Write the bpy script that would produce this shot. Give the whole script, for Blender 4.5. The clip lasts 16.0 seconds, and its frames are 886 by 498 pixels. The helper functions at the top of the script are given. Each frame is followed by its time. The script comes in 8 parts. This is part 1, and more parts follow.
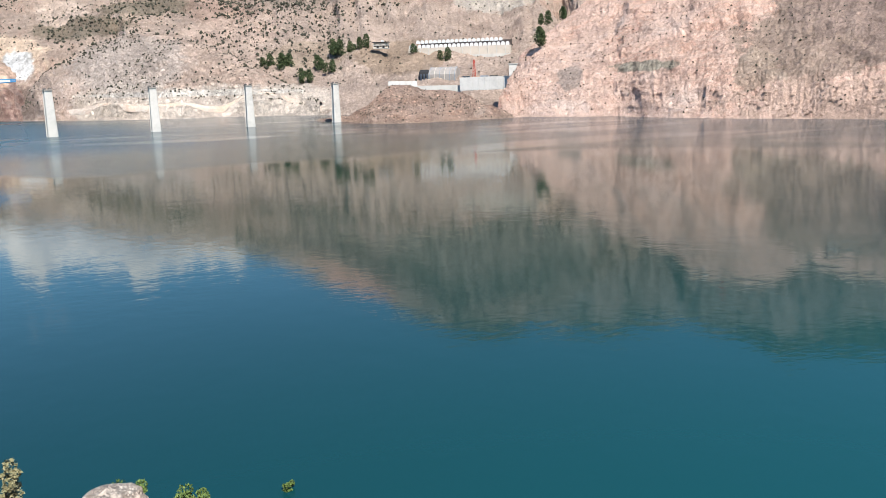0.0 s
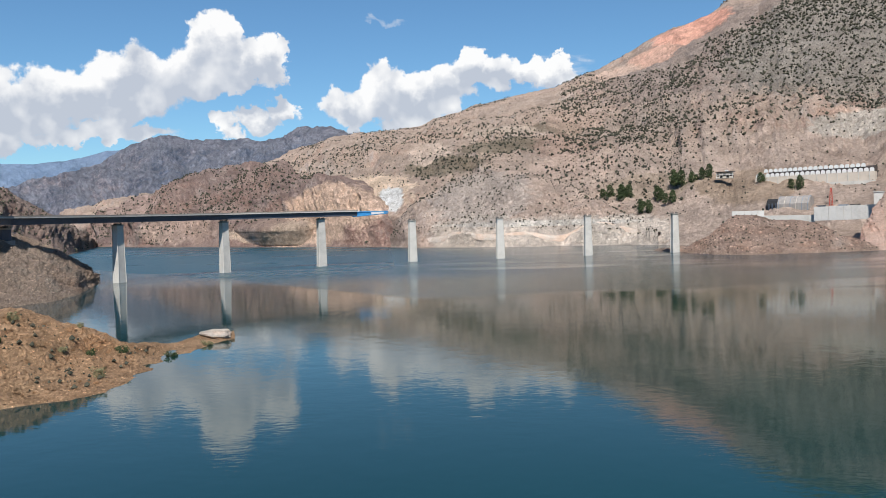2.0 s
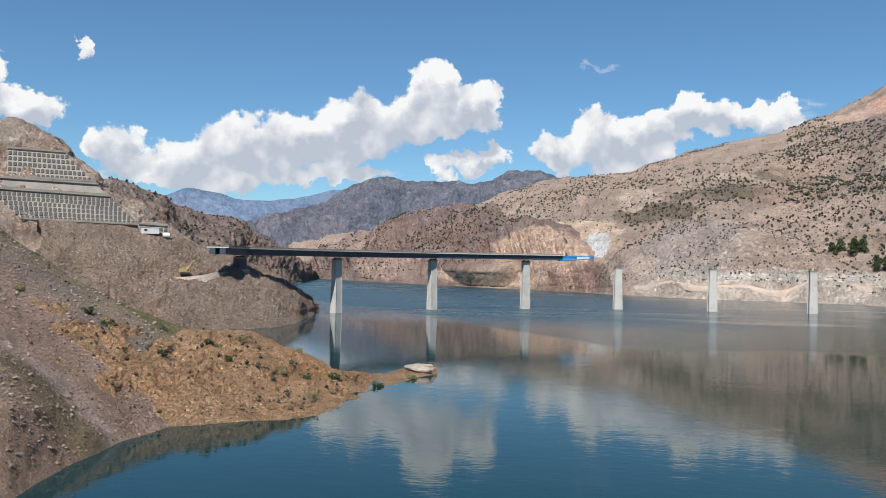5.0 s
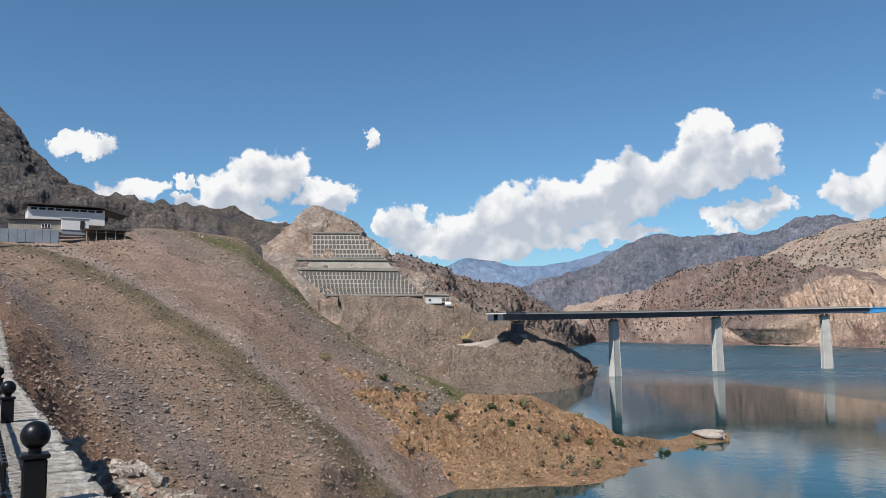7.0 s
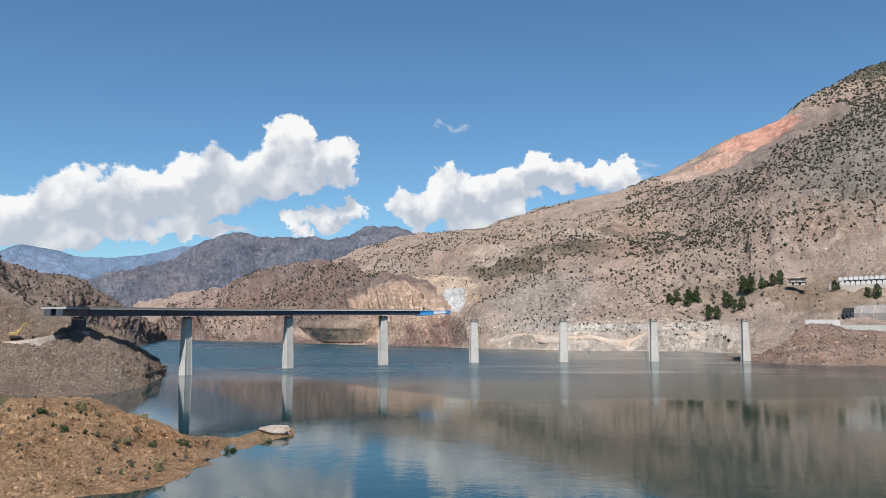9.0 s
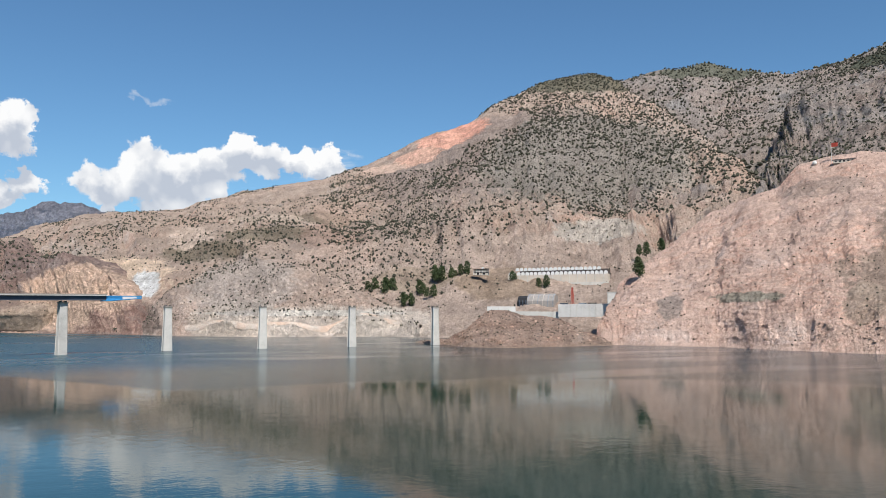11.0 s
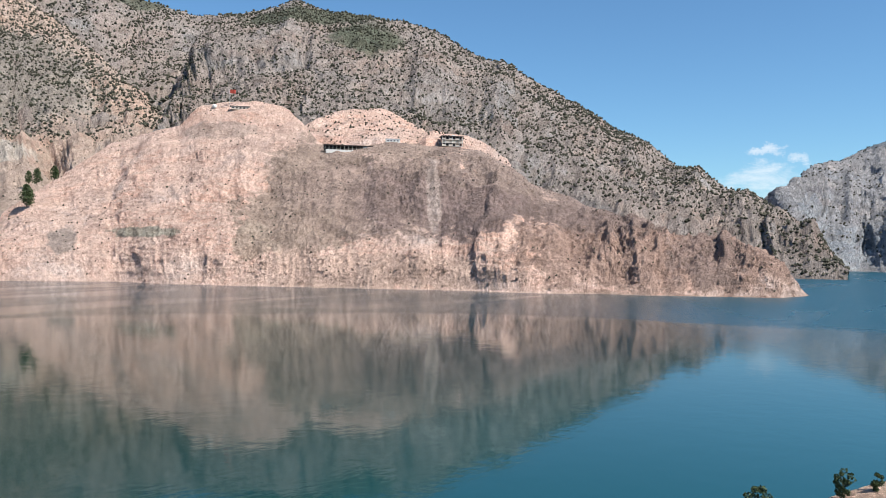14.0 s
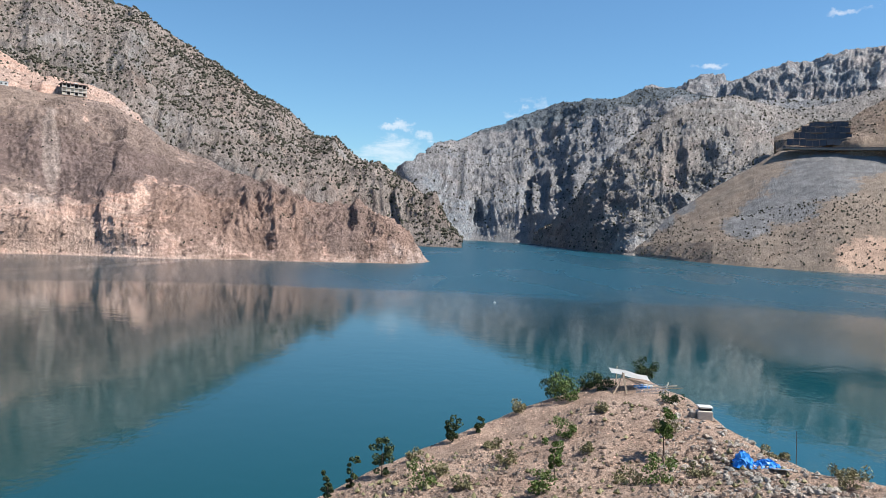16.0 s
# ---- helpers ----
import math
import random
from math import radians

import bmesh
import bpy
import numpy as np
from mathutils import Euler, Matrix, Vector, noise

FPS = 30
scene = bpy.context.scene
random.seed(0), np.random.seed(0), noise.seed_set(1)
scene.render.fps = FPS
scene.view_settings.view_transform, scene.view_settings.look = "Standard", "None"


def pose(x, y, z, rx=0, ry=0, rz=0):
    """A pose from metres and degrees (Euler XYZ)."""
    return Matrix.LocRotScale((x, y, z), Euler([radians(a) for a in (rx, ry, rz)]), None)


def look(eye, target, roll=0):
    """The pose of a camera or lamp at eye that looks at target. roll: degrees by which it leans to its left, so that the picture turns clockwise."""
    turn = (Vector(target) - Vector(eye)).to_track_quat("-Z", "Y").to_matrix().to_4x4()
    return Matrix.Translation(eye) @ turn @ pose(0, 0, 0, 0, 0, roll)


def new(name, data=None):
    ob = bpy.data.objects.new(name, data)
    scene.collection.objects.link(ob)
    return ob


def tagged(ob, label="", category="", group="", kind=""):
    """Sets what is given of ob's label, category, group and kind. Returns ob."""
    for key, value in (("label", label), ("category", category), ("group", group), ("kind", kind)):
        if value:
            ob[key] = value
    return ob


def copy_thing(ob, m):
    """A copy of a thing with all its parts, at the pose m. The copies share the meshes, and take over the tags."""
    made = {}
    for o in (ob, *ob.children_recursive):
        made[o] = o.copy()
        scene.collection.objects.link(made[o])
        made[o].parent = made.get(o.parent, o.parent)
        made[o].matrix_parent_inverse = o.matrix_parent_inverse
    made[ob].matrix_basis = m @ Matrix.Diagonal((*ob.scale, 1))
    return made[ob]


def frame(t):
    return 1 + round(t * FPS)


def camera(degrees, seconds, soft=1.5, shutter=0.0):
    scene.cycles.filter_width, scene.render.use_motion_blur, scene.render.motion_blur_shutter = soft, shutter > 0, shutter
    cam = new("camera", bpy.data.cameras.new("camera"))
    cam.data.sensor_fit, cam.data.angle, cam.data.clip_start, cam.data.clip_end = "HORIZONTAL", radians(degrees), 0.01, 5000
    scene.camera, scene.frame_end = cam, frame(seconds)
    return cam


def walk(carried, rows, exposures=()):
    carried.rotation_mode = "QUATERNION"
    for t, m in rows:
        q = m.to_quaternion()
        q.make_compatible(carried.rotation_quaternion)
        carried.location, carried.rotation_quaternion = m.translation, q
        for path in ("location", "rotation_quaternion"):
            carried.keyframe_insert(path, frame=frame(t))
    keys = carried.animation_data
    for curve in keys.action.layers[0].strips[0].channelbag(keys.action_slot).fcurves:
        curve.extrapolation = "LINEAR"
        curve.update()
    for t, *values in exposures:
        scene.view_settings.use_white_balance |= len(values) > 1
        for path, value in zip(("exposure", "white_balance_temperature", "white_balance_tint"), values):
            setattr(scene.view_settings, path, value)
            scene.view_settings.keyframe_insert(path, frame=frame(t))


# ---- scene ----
cam = camera(57.82, 16.0, soft=0.8)
EXPOSURES = [(0.0, 0.8), (0.5, 0.45), (1.5, 0.35), (3.0, 0.25), (9.7, 0.25), (12.0, 0.42), (12.5, 0.52), (13.0, 0.68), (14.0, 0.66), (16.0, 0.66)]
EYE = (0.0, 0.0, 22.0)
# seconds, tilt, lean, turn
PATH = [
    (0.0, 78.55, 1.50, -28.03),
    (0.5, 80.30, 1.83, -22.90),
    (1.0, 82.15, 1.81, -18.78),
    (1.5, 85.60, 1.89, -12.90),
    (2.0, 88.33, 1.51, -4.41),
    (2.5, 89.66, 1.33, -1.81),
    (3.0, 89.99, -0.03, 0.46),
    (5.5, 92.55, -0.40, 17.20),
    (6.0, 93.94, 0.47, 26.29),
    (6.5, 95.13, 0.71, 29.49),
    (7.0, 95.90, 0.78, 29.61),
    (7.5, 96.20, 1.02, 22.37),
    (8.0, 96.18, 0.69, 14.07),
    (8.5, 96.20, 0.25, 6.21),
    (9.0, 95.55, 0.06, 0.01),
    (9.5, 95.54, -0.09, -7.11),
    (12.0, 92.87, -0.33, -32.49),
    (12.5, 92.33, -0.68, -40.61),
    (13.0, 91.27, -0.50, -46.12),
    (13.5, 90.42, -0.72, -53.49),
    (14.0, 90.18, -0.86, -62.25),
    (14.5, 90.23, -1.12, -69.34),
    (15.0, 89.77, -1.47, -75.11),
    (15.5, 88.89, -1.97, -81.35),
    (16.0, 88.44, -2.28, -87.67),
]
walk(cam, [(t, pose(*EYE, a, b, c)) for t, a, b, c in PATH], EXPOSURES)

# ---- world and sun ----
SUN_BEARING, SUN_HEIGHT = 184.0, 50.0


class Nodes:
    """Small helper that adds linked nodes to a tree."""

    def __init__(self, tree):
        self.tree = tree
        tree.nodes.clear()

    def add(self, kind, out=0, props=(), **inputs):
        node = self.tree.nodes.new(kind)
        for key, value in dict(props).items():
            setattr(node, key, value)
        for key, value in inputs.items():
            slot = int(key[1:]) if key[0] == "i" and key[1:].isdigit() else key.replace("_", " ")
            socket = node.inputs[slot]
            if isinstance(value, bpy.types.NodeSocket):
                self.tree.links.new(value, socket)
            else:
                socket.default_value = value
        return node.outputs[out] if out is not None else node

    def math(self, op, a, b=0.0, c=0.0, clamp=False):
        return self.add("ShaderNodeMath", props={"operation": op, "use_clamp": clamp}, i0=a, i1=b, i2=c)

    def vec(self, op, a, b=(0, 0, 0)):
        return self.add("ShaderNodeVectorMath", props={"operation": op}, i0=a, i1=b)

    def span(self, value, lo, hi, a=0.0, b=1.0, smooth=True):
        return self.add("ShaderNodeMapRange", props={"interpolation_type": "SMOOTHSTEP" if smooth else "LINEAR"},
                        i0=value, i1=lo, i2=hi, i3=a, i4=b)

    def noise(self, vector, scale, detail=5.0, rough=0.55, warp=0.0, out=0):
        return self.add("ShaderNodeTexNoise", out, Vector=vector, Scale=scale, Detail=detail, Roughness=rough, Distortion=warp)

    def mix(self, factor, a, b, blend="MIX"):
        return self.add("ShaderNodeMix", 2, {"data_type": "RGBA", "blend_type": blend}, i0=factor, i6=a, i7=b)

    def ramp(self, value, stops):
        node = self.add("ShaderNodeValToRGB", None, i0=value)
        ramp = node.color_ramp
        while len(ramp.elements) < len(stops):
            ramp.elements.new(0.5)
        for e, (at, colour) in zip(ramp.elements, stops):
            e.position, e.color = at, (*colour, 1)
        return node.outputs[0]


def make_world():
    world = bpy.data.worlds.new("sky")
    world.use_nodes = True
    scene.world = world
    n = Nodes(world.node_tree)
    sky = n.add("ShaderNodeTexSky", props={"sky_type": "NISHITA", "sun_disc": False, "sun_elevation": radians(SUN_HEIGHT),
                                           "sun_rotation": radians(SUN_BEARING), "altitude": 800.0, "air_density": 1.1,
                                           "dust_density": 0.15, "ozone_density": 4.0})
    sky = n.mix(1.0, sky, (0.75, 1.0, 1.10, 1), "MULTIPLY")
    way = n.add("ShaderNodeTexCoord", 0)
    ragged = n.vec("MULTIPLY", n.vec("SUBTRACT", n.noise(way, 22.0, 6.0, 0.6, out=1), (0.5, 0.5, 0.5)), (0.09, 0.09, 0.07))
    xyz = n.add("ShaderNodeSeparateXYZ", None, i0=n.vec("NORMALIZE", n.vec("ADD", way, ragged)))
    bearing = n.math("MULTIPLY", n.math("ARCTAN2", xyz.outputs[0], xyz.outputs[1]), 57.2958)
    height = n.math("MULTIPLY", n.math("ARCSINE", xyz.outputs[2]), 57.2958)
    def heaped(heaps, height):
        field = None
        for b, h, w, t in heaps:
            du = n.math("DIVIDE", n.math("SUBTRACT", bearing, b), w)
            dv = n.math("DIVIDE", n.math("SUBTRACT", height, h), t)
            r = n.math("SUBTRACT", 1.0, n.math("MULTIPLY_ADD", du, du, n.math("MULTIPLY", dv, dv)))
            field = r if field is None else n.math("MAXIMUM", field, r)
        return n.math("MAXIMUM", field, -1.5)

    # cumulus banks and thin flat clouds: bearing, height, half width, half height in degrees
    field = heaped(BANK_MIDDLE + BANK_RIGHT + BANK_LEFT, height)
    billow = n.noise(way, 12.0, 9.0, 0.54, 0.25)
    puff = n.add("ShaderNodeTexVoronoi", props={"feature": "SMOOTH_F1"}, Vector=way, Scale=27.0, Smoothness=0.8, Detail=2.0)
    d = n.math("ADD", n.math("MULTIPLY", field, 0.85), n.math("MULTIPLY", n.math("SUBTRACT", billow, 0.46), 1.3))
    d = n.math("ADD", d, n.math("MULTIPLY", n.math("SUBTRACT", 0.45, puff), 0.42))
    cover = n.span(d, 0.02, 0.26)
    # light tops, greyer undersides
    up = n.vec("ADD", way, (-0.012, -0.006, 0.020))
    billow_up = n.noise(up, 12.0, 9.0, 0.54, 0.25)
    puff_up = n.add("ShaderNodeTexVoronoi", props={"feature": "SMOOTH_F1"}, Vector=up, Scale=27.0, Smoothness=0.8, Detail=2.0)
    slope = n.math("ADD", n.math("MULTIPLY", n.math("SUBTRACT", billow, billow_up), 2.0),
                   n.math("MULTIPLY", n.math("SUBTRACT", puff_up, puff), 0.9))
    above = heaped(BANK_MIDDLE + BANK_RIGHT + BANK_LEFT, n.math("ADD", height, 1.5))
    under = n.span(n.math("MULTIPLY_ADD", n.math("SUBTRACT", billow_up, 0.46), 1.0, above), -0.5, 0.75, 0.95, 0.12)
    lit = n.math("MULTIPLY_ADD", slope, 1.0, under, clamp=True)
    white = n.mix(lit, (5.3, 5.75, 6.6, 1), (9.9, 9.85, 9.8, 1))
    flat = n.add("ShaderNodeMapping", Vector=way, Scale=(1.0, 1.0, 4.0))
    wisp = n.math("ADD", n.math("MULTIPLY", heaped(THIN, height), 0.45), n.math("MULTIPLY", n.math("SUBTRACT", n.noise(flat, 16.0, 8.0, 0.62, 0.6), 0.5), 1.8))
    sky2 = n.mix(n.span(wisp, 0.0, 0.8, 0.0, 0.6), sky, (8.0, 8.2, 8.5, 1))
    total = n.mix(n.math("MULTIPLY", cover, 0.96), sky2, white)
    back = n.add("ShaderNodeBackground", Color=total, Strength=SKY_STRENGTH)
    n.add("ShaderNodeOutputWorld", None, Surface=back)


SKY_STRENGTH = 0.082
BANK_MIDDLE = [(-27.2, 7.4, 3.6, 1.7), (-24.3, 8.1, 4.4, 2.3), (-21.2, 8.6, 4.6, 2.5), (-17.9, 9.2, 4.1, 2.6), (-15.1, 9.9, 3.2, 2.6), (-12.8, 10.8, 2.9, 2.5), (-11.3, 12.5, 2.0, 2.2), (-9.6, 11.3, 2.7, 1.9), (-7.3, 11.5, 1.8, 1.8), (-27.2, 5.8, 5.3, 1.2), (-18.9, 6.5, 5.8, 0.9)]
BANK_RIGHT = [(-10.4, 7.2, 1.4, 1.0), (-8.0, 7.7, 2.2, 1.3), (-6.2, 8.5, 1.6, 1.2), (-1.6, 8.3, 2.3, 1.8), (0.7, 9.3, 2.4, 2.1), (3.1, 9.1, 2.4, 1.8), (4.9, 9.8, 2.2, 2.2), (6.6, 11.1, 1.3, 1.9), (8.8, 10.4, 2.2, 1.7), (11.2, 10.6, 1.7, 1.2), (12.9, 10.9, 1.1, 1.3), (-2.0, 6.7, 1.0, 0.6), (2.7, 7.4, 2.9, 1.1)]
BANK_LEFT = [(-44.0, 9.9, 3.0, 2.1), (-41.3, 11.0, 2.5, 2.4), (-37.8, 9.8, 2.7, 1.5), (-46.9, 8.9, 2.0, 0.9), (-51.1, 9.9, 2.5, 1.0), (-47.6, 10.4, 1.2, 0.6), (-54.2, 12.2, 2.4, 0.9), (-34.7, 14.0, 0.8, 1.0), (-32.3, 7.9, 2.3, 1.8), (-30.7, 6.3, 3.9, 1.3), (-40.9, 7.2, 0.9, 0.4), (-44.0, 8.3, 4.8, 0.8)]
THIN = [(84.4, 6.8, 1.5, 0.4), (83.7, 4.8, 3.6, 1.1), (86.5, 6.2, 1.1, 0.4), (95.0, 9.0, 2.7, 0.4), (92.2, 8.3, 1.6, 0.3), (113.6, 14.6, 1.6, 0.3), (0.7, 14.2, 1.0, 0.3), (12.7, 10.3, 2.9, 1.5), (105.9, 11.6, 1.2, 0.3)]

make_world()
lamp = bpy.data.lights.new("sun", "SUN")
lamp.energy, lamp.angle, lamp.color = 5.0, radians(0.5), (1.0, 0.955, 0.90)
sun_ob = new("sun", lamp)
b_, h_ = radians(SUN_BEARING), radians(SUN_HEIGHT)
sun_ob.matrix_world = look(1000 * Vector((math.sin(b_) * math.cos(h_), math.cos(b_) * math.cos(h_), math.sin(h_))), (0, 0, 0))


# ---- materials ----
def material(name):
    mat = bpy.data.materials.new(name)
    mat.use_nodes = True
    return mat, Nodes(mat.node_tree)


def finish(n, colour, rough=0.9, bump=None, strength=0.5, distance=0.1, metal=0.0, spec=0.3, normal=None):
    bsdf = n.add("ShaderNodeBsdfPrincipled", None, Base_Color=colour, Roughness=rough, Metallic=metal)
    bsdf.inputs["Specular IOR Level"].default_value = spec
    if bump is not None:
        node = n.add("ShaderNodeBump", None, Strength=strength, Distance=distance, Height=bump)
        n.tree.links.new(node.outputs[0], bsdf.inputs["Normal"])
    n.add("ShaderNodeOutputMaterial", None, Surface=bsdf.outputs[0])


def rock_material(name, dark, mid, light, scree, size, patches=(), streak=0.0, shaded_cracks=0.5, strata=0.0, soil_at=(0.62, 0.86), relief=1.0, fall=0.0, bands=(), band_scale=0.08, flow=0.0, tear=1.1, pebbles=0.0):
    """Broken rock and scree. size: metres of the main blotches; patches: (centre, radius, bearing, colour, strength);
    flow: strength of the chutes and runnels that follow the fall of a land; tear: raggedness of the patches;
    pebbles: stones to the metre. Crevices and runnels carry their shade as dark colour."""
    mat, n = material(name)
    place = n.add("ShaderNodeTexCoord", 3)
    big = n.noise(place, 0.35 / size, 7.0, 0.6, 0.4)
    fine = n.noise(place, 3.2 / size, 10.0, 0.72, 0.35)
    grit = n.noise(place, 15.0 / size, 6.0, 0.78)
    mixed = n.math("ADD", n.math("MULTIPLY", big, 0.38), n.math("ADD", n.math("MULTIPLY", fine, 0.34), n.math("MULTIPLY", grit, 0.28)))
    mixed = n.math("MULTIPLY_ADD", mixed, 2.7, -0.85)
    colour = n.ramp(mixed, [(0.14, dark), (0.44, mid), (0.68, light), (0.92, tuple(min(1, c * 1.18) for c in light))])
    steep = n.add("ShaderNodeSeparateXYZ", 2, i0=n.add("ShaderNodeNewGeometry", 1))
    soft = n.span(n.math("ADD", steep, n.math("MULTIPLY", n.math("SUBTRACT", fine, 0.5), 0.5)), *soil_at)
    # slow drift of hue between red and grey ground
    hue = n.span(n.noise(place, 0.09 / size, 4.0, 0.6, 0.8), 0.35, 0.65)
    colour = n.mix(hue, n.mix(1.0, colour, (1.08, 0.97, 0.92, 1), "MULTIPLY"), n.mix(1.0, colour, (0.85, 0.92, 0.98, 1), "MULTIPLY"))
    scree_c = n.mix(n.span(mixed, 0.2, 0.8), tuple(c * 0.66 for c in scree) + (1,), tuple(min(1, c * 1.1) for c in scree) + (1,))
    colour = n.mix(n.math("MULTIPLY", soft, 0.8), colour, scree_c)
    bump = n.math("ADD", n.math("ADD", fine, n.math("MULTIPLY", big, 1.5)), n.math("MULTIPLY", grit, 0.22))
    if flow:
        run = n.add("ShaderNodeAttribute", 1, {"attribute_name": "run"})
        bent = n.vec("ADD", run, n.vec("MULTIPLY", n.vec("SUBTRACT", n.noise(place, 0.5 / size, 4.0, 0.6, out=1), (0.5, 0.5, 0.5)), (1.4 * size, 0, 0)))
        long = n.vec("MULTIPLY", bent, (1.0, 0.10, 0.0))
        chute = n.noise(long, 0.55 / size, 7.0, 0.66)
        rill = n.math("ABSOLUTE", n.math("SUBTRACT", n.noise(long, 1.5 / size, 6.0, 0.62), 0.5))
        pale = n.mix(0.6, colour, tuple(min(1, c * 1.2) for c in scree) + (1,))
        colour = n.mix(n.math("MULTIPLY", n.span(chute, 0.54, 0.66), flow), colour, pale)
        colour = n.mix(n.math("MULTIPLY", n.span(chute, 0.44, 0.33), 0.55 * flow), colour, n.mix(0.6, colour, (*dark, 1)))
        # runnels drawn near-black: their shade is put into the colour
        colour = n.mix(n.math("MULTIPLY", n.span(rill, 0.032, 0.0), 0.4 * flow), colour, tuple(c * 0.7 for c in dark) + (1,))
        bump = n.math("ADD", bump, n.math("MULTIPLY", n.span(rill, 0.0, 0.09), 0.5 * flow))
    if strata:
        lay = n.add("ShaderNodeMapping", Vector=place, Scale=(0.14, 0.14, 1.0), Rotation=(0.25, 0.2, 0.0))
        band = n.noise(lay, 2.2 / size, 8.0, 0.66, 0.9)
        colour = n.mix(n.math("MULTIPLY", n.span(band, 0.52, 0.66), strata * 0.7), colour, n.mix(0.6, colour, (*dark, 1)))
        colour = n.mix(n.math("MULTIPLY", n.span(band, 0.46, 0.36), strata * 0.6), colour, n.mix(0.5, colour, (*light, 1)))
        bump = n.math("ADD", bump, n.math("MULTIPLY", band, strata * 2.5))
    if patches:
        torn = n.math("MULTIPLY", n.math("SUBTRACT", n.noise(place, 0.6 / size, 9.0, 0.66, 0.5), 0.5), tear)
        if flow:
            torn = n.math("MULTIPLY_ADD", n.math("SUBTRACT", chute, 0.5), 0.6 * tear, torn)
    for centre, radius, bearing, tint, strength in patches:
        far = n.add("ShaderNodeVectorRotate", props={"rotation_type": "Z_AXIS"}, Vector=n.vec("SUBTRACT", place, centre), Angle=radians(bearing))
        far = n.vec("LENGTH", n.vec("MULTIPLY", far, tuple(1 / r for r in radius)))
        far = far.node.outputs["Value"]
        edge = n.math("ADD", far, torn)
        shade = n.mix(n.span(mixed, 0.12, 0.88), tuple(c * 0.56 for c in tint) + (1,), tuple(min(1, c * 1.28) for c in tint) + (1,))
        colour = n.mix(n.math("MULTIPLY", n.span(edge, 1.08, 0.82), strength), colour, shade)
    if shaded_cracks:
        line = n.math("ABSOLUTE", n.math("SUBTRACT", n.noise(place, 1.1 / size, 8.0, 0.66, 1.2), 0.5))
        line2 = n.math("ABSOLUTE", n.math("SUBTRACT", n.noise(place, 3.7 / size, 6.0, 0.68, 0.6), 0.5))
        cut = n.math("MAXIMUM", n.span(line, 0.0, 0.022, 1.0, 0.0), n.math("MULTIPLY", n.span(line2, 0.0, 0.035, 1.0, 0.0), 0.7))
        # shade of the crevices, put into the colour as dark lines
        colour = n.mix(n.math("MULTIPLY", cut, shaded_cracks * 0.45), colour, tuple(c * 0.55 for c in dark) + (1,))
        bump = n.math("SUBTRACT", bump, n.math("MULTIPLY", cut, shaded_cracks))
    if streak:
        # bands of tipped spoil that run down the fall of the slope, which bears fall degrees
        run = n.add("ShaderNodeVectorRotate", props={"rotation_type": "Z_AXIS"}, Vector=place, Angle=radians(fall))
        across = n.add("ShaderNodeSeparateXYZ", 0, i0=run)
        run = n.vec("MULTIPLY", run, (1.0, 0.06, 0.04))
        s = n.math("MULTIPLY_ADD", n.math("SUBTRACT", n.noise(run, band_scale, 7.0, 0.72, 0.35), 0.5), 0.085, n.math("DIVIDE", across, 140.0))
        tone = n.ramp(s, bands or [(0.25, dark), (0.5, mid), (0.75, light)])
        tone = n.mix(0.75, tone, n.mix(1.0, tone, n.ramp(mixed, [(0.05, (0.34, 0.34, 0.34)), (0.5, (0.95, 0.95, 0.95)), (0.9, (1.45, 1.42, 1.38))]), "MULTIPLY"))
        colour = n.mix(streak, colour, tone)
    if pebbles:
        for scale, share in ((pebbles, 0.42), (pebbles * 2.6, 0.5)):
            cell = n.add("ShaderNodeTexVoronoi", None, Vector=n.vec("ADD", place, n.vec("MULTIPLY", n.noise(place, scale, 3.0, out=1), (0.5 / scale,) * 3)), Scale=scale)
            chance = n.add("ShaderNodeSeparateColor", None, i0=cell.outputs["Color"])
            stone = n.math("MULTIPLY", n.span(cell.outputs["Distance"], 0.42, 0.30), n.math("GREATER_THAN", chance.outputs[0], 1 - share))
            tone = n.mix(chance.outputs[1], n.mix(1.0, colour, (0.32, 0.32, 0.34, 1), "MULTIPLY"), n.mix(1.0, colour, (2.0, 1.97, 1.95, 1), "MULTIPLY"))
            colour = n.mix(n.math("MULTIPLY", stone, 0.9), colour, tone)
            bump = n.math("MULTIPLY_ADD", stone, 0.9 / (scale * size), bump)
    finish(n, colour, 0.95, bump, 1.0, 0.20 * size * relief, spec=0.15)
    return mat


def plain(name, colour, rough=0.7, metal=0.0, grain=0.12, size=1.0, bump=0.02, spec=0.4):
    """A painted, cast or sawn surface with faint blotches and grain."""
    mat, n = material(name)
    place = n.add("ShaderNodeTexCoord", 3)
    a = n.noise(place, 0.8 / size, 6.0, 0.6, 0.3)
    b = n.noise(place, 9.0 / size, 6.0, 0.7)
    f = n.math("ADD", n.math("MULTIPLY", a, 0.6), n.math("MULTIPLY", b, 0.4))
    c = n.ramp(f, [(0.3, tuple(x * (1 - 2.2 * grain) for x in colour)), (0.5, colour), (0.7, tuple(min(1, x * (1 + grain)) for x in colour))])
    finish(n, c, n.span(b, 0.3, 0.7, rough * 0.85, min(1.0, rough * 1.1)), b, 0.4, bump * size, metal, spec)
    return mat


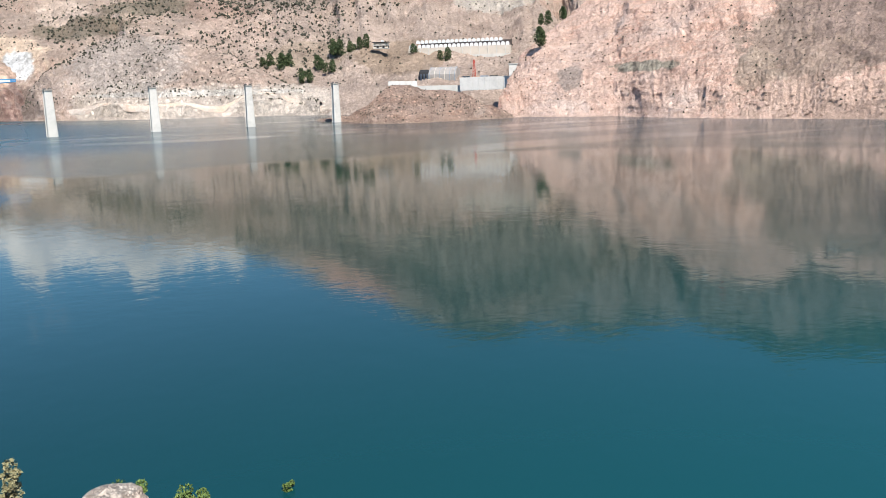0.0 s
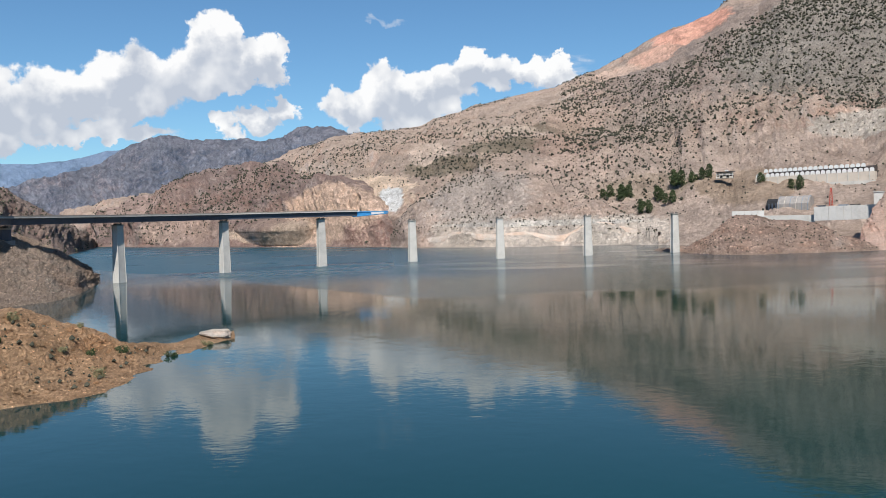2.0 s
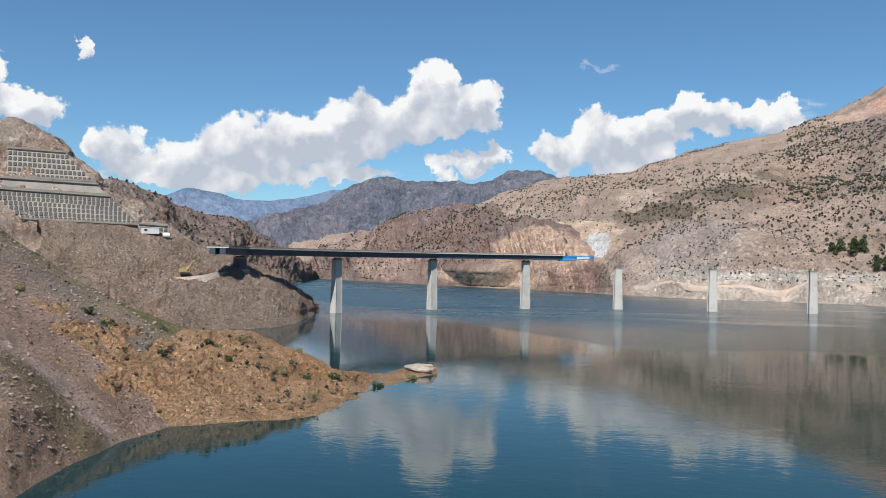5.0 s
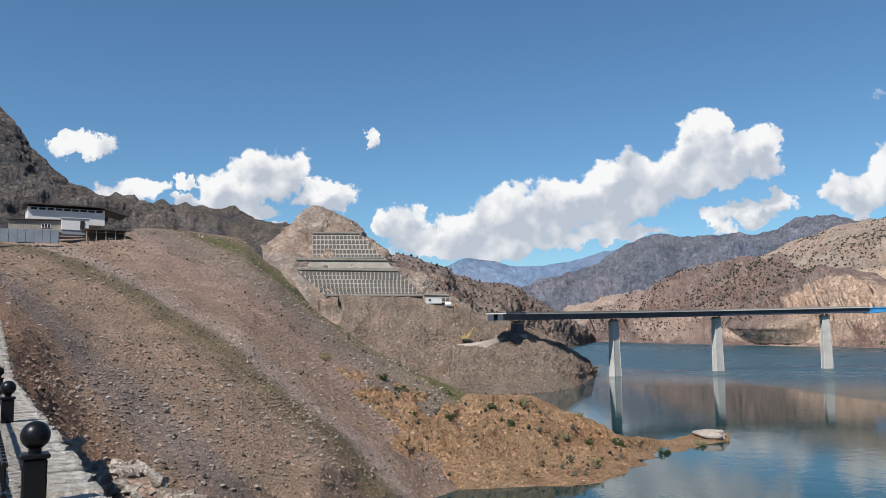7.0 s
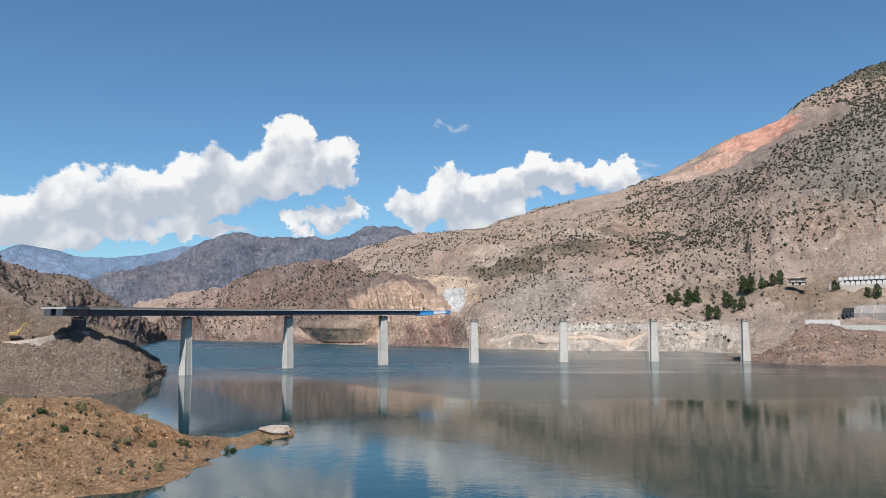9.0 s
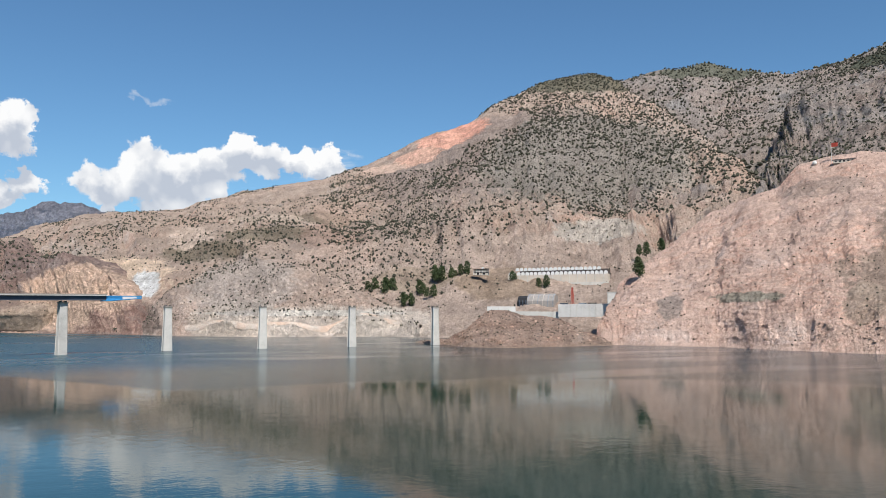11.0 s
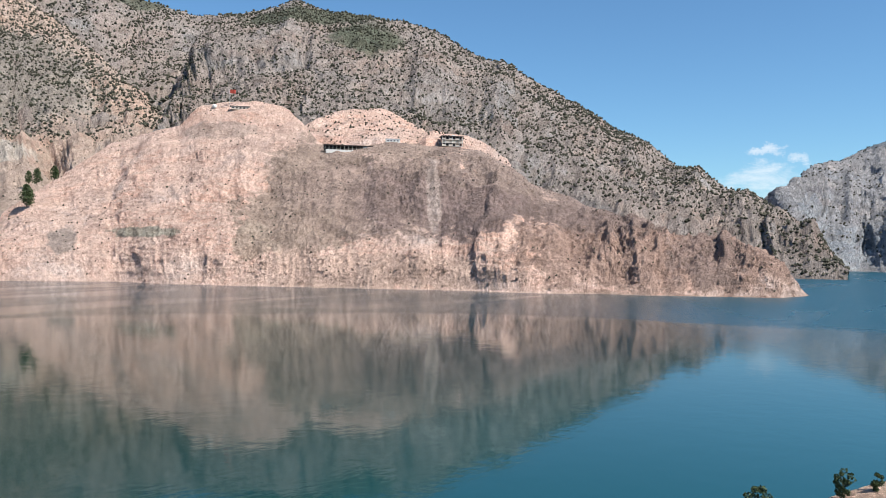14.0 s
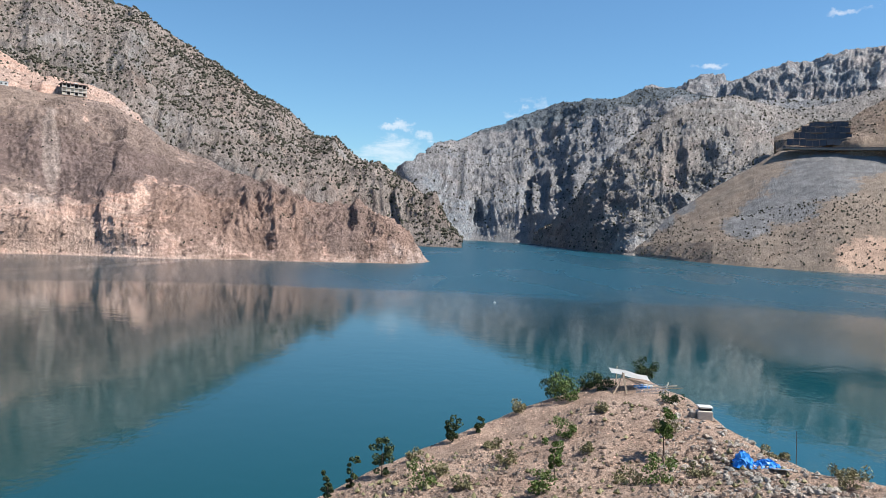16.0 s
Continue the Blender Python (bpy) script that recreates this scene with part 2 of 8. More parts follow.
def foliage(name, dark, light):
    mat, n = material(name)
    place = n.add("ShaderNodeTexCoord", 3)
    island = n.add("ShaderNodeNewGeometry", "Random Per Island")
    f = n.math("ADD", n.math("MULTIPLY", island, 0.7), n.math("MULTIPLY", n.noise(place, 2.0, 3.0), 0.4))
    c = n.ramp(f, [(0.1, dark), (0.9, light)])
    bsdf = n.add("ShaderNodeBsdfPrincipled", None, Base_Color=c, Roughness=0.75)
    bsdf.inputs["Specular IOR Level"].default_value = 0.2
    n.add("ShaderNodeOutputMaterial", None, Surface=bsdf.outputs[0])
    return mat


def water_material():
    mat, n = material("reservoir_water")
    place = n.add("ShaderNodeTexCoord", 3)
    xyz = n.add("ShaderNodeSeparateXYZ", None, i0=place)
    # wind ruffles the open water past a wandering line
    wander = n.math("MULTIPLY", n.math("SUBTRACT", n.noise(place, 0.006, 3.0, 0.5), 0.5), 70.0)
    away = n.vec("LENGTH", n.vec("SUBTRACT", place, (30, 0, 0))).node.outputs["Value"]
    left = n.math("MULTIPLY", n.math("MAXIMUM", n.math("SUBTRACT", 10.0, xyz.outputs[0]), 0.0), -1.6)
    line = n.math("ADD", n.math("ADD", away, left), wander)
    ruffled = n.span(line, 236.0, 262.0)
    lanes = n.add("ShaderNodeMapping", Vector=place, Scale=(0.25, 1.0, 1.0), Rotation=(0, 0, 0.35))
    calm = n.span(n.noise(lanes, 0.016, 4.0, 0.55, 0.5), 0.50, 0.62)
    ruffled = n.math("MULTIPLY", ruffled, n.math("SUBTRACT", 1.0, n.math("MULTIPLY", calm, 0.55)))
    # gusts roughen the upper lake and the mouth of the gorge
    gust = n.math("MAXIMUM", n.math("MULTIPLY", n.span(xyz.outputs[0], 130.0, -40.0), n.span(xyz.outputs[1], 300.0, 420.0)),
                  n.math("MULTIPLY", n.span(n.math("MULTIPLY_ADD", xyz.outputs[0], 0.42, n.math("MULTIPLY", xyz.outputs[1], -1.0)), 20.0, 120.0), n.span(xyz.outputs[0], 150.0, 330.0)))
    chop = n.noise(n.add("ShaderNodeMapping", Vector=place, Scale=(0.6, 1.0, 1.0), Rotation=(0, 0, 0.5)), 1.1, 4.0, 0.55, 0.2)
    swell = n.noise(place, 0.22, 3.0, 0.5, 0.3)
    height = n.math("ADD", n.math("MULTIPLY", chop, n.math("ADD", n.span(ruffled, 0, 1, 0.010, 0.045), n.math("MULTIPLY", gust, 0.22))), n.math("MULTIPLY", swell, 0.020))
    deep = n.mix(n.noise(place, 0.02, 3.0), (0.002, 0.027, 0.037, 1), (0.003, 0.035, 0.044, 1))
    # greener and lighter round (70, -20), fading out from 45 to 125 m
    near_tint = n.span(n.vec("LENGTH", n.vec("SUBTRACT", place, (70, -20, 0))).node.outputs["Value"], 45.0, 125.0, 1.0, 0.0)
    deep = n.mix(near_tint, deep, (0.004, 0.058, 0.070, 1))
    # green of the mirrored slopes, put into the colour of the middle lake
    mirrored_green = n.span(n.vec("LENGTH", n.vec("SUBTRACT", place, (70, 190, 0))).node.outputs["Value"], 70.0, 230.0, 0.9, 0.0)
    deep = n.mix(mirrored_green, deep, (0.004, 0.026, 0.020, 1))
    # lighter blue in the gusty water's colour makes up for weak sky reflection
    deep = n.mix(gust, deep, (0.006, 0.052, 0.072, 1))
    bsdf = n.add("ShaderNodeBsdfPrincipled", None, Base_Color=deep, Roughness=n.math("ADD", n.span(ruffled, 0, 1, 0.02, 0.16), n.math("MULTIPLY", gust, 0.14)), IOR=1.33)
    bsdf.inputs["Specular IOR Level"].default_value = 0.42
    node = n.add("ShaderNodeBump", None, Strength=1.0, Distance=1.0, Height=height)
    n.tree.links.new(node.outputs[0], bsdf.inputs["Normal"])
    n.add("ShaderNodeOutputMaterial", None, Surface=bsdf.outputs[0])
    return mat


# ---- shape helpers ----
def lattice(ix, iy, iz, seed):
    h = (ix.astype(np.uint32) * np.uint32(374761393) + iy.astype(np.uint32) * np.uint32(668265263)
         + iz.astype(np.uint32) * np.uint32(2147483647) + np.uint32(seed * 974634 + 77))
    h = (h ^ (h >> np.uint32(13))) * np.uint32(1274126177)
    h = h ^ (h >> np.uint32(16))
    return (h & np.uint32(0xFFFFFF)).astype(np.float32) / np.float32(0xFFFFFF)


def value_noise(p, seed):
    i = np.floor(p).astype(np.int64)
    f = (p - i).astype(np.float32)
    f = f * f * (3 - 2 * f)
    total = 0
    for dx in (0, 1):
        wx = f[:, 0] if dx else 1 - f[:, 0]
        for dy in (0, 1):
            wy = f[:, 1] if dy else 1 - f[:, 1]
            for dz in (0, 1):
                wz = f[:, 2] if dz else 1 - f[:, 2]
                total = total + wx * wy * wz * lattice(i[:, 0] + dx, i[:, 1] + dy, i[:, 2] + dz, seed)
    return total


def fractal(p, size, octaves=5, ridged=False, gain=0.5, seed=1):
    total, amp, norm = 0.0, 1.0, 0.0
    q = p / size
    for o in range(octaves):
        v = value_noise(q + 17.3 * o, seed + o) * 2 - 1
        if ridged:
            v = 1 - 2 * np.abs(v)
        total, norm = total + amp * v, norm + amp
        amp, q = amp * gain, q * 2.03
    return total / norm


def link_mesh(name, verts, faces, mat, smooth=True):
    """A mesh object from arrays of vertices and equal-sided faces."""
    me = bpy.data.meshes.new(name)
    verts, faces = np.asarray(verts, np.float32), np.asarray(faces, np.int32)
    k = faces.shape[1]
    me.vertices.add(len(verts))
    me.vertices.foreach_set("co", verts.ravel())
    me.loops.add(faces.size)
    me.loops.foreach_set("vertex_index", faces.ravel())
    me.polygons.add(len(faces))
    me.polygons.foreach_set("loop_start", np.arange(0, faces.size, k, dtype=np.int32))
    me.polygons.foreach_set("use_smooth", np.full(len(faces), smooth))
    me.update(calc_edges=True)
    me.materials.append(mat)
    return new(name, me)


def blur(grid, axis, width):
    if width < 1:
        return grid
    pad = [(0, 0)] * 3
    pad[axis] = (width, width)
    g = np.pad(grid, pad, mode="reflect", reflect_type="odd")
    out = 0
    n = grid.shape[axis]
    for k in range(2 * width + 1):
        out = out + np.take(g, range(k, k + n), axis=axis)
    return out / (2 * width + 1)


LANDS = {}


def land(name, mat, label, rows, nu, nv, amp, size, ridged=False, octaves=6, gain=0.5, seed=1, category="mountain", keep=0.35, weights=None, gully=0.0, calm=0.0, crags=(), swell=1.2):
    """A sheet of terrain lofted through contour lines (foot first, back last) and roughened.
    crags: (centre, radius, depth, width) of fluted rock."""
    c = np.array(rows, np.float64)
    r, k = c.shape[:2]
    seg = weights or [0.5] + [1.0] * (r - 3) + [0.3]
    v = np.interp(np.linspace(0, sum(seg), nv), np.concatenate([[0], np.cumsum(seg)]), np.arange(r))
    # columns evenly by the angle between them
    turn = np.unwrap(np.arctan2(c[-2, :, 0], c[-2, :, 1]))
    u = np.interp(np.linspace(0, 1, nu), np.linspace(0, 1, k) * 0.5 + 0.5 * (turn - turn[0]) / (turn[-1] - turn[0]), np.arange(k))
    vi, ui = np.clip(v.astype(int), 0, r - 2), np.clip(u.astype(int), 0, k - 2)
    fv, fu = (v - vi)[:, None, None], (u - ui)[None, :, None]
    a = c[vi][:, ui] * (1 - fu) + c[vi][:, ui + 1] * fu
    b = c[vi + 1][:, ui] * (1 - fu) + c[vi + 1][:, ui + 1] * fu
    g = a * (1 - fv) + b * fv
    g = blur(blur(g, 0, max(1, nv // (r * 9))), 1, max(1, nu // (k * 6)))
    du, dv = np.gradient(g, axis=1), np.gradient(g, axis=0)
    nrm = np.cross(du, dv)
    nrm /= np.linalg.norm(nrm, axis=2, keepdims=True) + 1e-9
    p = g.reshape(-1, 3)
    f = fractal(p, size, octaves, ridged, gain, seed)
    broad = fractal(p, size * 3.5, 3, False, 0.5, seed + 20)
    # along and down the slope, in metres
    su = np.cumsum(np.linalg.norm(du, axis=2).mean(0))[None, :].repeat(nv, 0)
    sv = np.cumsum(np.linalg.norm(dv, axis=2), 0)
    run = np.stack([su, sv, su * 0], -1).reshape(-1, 3)
    if gully:
        # ribs and runnels that follow the fall of the slope
        q = np.stack([su.ravel() + 0.25 * size * broad, 0.22 * sv.ravel(), su.ravel() * 0], -1)
        f = f * (1 - 0.5 * gully) + gully * fractal(q, size * 0.9, 6, True, 0.56, seed + 40)
    # the relief is weaker right at the water's edge and along the crest
    low = np.clip((p[:, 2] + 1.0) / (2.5 * amp + 1.0), 0.12, 1.0)
    if calm:
        low = np.minimum(low, np.clip(p[:, 2] / calm, 0.18, 1.0))
    top = np.interp(v, [0, r - 2.6, r - 2, r - 1], [1, 1, keep, 1])[:, None].repeat(nu, 1).ravel()
    push = (f + swell * broad) * 2.3 * amp * low * top
    for centre, radius, deep, wide in crags:
        d = np.linalg.norm((p - np.array(centre)) / np.array(radius), axis=1)
        d = np.clip(1.5 - d * 1.5 + 0.5 * broad, 0, 1)
        q = np.stack([run[:, 0] + 0.5 * wide * broad, 0.28 * run[:, 1], run[:, 0] * 0], -1)
        push = push + deep * d * np.clip(p[:, 2] / 4.0, 0.1, 1) * (fractal(q, wide, 5, True, 0.6, seed + 60) * 1.2 + 0.5 * fractal(p, wide * 0.6, 4, True, 0.55, seed + 70))
    p = p + nrm.reshape(-1, 3) * push[:, None]
    i = np.arange(nu * nv).reshape(nv, nu)
    faces = np.stack([i[:-1, :-1], i[:-1, 1:], i[1:, 1:], i[1:, :-1]], -1).reshape(-1, 4)
    ob = link_mesh(name, p, faces, mat)
    ob.data.attributes.new("run", "FLOAT_VECTOR", "POINT").data.foreach_set("vector", run.astype(np.float32).ravel())
    LANDS[label] = p.reshape(nv, nu, 3)
    return tagged(ob, label, category, kind="structure")


def blob(rng, rough=0.35):
    """Vertices and triangles of a lumpy little crown or stone."""
    t = (1 + 5 ** 0.5) / 2
    v = np.array([(-1, t, 0), (1, t, 0), (-1, -t, 0), (1, -t, 0), (0, -1, t), (0, 1, t), (0, -1, -t), (0, 1, -t), (t, 0, -1), (t, 0, 1), (-t, 0, -1), (-t, 0, 1)]) / 1.9
    f = np.array([(0, 11, 5), (0, 5, 1), (0, 1, 7), (0, 7, 10), (0, 10, 11), (1, 5, 9), (5, 11, 4), (11, 10, 2), (10, 7, 6), (7, 1, 8),
                  (3, 9, 4), (3, 4, 2), (3, 2, 6), (3, 6, 8), (3, 8, 9), (4, 9, 5), (2, 4, 11), (6, 2, 10), (8, 6, 7), (9, 8, 1)])
    return v * (1 + rng.uniform(-rough, rough, (12, 1))), f


def tuft(rng, rough=0.35):
    """A lighter lump for far shrubs: an uneven five-sided bipyramid."""
    a = np.linspace(0, 2 * np.pi, 6)[:5] + rng.uniform(-0.3, 0.3, 5)
    ring = np.stack([np.cos(a), np.sin(a), rng.uniform(-0.45, 0.25, 5)], -1) * rng.uniform(0.75, 1.15, (5, 1))
    v = np.concatenate([ring, [(rng.uniform(-0.3, 0.3), rng.uniform(-0.3, 0.3), 1.0), (0, 0, -0.8)]])
    f = [(i, (i + 1) % 5, 5) for i in range(5)] + [((i + 1) % 5, i, 6) for i in range(5)]
    return v, np.array(f)


def scatter(name, mat, label, category, places, sizes, flat=1.0, sink=0.2, seed=3, rough=0.35, smooth=False, shape=blob):
    """Many small lumps on the ground, as one thing that nobody counts."""
    rng = np.random.default_rng(seed)
    vs, fs, n = [], [], 0
    places, sizes = np.asarray(places), np.asarray(sizes)
    for k in range(12):
        v, f = shape(rng, rough)
        p, s = places[k::12], sizes[k::12, None]
        if not len(p):
            continue
        a = rng.uniform(0, 6.3, (len(p), 1))
        w = v[None] * (rng.uniform(0.75, 1.3, (len(p), 3)) * s * (1, 1, flat))[:, None]
        w = np.stack([w[..., 0] * np.cos(a) - w[..., 1] * np.sin(a), w[..., 0] * np.sin(a) + w[..., 1] * np.cos(a), w[..., 2] + s * flat * (1 - sink)], -1) + p[:, None]
        vs.append(w.reshape(-1, 3))
        fs.append((f[None] + (n + len(v) * np.arange(len(p)))[:, None, None]).reshape(-1, 3))
        n += len(v) * len(p)
    ob = link_mesh(name, np.concatenate(vs), np.concatenate(fs), mat, smooth)
    return tagged(ob, label, category, kind="stuff")


def pick(label, count, rng, v0=0.0, v1=0.8, u0=0.0, u1=1.0, clump=0.0, size=100.0, above=0.5):
    """Random spots on a land, thicker where a noise is high."""
    g = LANDS[label]
    nv, nu = g.shape[:2]
    tries = count * 12
    a, b = rng.uniform(v0, v1, tries) * (nv - 2), rng.uniform(u0, u1, tries) * (nu - 2)
    ia, ib = a.astype(int), b.astype(int)
    fa, fb = (a - ia)[:, None], (b - ib)[:, None]
    p = (g[ia, ib] * (1 - fa) + g[ia + 1, ib] * fa) * (1 - fb) + (g[ia, ib + 1] * (1 - fa) + g[ia + 1, ib + 1] * fa) * fb
    # as thick on narrow cells as on wide ones
    area = np.linalg.norm(np.cross(g[ia, ib + 1] - g[ia, ib], g[ia + 1, ib] - g[ia, ib]), axis=1)
    keep = (p[:, 2] > above) & (rng.uniform(0, 1, tries) < area / np.percentile(area, 75))
    if clump:
        keep &= rng.uniform(0, 1, tries) < np.clip(0.5 + clump * fractal(p, size, 4, seed=9), 0, 1)
    return p[keep][:count]


def part(name, bm, mat, parent=None, label=""):
    me = bpy.data.meshes.new(name)
    bm.normal_update()
    bm.to_mesh(me)
    bm.free()
    me.materials.append(mat)
    ob = new(name, me)
    if parent is not None:
        ob.parent = parent
    return tagged(ob, label)


def empty(name, label, category, m=None, group="", kind=""):
    ob = new(name)
    if m is not None:
        ob.matrix_basis = m
    return tagged(ob, label, category, group, kind)


def box(bm, centre, size, turn=0.0, bevel=0.0):
    m = Matrix.Translation(centre) @ Matrix.Rotation(turn, 4, "Z") @ Matrix.Diagonal((*size, 1))
    made = bmesh.ops.create_cube(bm, size=1, matrix=m)
    if bevel:
        edges = list({e for v in made["verts"] for e in v.link_edges})
        bmesh.ops.bevel(bm, geom=edges, offset=bevel, segments=1, affect="EDGES")
    return bm


def rod(bm, a, b, r, r2=None, sides=8):
    a, b = Vector(a), Vector(b)
    m = Matrix.Translation((a + b) / 2) @ (b - a).to_track_quat("Z", "Y").to_matrix().to_4x4()
    bmesh.ops.create_cone(bm, cap_ends=True, segments=sides, radius1=r, radius2=r if r2 is None else r2, depth=(b - a).length, matrix=m)
    return bm


def prism(bm, outline, depth):
    """A solid from a closed outline of 3D points pushed along a vector."""
    lo = [bm.verts.new(p) for p in outline]
    hi = [bm.verts.new(Vector(p) + Vector(depth)) for p in outline]
    n = len(lo)
    bm.faces.new(lo[::-1])
    bm.faces.new(hi)
    for i in range(n):
        bm.faces.new((lo[i], lo[(i + 1) % n], hi[(i + 1) % n], hi[i]))
    bmesh.ops.recalc_face_normals(bm, faces=bm.faces)
    return bm


# ---- water and ground ----
WATER = water_material()
mud = rock_material("lake_bed", (0.10, 0.08, 0.06), (0.18, 0.15, 0.11), (0.25, 0.2, 0.15), (0.2, 0.17, 0.13), 20)


def sheet(name, z, size, mat, label, category):
    bm = bmesh.new()
    bmesh.ops.create_circle(bm, cap_ends=True, segments=96, radius=size, matrix=Matrix.Translation((0, 0, z)))
    return tagged(part(name, bm, mat), label, category, kind="structure")


sheet("ground", -14, 4900, mud, "muddy bed of the flooded valley reaching the horizon", "ground")
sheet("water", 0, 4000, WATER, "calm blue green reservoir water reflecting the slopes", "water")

# ---- mountains ----
near_dirt = rock_material("spoil_dirt", (0.15, 0.115, 0.088), (0.255, 0.195, 0.15), (0.37, 0.29, 0.235), (0.28, 0.215, 0.168), 2.2, shaded_cracks=0.15, streak=0.9, fall=-81.0, band_scale=0.25, pebbles=1.6,
    bands=[(0.314, (0.264, 0.158, 0.104)), (0.350, (0.264, 0.185, 0.134)), (0.379, (0.176, 0.146, 0.134)), (0.407, (0.264, 0.190, 0.141)), (0.443, (0.299, 0.210, 0.152)), (0.500, (0.290, 0.205, 0.148)), (0.521, (0.150, 0.122, 0.070)), (0.543, (0.167, 0.134, 0.089)), (0.564, (0.352, 0.272, 0.230)), (0.600, (0.290, 0.201, 0.148)), (0.693, (0.334, 0.229, 0.181)), (0.757, (0.229, 0.185, 0.148)), (0.814, (0.219, 0.174, 0.126)), (0.836, (0.114, 0.115, 0.044)), (0.864, (0.140, 0.122, 0.063)), (0.900, (0.237, 0.166, 0.123))])
orange_dirt = rock_material("orange_earth", (0.25, 0.145, 0.07), (0.42, 0.25, 0.135), (0.55, 0.37, 0.225), (0.45, 0.285, 0.165), 2.5, shaded_cracks=0.4, soil_at=(0.5, 0.8), flow=0.4, pebbles=1.8)
bank_dirt = rock_material("dark_bank", (0.17, 0.125, 0.095), (0.29, 0.22, 0.165), (0.42, 0.33, 0.25), (0.33, 0.25, 0.19), 4.0, shaded_cracks=0.3, flow=0.7, pebbles=0.8)
fort_rock = rock_material("cut_rock", (0.26, 0.20, 0.15), (0.42, 0.325, 0.26), (0.64, 0.55, 0.46), (0.42, 0.32, 0.25), 4.0, shaded_cracks=0.5, strata=0.4)
crag_rock = rock_material("dark_crag_rock", (0.06, 0.055, 0.055), (0.13, 0.12, 0.118), (0.23, 0.205, 0.19), (0.20, 0.165, 0.135), 10.0, shaded_cracks=0.6, strata=0.5)
hill_rock = rock_material("brown_hills", (0.17, 0.12, 0.10), (0.32, 0.235, 0.195), (0.48, 0.38, 0.32), (0.38, 0.29, 0.24), 14.0, shaded_cracks=0.5, strata=0.4, flow=0.6)
red_rock = rock_material("red_hill_rock", (0.19, 0.12, 0.10), (0.34, 0.235, 0.20), (0.52, 0.40, 0.335), (0.40, 0.29, 0.245), 14.0, shaded_cracks=0.5, strata=0.4, flow=0.7, patches=[
        ((-101, 1001, 21), (60, 251, 23), -6, (0.74, 0.53, 0.40), 1.00),
        ((-58, 983, 49), (70, 246, 30), -3, (0.76, 0.54, 0.405), 1.00),
        ((-168, 1070, 18), (45, 270, 13), -9, (0.74, 0.56, 0.42), 0.90),] + [
        ((-317, 1274, 26), (64, 328, 24), -14, (0.62, 0.45, 0.36), 0.80),
        ((-460, 1505, 74), (55, 393, 28), -17, (0.55, 0.40, 0.34), 0.70),])
# the far ranges carry aerial haze as blue in their base colours
haze_blue_rock = rock_material("haze_blue_hills", (0.075, 0.10, 0.15), (0.185, 0.20, 0.25), (0.37, 0.355, 0.385), (0.24, 0.25, 0.29), 40.0, shaded_cracks=0.4, strata=0.3, flow=0.9)
haze_far_rock = rock_material("haze_farthest_hills", (0.15, 0.22, 0.33), (0.20, 0.28, 0.40), (0.26, 0.33, 0.44), (0.21, 0.29, 0.41), 120.0, shaded_cracks=0.1)
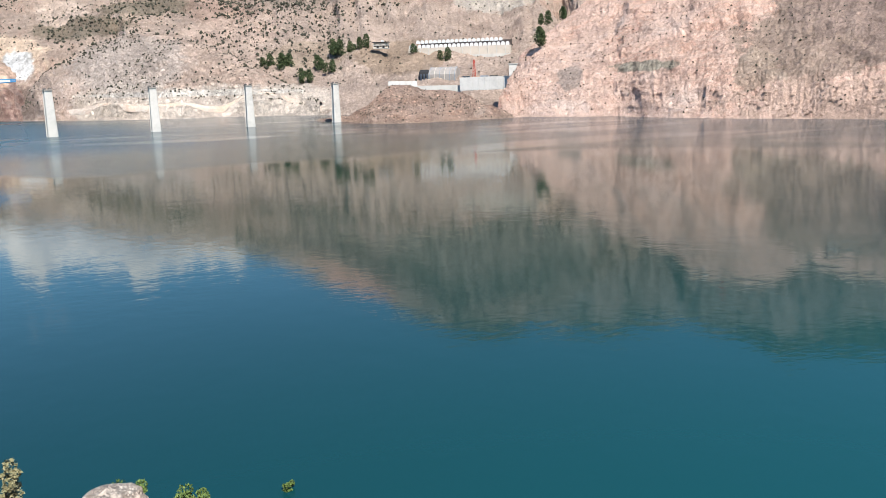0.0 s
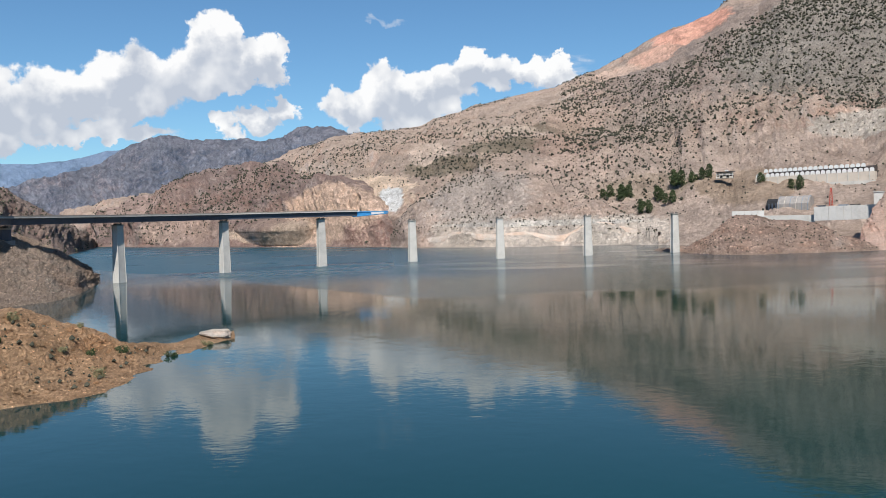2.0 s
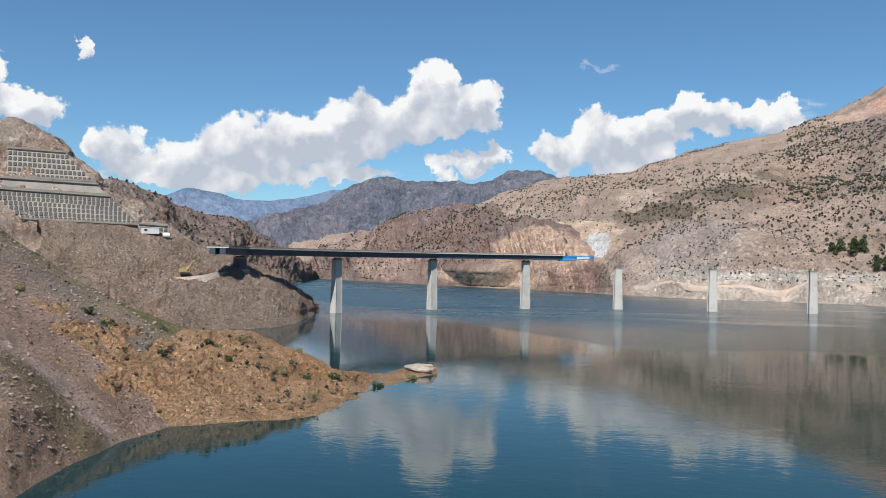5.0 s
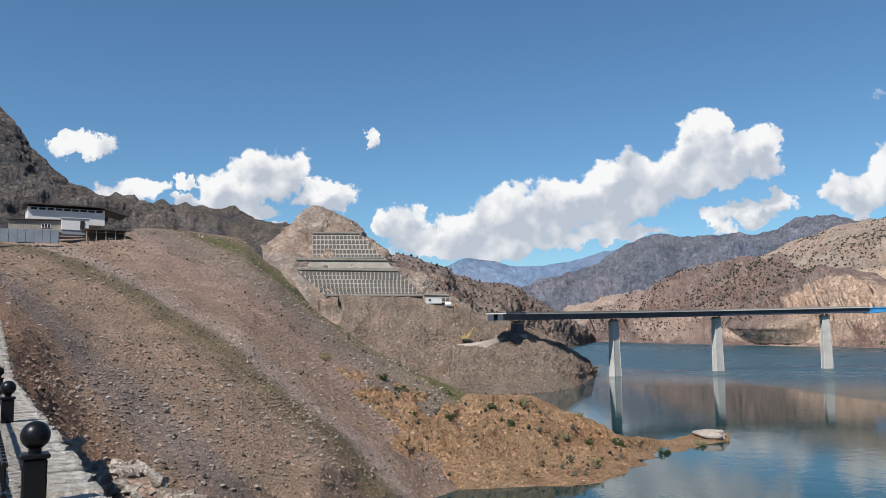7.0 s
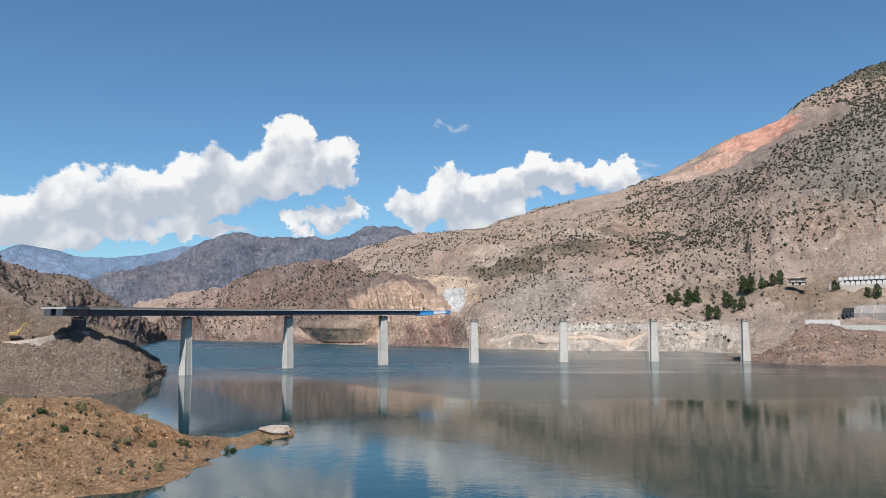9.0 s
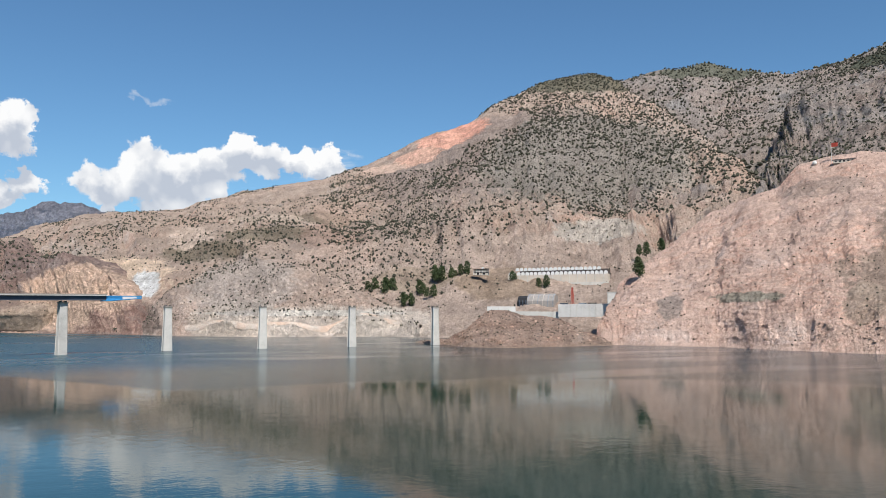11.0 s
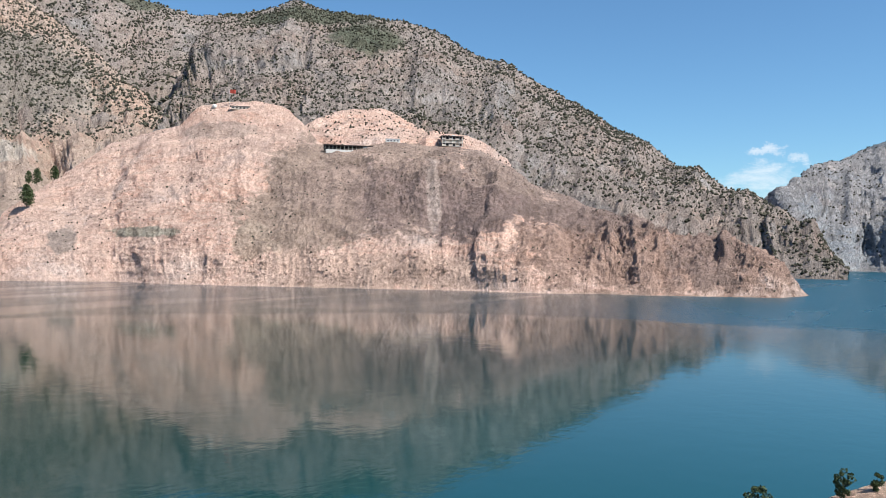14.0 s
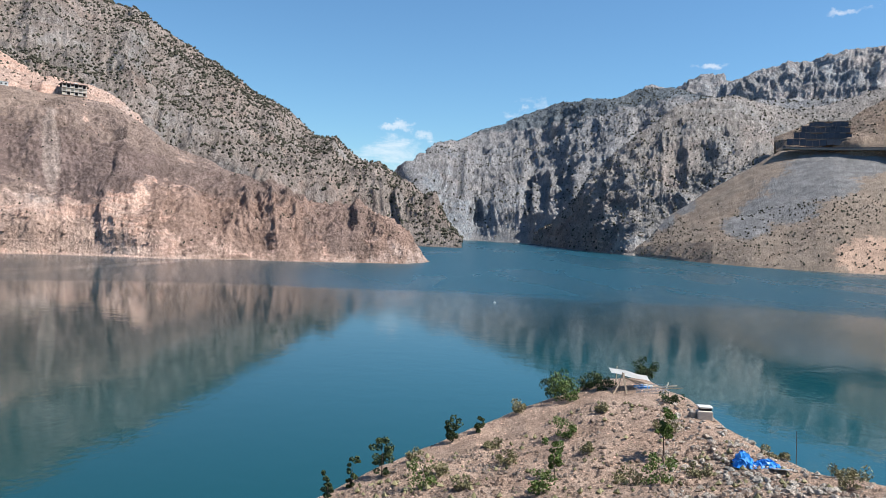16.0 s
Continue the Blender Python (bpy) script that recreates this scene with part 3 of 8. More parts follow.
main_rock = rock_material("main_mountain_rock", (0.25, 0.18, 0.145), (0.47, 0.355, 0.285), (0.66, 0.525, 0.435), (0.52, 0.40, 0.315), 12.0, shaded_cracks=0.35, strata=0.35, flow=0.4, patches=[
        ((330, 800, 60), (280, 420, 75), 22, (0.55, 0.425, 0.345), 0.6),
        ((640, 1350, 330), (330, 600, 150), 25, (0.32, 0.255, 0.22), 0.8),
        ((698, 1664, 436), (50, 451, 42), 23, (0.80, 0.41, 0.30), 1.00),
        ((637, 1664, 402), (60, 445, 42), 21, (0.82, 0.43, 0.315), 1.00),
        ((550, 1580, 355), (55, 412, 32), 19, (0.78, 0.48, 0.36), 0.95),
        ((491, 1627, 332), (50, 424, 22), 17, (0.70, 0.50, 0.39), 0.85),
        ((92, 1126, 100), (59, 282, 19), 5, (0.16, 0.14, 0.09), 0.65),
        ((171, 1118, 131), (59, 282, 19), 9, (0.16, 0.14, 0.09), 0.65),
        ((275, 1226, 175), (53, 314, 20), 13, (0.16, 0.14, 0.09), 0.60),
        ((74, 1209, 132), (34, 302, 25), 3, (0.66, 0.52, 0.42), 0.90),
        ((200, 1305, 176), (65, 330, 10), 9, (0.62, 0.50, 0.40), 0.80),
        ((258, 1087, 128), (47, 279, 38), 13, (0.40, 0.27, 0.21), 0.60),
        ((371, 1122, 163), (99, 295, 47), 18, (0.36, 0.29, 0.24), 0.60),
        ((304, 1246, 196), (54, 320, 37), 14, (0.56, 0.40, 0.31), 0.60),
        ((96, 776, 12), (55, 195, 23), 7, (0.68, 0.57, 0.47), 0.90),
        ((166, 749, 11), (59, 191, 20), 12, (0.68, 0.58, 0.49), 0.90),
        ((223, 723, 11), (47, 189, 18), 17, (0.66, 0.57, 0.48), 0.90),] + [
        ((146, 753, 22), (102, 191, 3), 11, (0.74, 0.68, 0.60), 0.90),
        ((-28, 1008, 67), (71, 252, 35), -2, (0.80, 0.60, 0.44), 1.00),
        ((14, 984, 56), (15, 246, 18), 1, (0.85, 0.82, 0.76), 1.00),
        ((-101, 1003, 18), (53, 251, 29), -6, (0.60, 0.46, 0.34), 0.75),
        ((102, 825, 53), (58, 207, 37), 7, (0.47, 0.41, 0.36), 0.60),
        ((348, 744, 54), (49, 205, 21), 25, (0.42, 0.31, 0.22), 0.85),
        ((282, 823, 58), (49, 217, 16), 19, (0.44, 0.34, 0.25), 0.70),
        ((535, 858, 125), (56, 252, 21), 32, (0.60, 0.54, 0.46), 0.80),
        ((241, 982, 89), (56, 252, 21), 14, (0.60, 0.45, 0.36), 0.80),
        ((-176, 1169, 70), (108, 295, 56), -9, (0.28, 0.19, 0.16), 0.70),
        ((-405, 1361, 31), (109, 354, 49), -17, (0.33, 0.23, 0.19), 0.60),
        ((-12, 917, 15), (38, 229, 24), -1, (0.24, 0.18, 0.15), 0.80),
        ((975, 1601, 567), (145, 468, 50), 31, (0.09, 0.10, 0.06), 0.75),
        ((734, 1200, 304), (198, 351, 207), 31, (0.30, 0.27, 0.23), 0.80),])
peak_rock = rock_material("peak_rock", (0.135, 0.11, 0.098), (0.285, 0.24, 0.21), (0.46, 0.40, 0.355), (0.35, 0.295, 0.255), 14.0, shaded_cracks=0.3, flow=0.65, patches=[
        ((1427, 1087, 547), (164, 448, 38), 53, (0.08, 0.10, 0.06), 0.80),
        ((1379, 898, 453), (69, 411, 74), 57, (0.08, 0.10, 0.06), 0.55),
        ((1363, 900, 447), (80, 408, 56), 57, (0.08, 0.10, 0.06), 0.60),] + [
        ((1742, 2058, 802), (208, 674, 64), 40, (0.08, 0.10, 0.06), 0.70),])
pink_rock = rock_material("pink_rock", (0.38, 0.255, 0.20), (0.645, 0.445, 0.355), (0.80, 0.61, 0.505), (0.64, 0.455, 0.365), 8.0, shaded_cracks=0.3, strata=0.6, flow=0.45, relief=0.8, tear=1.7, patches=[
        ((470, 345, 80), (42, 150, 34), 53, (0.36, 0.27, 0.215), 0.95),
        ((420, 320, 45), (50, 150, 26), 53, (0.38, 0.285, 0.225), 0.95),
        ((470, 275, 62), (85, 150, 36), 60, (0.34, 0.25, 0.205), 0.95),
        ((478, 228, 56), (56, 150, 30), 65, (0.235, 0.172, 0.152), 0.95),
        ((462, 285, 60), (22, 150, 26), 58, (0.26, 0.19, 0.165), 0.9),
        ((516, 119, 26), (92, 150, 40), 77, (0.37, 0.25, 0.197), 0.95),
        ((530, 150, 50), (60, 150, 18), 74, (0.25, 0.185, 0.16), 0.85),
        ((505, 85, 22), (22, 150, 22), 80, (0.27, 0.195, 0.165), 0.8),
        ((570, 330, 112), (85, 150, 30), 60, (0.37, 0.275, 0.22), 0.95),
        ((585, 235, 85), (75, 150, 30), 68, (0.32, 0.24, 0.20), 0.95),
        ((385, 262, 10), (85, 150, 12), 56, (0.54, 0.385, 0.305), 0.85),
        ((480, 455, 118), (30, 150, 10), 47, (0.44, 0.33, 0.27), 0.8),
        ((345, 389, 32), (20, 130, 4), 41, (0.34, 0.32, 0.25), 0.85),
        ((396, 345, 26), (14, 130, 14), 49, (0.40, 0.31, 0.24), 0.8),
        ((349, 466, 26), (9, 145, 10), 37, (0.36, 0.30, 0.26), 0.8),
        ((472, 256, 62), (5, 150, 30), 61, (0.44, 0.35, 0.30), 0.8)])
# haze blue is mixed into the gorge greys; upper patch: dark scrub, tinted alike
gorge_rock = rock_material("gorge_rock", (0.13, 0.135, 0.15), (0.335, 0.335, 0.345), (0.56, 0.555, 0.555), (0.36, 0.35, 0.345), 16.0, shaded_cracks=0.5, flow=0.45, patches=[
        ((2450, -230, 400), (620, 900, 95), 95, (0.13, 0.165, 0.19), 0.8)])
cliff_rock = rock_material("cliff_rock", (0.10, 0.098, 0.10), (0.31, 0.29, 0.28), (0.54, 0.505, 0.475), (0.40, 0.365, 0.33), 9.0, shaded_cracks=0.6, strata=0.2, flow=0.5, patches=[
        ((1055, -303, 120), (15, 250, 20), 106, (0.29, 0.28, 0.27), 1.0),
        ((981, -265, 87), (17, 250, 18), 105, (0.29, 0.28, 0.27), 1.0),
        ((900, -200, 42), (16, 250, 20), 103, (0.29, 0.28, 0.27), 0.9)])
spoil_grey = rock_material("grey_spoil", (0.16, 0.12, 0.095), (0.275, 0.215, 0.165), (0.40, 0.33, 0.265), (0.29, 0.23, 0.178), 4.0, shaded_cracks=0.15, flow=0.4, patches=[
        ((849, -405, 112), (48, 200, 14), 115, (0.225, 0.22, 0.215), 1.0),
        ((845, -369, 103), (56, 200, 20), 113, (0.225, 0.22, 0.215), 1.0),
        ((807, -326, 77), (46, 200, 19), 112, (0.225, 0.22, 0.215), 1.0),
        ((774, -285, 52), (36, 200, 17), 110, (0.225, 0.22, 0.215), 1.0),
        ((746, -247, 34), (24, 200, 12), 108, (0.225, 0.22, 0.215), 1.0),
        ((908, -228, 62), (17, 200, 17), 104, (0.225, 0.22, 0.215), 1.0),
        ((901, -205, 42), (16, 200, 15), 103, (0.225, 0.22, 0.215), 1.0),
        ((880, -183, 26), (13, 200, 12), 102, (0.225, 0.22, 0.215), 1.0),
        ((628, -307, 13), (28, 180, 16), 116, (0.52, 0.36, 0.265), 0.95)])
penin_dirt = rock_material("knoll_earth", (0.25, 0.165, 0.12), (0.47, 0.33, 0.245), (0.67, 0.52, 0.41), (0.51, 0.365, 0.275), 1.0, shaded_cracks=0.3, pebbles=3.0)

mound_rock = rock_material("red_rubble", (0.20, 0.13, 0.10), (0.37, 0.255, 0.195), (0.55, 0.41, 0.325), (0.41, 0.29, 0.225), 4.0, shaded_cracks=0.5, strata=0.3, flow=0.5, pebbles=0.4)

land("mountain_farthest", haze_far_rock, "hazy blue mountain range on the skyline", [
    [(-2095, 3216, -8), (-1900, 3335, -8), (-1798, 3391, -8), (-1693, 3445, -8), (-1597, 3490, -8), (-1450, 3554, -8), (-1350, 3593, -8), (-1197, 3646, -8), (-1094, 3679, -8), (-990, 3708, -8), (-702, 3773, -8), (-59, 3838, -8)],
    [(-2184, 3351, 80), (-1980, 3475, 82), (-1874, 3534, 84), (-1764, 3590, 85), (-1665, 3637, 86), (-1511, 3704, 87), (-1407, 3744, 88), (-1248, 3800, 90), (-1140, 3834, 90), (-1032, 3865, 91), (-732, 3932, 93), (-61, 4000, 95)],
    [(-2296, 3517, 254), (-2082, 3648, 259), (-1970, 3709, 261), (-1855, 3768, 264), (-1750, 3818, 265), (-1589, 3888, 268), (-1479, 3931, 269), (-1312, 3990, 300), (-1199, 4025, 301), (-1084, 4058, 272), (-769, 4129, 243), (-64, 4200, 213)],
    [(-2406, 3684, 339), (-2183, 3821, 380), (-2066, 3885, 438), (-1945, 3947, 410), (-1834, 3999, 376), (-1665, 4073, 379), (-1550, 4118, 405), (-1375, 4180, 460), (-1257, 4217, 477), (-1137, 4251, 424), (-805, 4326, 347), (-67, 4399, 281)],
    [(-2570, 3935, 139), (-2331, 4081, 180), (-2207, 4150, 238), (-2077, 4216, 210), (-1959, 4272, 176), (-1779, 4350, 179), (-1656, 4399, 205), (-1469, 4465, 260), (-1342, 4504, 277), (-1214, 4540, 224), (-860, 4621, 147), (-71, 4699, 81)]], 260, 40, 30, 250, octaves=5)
land("mountain_blue", haze_blue_rock, "hazy blue grey wooded mountains behind the valley", [
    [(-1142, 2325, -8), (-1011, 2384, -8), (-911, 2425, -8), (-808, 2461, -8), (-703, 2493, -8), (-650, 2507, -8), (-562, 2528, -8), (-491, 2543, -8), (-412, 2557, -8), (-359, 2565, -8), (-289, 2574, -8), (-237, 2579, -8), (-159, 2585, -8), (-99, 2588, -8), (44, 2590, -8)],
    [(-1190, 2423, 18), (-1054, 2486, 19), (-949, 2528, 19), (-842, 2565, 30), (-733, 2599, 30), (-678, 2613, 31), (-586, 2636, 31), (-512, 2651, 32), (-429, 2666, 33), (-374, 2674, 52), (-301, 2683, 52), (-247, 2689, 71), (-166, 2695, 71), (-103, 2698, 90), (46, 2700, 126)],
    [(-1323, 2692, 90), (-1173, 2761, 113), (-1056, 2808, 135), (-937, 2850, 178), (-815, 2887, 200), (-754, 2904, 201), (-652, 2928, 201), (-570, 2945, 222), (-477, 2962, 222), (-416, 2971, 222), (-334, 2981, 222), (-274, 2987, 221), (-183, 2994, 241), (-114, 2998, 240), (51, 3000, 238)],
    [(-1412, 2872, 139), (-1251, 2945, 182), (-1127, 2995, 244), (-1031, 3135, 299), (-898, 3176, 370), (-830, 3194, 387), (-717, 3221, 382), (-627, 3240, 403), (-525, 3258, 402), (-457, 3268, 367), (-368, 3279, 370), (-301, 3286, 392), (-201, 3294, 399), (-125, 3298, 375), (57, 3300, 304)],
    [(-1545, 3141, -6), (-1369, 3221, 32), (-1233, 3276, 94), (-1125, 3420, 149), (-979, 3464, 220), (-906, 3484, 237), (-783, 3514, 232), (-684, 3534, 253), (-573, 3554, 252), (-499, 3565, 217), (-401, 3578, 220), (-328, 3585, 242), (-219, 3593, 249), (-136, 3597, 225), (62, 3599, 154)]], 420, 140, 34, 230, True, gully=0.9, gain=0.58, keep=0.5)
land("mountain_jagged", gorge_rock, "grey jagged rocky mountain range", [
    [(2178, -352, 82), (2159, -453, 83), (2138, -545, 85), (2127, -585, 100), (2112, -638, 101), (2095, -691, 101), (2071, -759, 115), (2043, -832, 115), (2013, -901, 128), (1979, -976, 140), (1879, -1155, 133)],
    [(2270, -367, 266), (2251, -473, 267), (2229, -568, 269), (2218, -610, 284), (2202, -666, 285), (2184, -720, 285), (2159, -792, 299), (2130, -868, 299), (2099, -940, 312), (2063, -1017, 324), (1959, -1205, 317)],
    [(2567, -412, 369), (2545, -531, 388), (2521, -638, 388), (2508, -685, 405), (2490, -749, 405), (2471, -809, 421), (2443, -891, 436), (2410, -977, 434), (2375, -1058, 448), (2334, -1146, 460), (2218, -1357, 462)],
    [(2963, -473, 484), (2938, -608, 546), (2910, -731, 553), (2895, -785, 592), (2874, -859, 563), (2853, -929, 592), (2820, -1023, 609), (2783, -1121, 639), (2743, -1215, 654), (2696, -1316, 663), (2563, -1560, 686)],
    [(3358, -536, 284), (3330, -689, 346), (3297, -829, 353), (3281, -890, 392), (3258, -974, 363), (3233, -1053, 392), (3196, -1159, 409), (3154, -1270, 439), (3109, -1377, 454), (3055, -1491, 463), (2904, -1768, 486)]], 460, 180, 24, 110, True, keep=0.5, gully=0.9, gain=0.6)
land("mountain_saddle", peak_rock, "wooded mountain saddle between two peaks", [
    [(627, 1021, 32), (683, 984, 33), (717, 960, 34), (737, 945, 35), (766, 921, 35), (789, 901, 36), (814, 879, 36), (839, 856, 36), (874, 820, 37), (918, 770, 36)],
    [(654, 1065, 132), (712, 1027, 133), (748, 1002, 134), (769, 986, 135), (800, 961, 135), (823, 941, 136), (849, 917, 136), (875, 893, 136), (912, 855, 137), (958, 803, 136)],
    [(1147, 1877, 478), (1250, 1810, 483), (1313, 1765, 485), (1350, 1737, 486), (1405, 1693, 488), (1447, 1657, 473), (1425, 1542, 438), (1468, 1501, 438), (1530, 1438, 452), (1608, 1351, 465)],
    [(1458, 2391, 761), (1588, 2306, 820), (1669, 2249, 842), (1716, 2212, 832), (1786, 2156, 852), (1839, 2111, 831), (1831, 1984, 792), (1817, 1860, 736), (1821, 1713, 723), (1914, 1608, 735)],
    [(1640, 2689, 561), (1787, 2594, 620), (1877, 2530, 642), (1931, 2489, 632), (2009, 2426, 652), (2069, 2375, 631), (2068, 2242, 592), (2061, 2110, 536), (2076, 1953, 523), (2182, 1834, 535)]], 300, 140, 22, 220, True, gully=0.6)
land("mountain_valley", peak_rock, "dark wooded side valley between the mountains", [
    [(916, 1109, 80), (962, 1069, 81), (966, 1000, 80), (1035, 999, 82), (1076, 954, 82)],
    [(955, 1157, 200), (1003, 1115, 201), (1007, 1043, 196), (1079, 1042, 202), (1122, 996, 202)],
    [(1241, 1504, 365), (1304, 1450, 359), (1319, 1367, 344), (1403, 1355, 359), (1458, 1295, 365)],
    [(1431, 1737, 522), (1503, 1674, 515), (1562, 1620, 508), (1618, 1564, 515), (1682, 1494, 522)],
    [(1652, 2008, 693), (1736, 1935, 704), (1804, 1872, 704), (1869, 1808, 703), (1943, 1727, 692)],
    [(1779, 2162, 593), (1870, 2084, 604), (1943, 2017, 604), (2013, 1947, 603), (2093, 1860, 592)]], 160, 90, 14, 140, True, gully=0.5)
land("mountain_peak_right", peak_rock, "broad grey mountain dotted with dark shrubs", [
    [(716, 773, 54), (716, 747, 53), (729, 734, 53), (747, 716, 54), (757, 662, 53), (789, 624, 52), (774, 564, 47), (803, 523, 46), (834, 471, 38), (862, 419, 30), (884, 368, 16), (874, 391, 9), (900, 329, -4), (921, 264, -8), (937, 200, -8), (947, 148, -8), (905, 98, -8), (860, 62, -8), (861, 37, -8), (862, 14, -8)],
    [(747, 807, 142), (748, 779, 140), (761, 766, 140), (780, 747, 140), (790, 691, 137), (823, 651, 136), (808, 589, 127), (838, 546, 126), (871, 491, 118), (899, 437, 110), (923, 385, 96), (913, 409, 89), (939, 343, 76), (961, 276, 56), (978, 208, 36), (988, 154, 24), (944, 102, 8), (898, 65, 5), (899, 39, 5), (900, 15, 5)],
    [(781, 844, 160), (865, 902, 198), (986, 994, 259), (1046, 1004, 288), (1091, 955, 298), (1137, 900, 306), (1131, 825, 295), (1173, 764, 292), (1176, 663, 269), (1169, 568, 238), (1200, 499, 217), (1186, 533, 219), (1220, 448, 184), (1201, 346, 135), (1173, 251, 98), (1166, 183, 73), (1094, 119, 44), (997, 72, 25), (949, 41, 14), (905, 15, 6)],
    [(815, 881, 176), (969, 1011, 254), (1267, 1278, 430), (1442, 1386, 580), (1504, 1318, 594), (1528, 1211, 615), (1535, 1120, 585), (1550, 1010, 557), (1568, 883, 518), (1574, 764, 462), (1570, 652, 401), (1549, 700, 434), (1548, 571, 359), (1537, 445, 274), (1515, 326, 201), (1482, 234, 149), (1392, 153, 104), (1247, 91, 62), (1099, 48, 29), (915, 15, 7)],
    [(1053, 1137, 26), (1211, 1264, 104), (1514, 1527, 280), (1695, 1628, 430), (1767, 1549, 444), (1803, 1428, 465), (1817, 1327, 435), (1844, 1201, 407), (1873, 1055, 368), (1889, 917, 312), (1893, 786, 251), (1868, 844, 284), (1877, 692, 209), (1873, 543, 124), (1858, 399, 51), (1827, 288, -1), (1740, 191, -6), (1596, 116, -6), (1449, 63, -6), (1265, 21, -6)]], 660, 250, 14, 110, True, gully=1.0, gain=0.6, swell=0.5)
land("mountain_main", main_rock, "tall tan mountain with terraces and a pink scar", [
    [(-853, 2224, -5), (-642, 1956, -5), (-419, 1526, -5), (-264, 1270, -5), (-158, 1052, -5), (-94, 987, -5), (-59, 1004, -5), (-15, 913, -5), (38, 815, -5), (79, 773, -5), (114, 753, -5), (162, 733, -5), (208, 715, -5), (240, 667, -5), (263, 606, -8), (292, 582, -8), (314, 559, -8), (335, 535, -8), (353, 524, -8), (375, 508, -8), (420, 522, -8), (473, 540, -8), (511, 544, -8), (544, 539, -8)],
    [(-867, 2260, 0), (-652, 1987, 0), (-426, 1551, 0), (-268, 1292, 0), (-161, 1070, 0), (-96, 1004, 0), (-60, 1021, 0), (-16, 929, 0), (38, 830, 0), (80, 787, 0), (116, 766, 0), (165, 746, 0), (211, 728, 0), (245, 679, 0), (274, 633, -2), (305, 608, -2), (328, 584, -2), (350, 559, -2), (369, 547, -2), (392, 531, -2), (439, 545, 0), (494, 564, 5), (534, 568, 10), (568, 563, 20)],
    [(-878, 2287, 42), (-624, 1900, 30), (-437, 1591, 27), (-264, 1273, 25), (-158, 1048, 23), (-95, 996, 23), (-61, 1028, 27), (-16, 960, 29), (42, 899, 31), (87, 846, 30), (124, 821, 27), (177, 801, 22), (224, 768, 21), (265, 734, 22), (294, 679, 20), (331, 662, 23), (362, 645, 25), (393, 627, 25), (425, 630, 31), (463, 628, 37), (501, 623, 49), (560, 639, 69), (603, 641, 84), (639, 634, 92)],
    [(-889, 2315, 59), (-655, 1995, 57), (-463, 1688, 55), (-285, 1371, 49), (-179, 1187, 43), (-104, 1095, 49), (-64, 1078, 55), (-17, 1020, 61), (45, 979, 62), (95, 925, 60), (135, 890, 59), (200, 898, 59), (247, 845, 51), (293, 808, 47), (333, 771, 52), (385, 769, 60), (430, 768, 62), (466, 746, 63), (503, 746, 70), (563, 765, 87), (595, 741, 101), (645, 737, 111), (678, 722, 116), (696, 690, 112)],
    [(-896, 2334, 74), (-686, 2090, 82), (-503, 1832, 84), (-346, 1664, 88), (-238, 1582, 95), (-151, 1593, 117), (-83, 1398, 129), (-24, 1400, 129), (65, 1398, 149), (134, 1293, 139), (189, 1236, 134), (284, 1269, 155), (353, 1199, 148), (429, 1174, 153), (455, 1056, 149), (535, 1074, 166), (609, 1092, 191), (687, 1104, 200), (725, 1079, 192), (740, 1007, 178), (751, 936, 165), (757, 866, 159), (739, 787, 144), (745, 740, 126)],
    [(-914, 2381, 87), (-718, 2185, 106), (-556, 2025, 116), (-387, 1860, 119), (-298, 1978, 172), (-199, 2091, 223), (-125, 2096, 251), (-36, 2100, 262), (98, 2098, 272), (217, 2089, 319), (304, 1977, 331), (428, 1902, 344), (542, 1821, 387), (660, 1782, 449), (746, 1748, 484), (863, 1748, 555), (945, 1706, 592), (1041, 1684, 621), (1083, 1621, 582), (1063, 1452, 478), (1031, 1288, 383), (954, 1092, 283), (890, 948, 210), (852, 845, 162)],
    [(-1039, 2707, -6), (-827, 2518, -6), (-649, 2362, -6), (-458, 2203, -6), (-350, 2324, -6), (-232, 2439, 43), (-146, 2446, 71), (-42, 2450, 82), (115, 2447, 92), (253, 2437, 139), (357, 2323, 151), (505, 2244, 164), (641, 2157, 207), (781, 2110, 269), (883, 2069, 304), (1018, 2062, 375), (1114, 2012, 412), (1225, 1982, 441), (1278, 1912, 402), (1270, 1735, 298), (1250, 1562, 203), (1184, 1356, 103), (1129, 1203, 30), (1100, 1092, -6)]], 880, 340, 11, 75, True, swell=0.5, gully=1.0, gain=0.57, calm=110, weights=[0.3, 1, 1, 1.6, 1.8, 0.3])
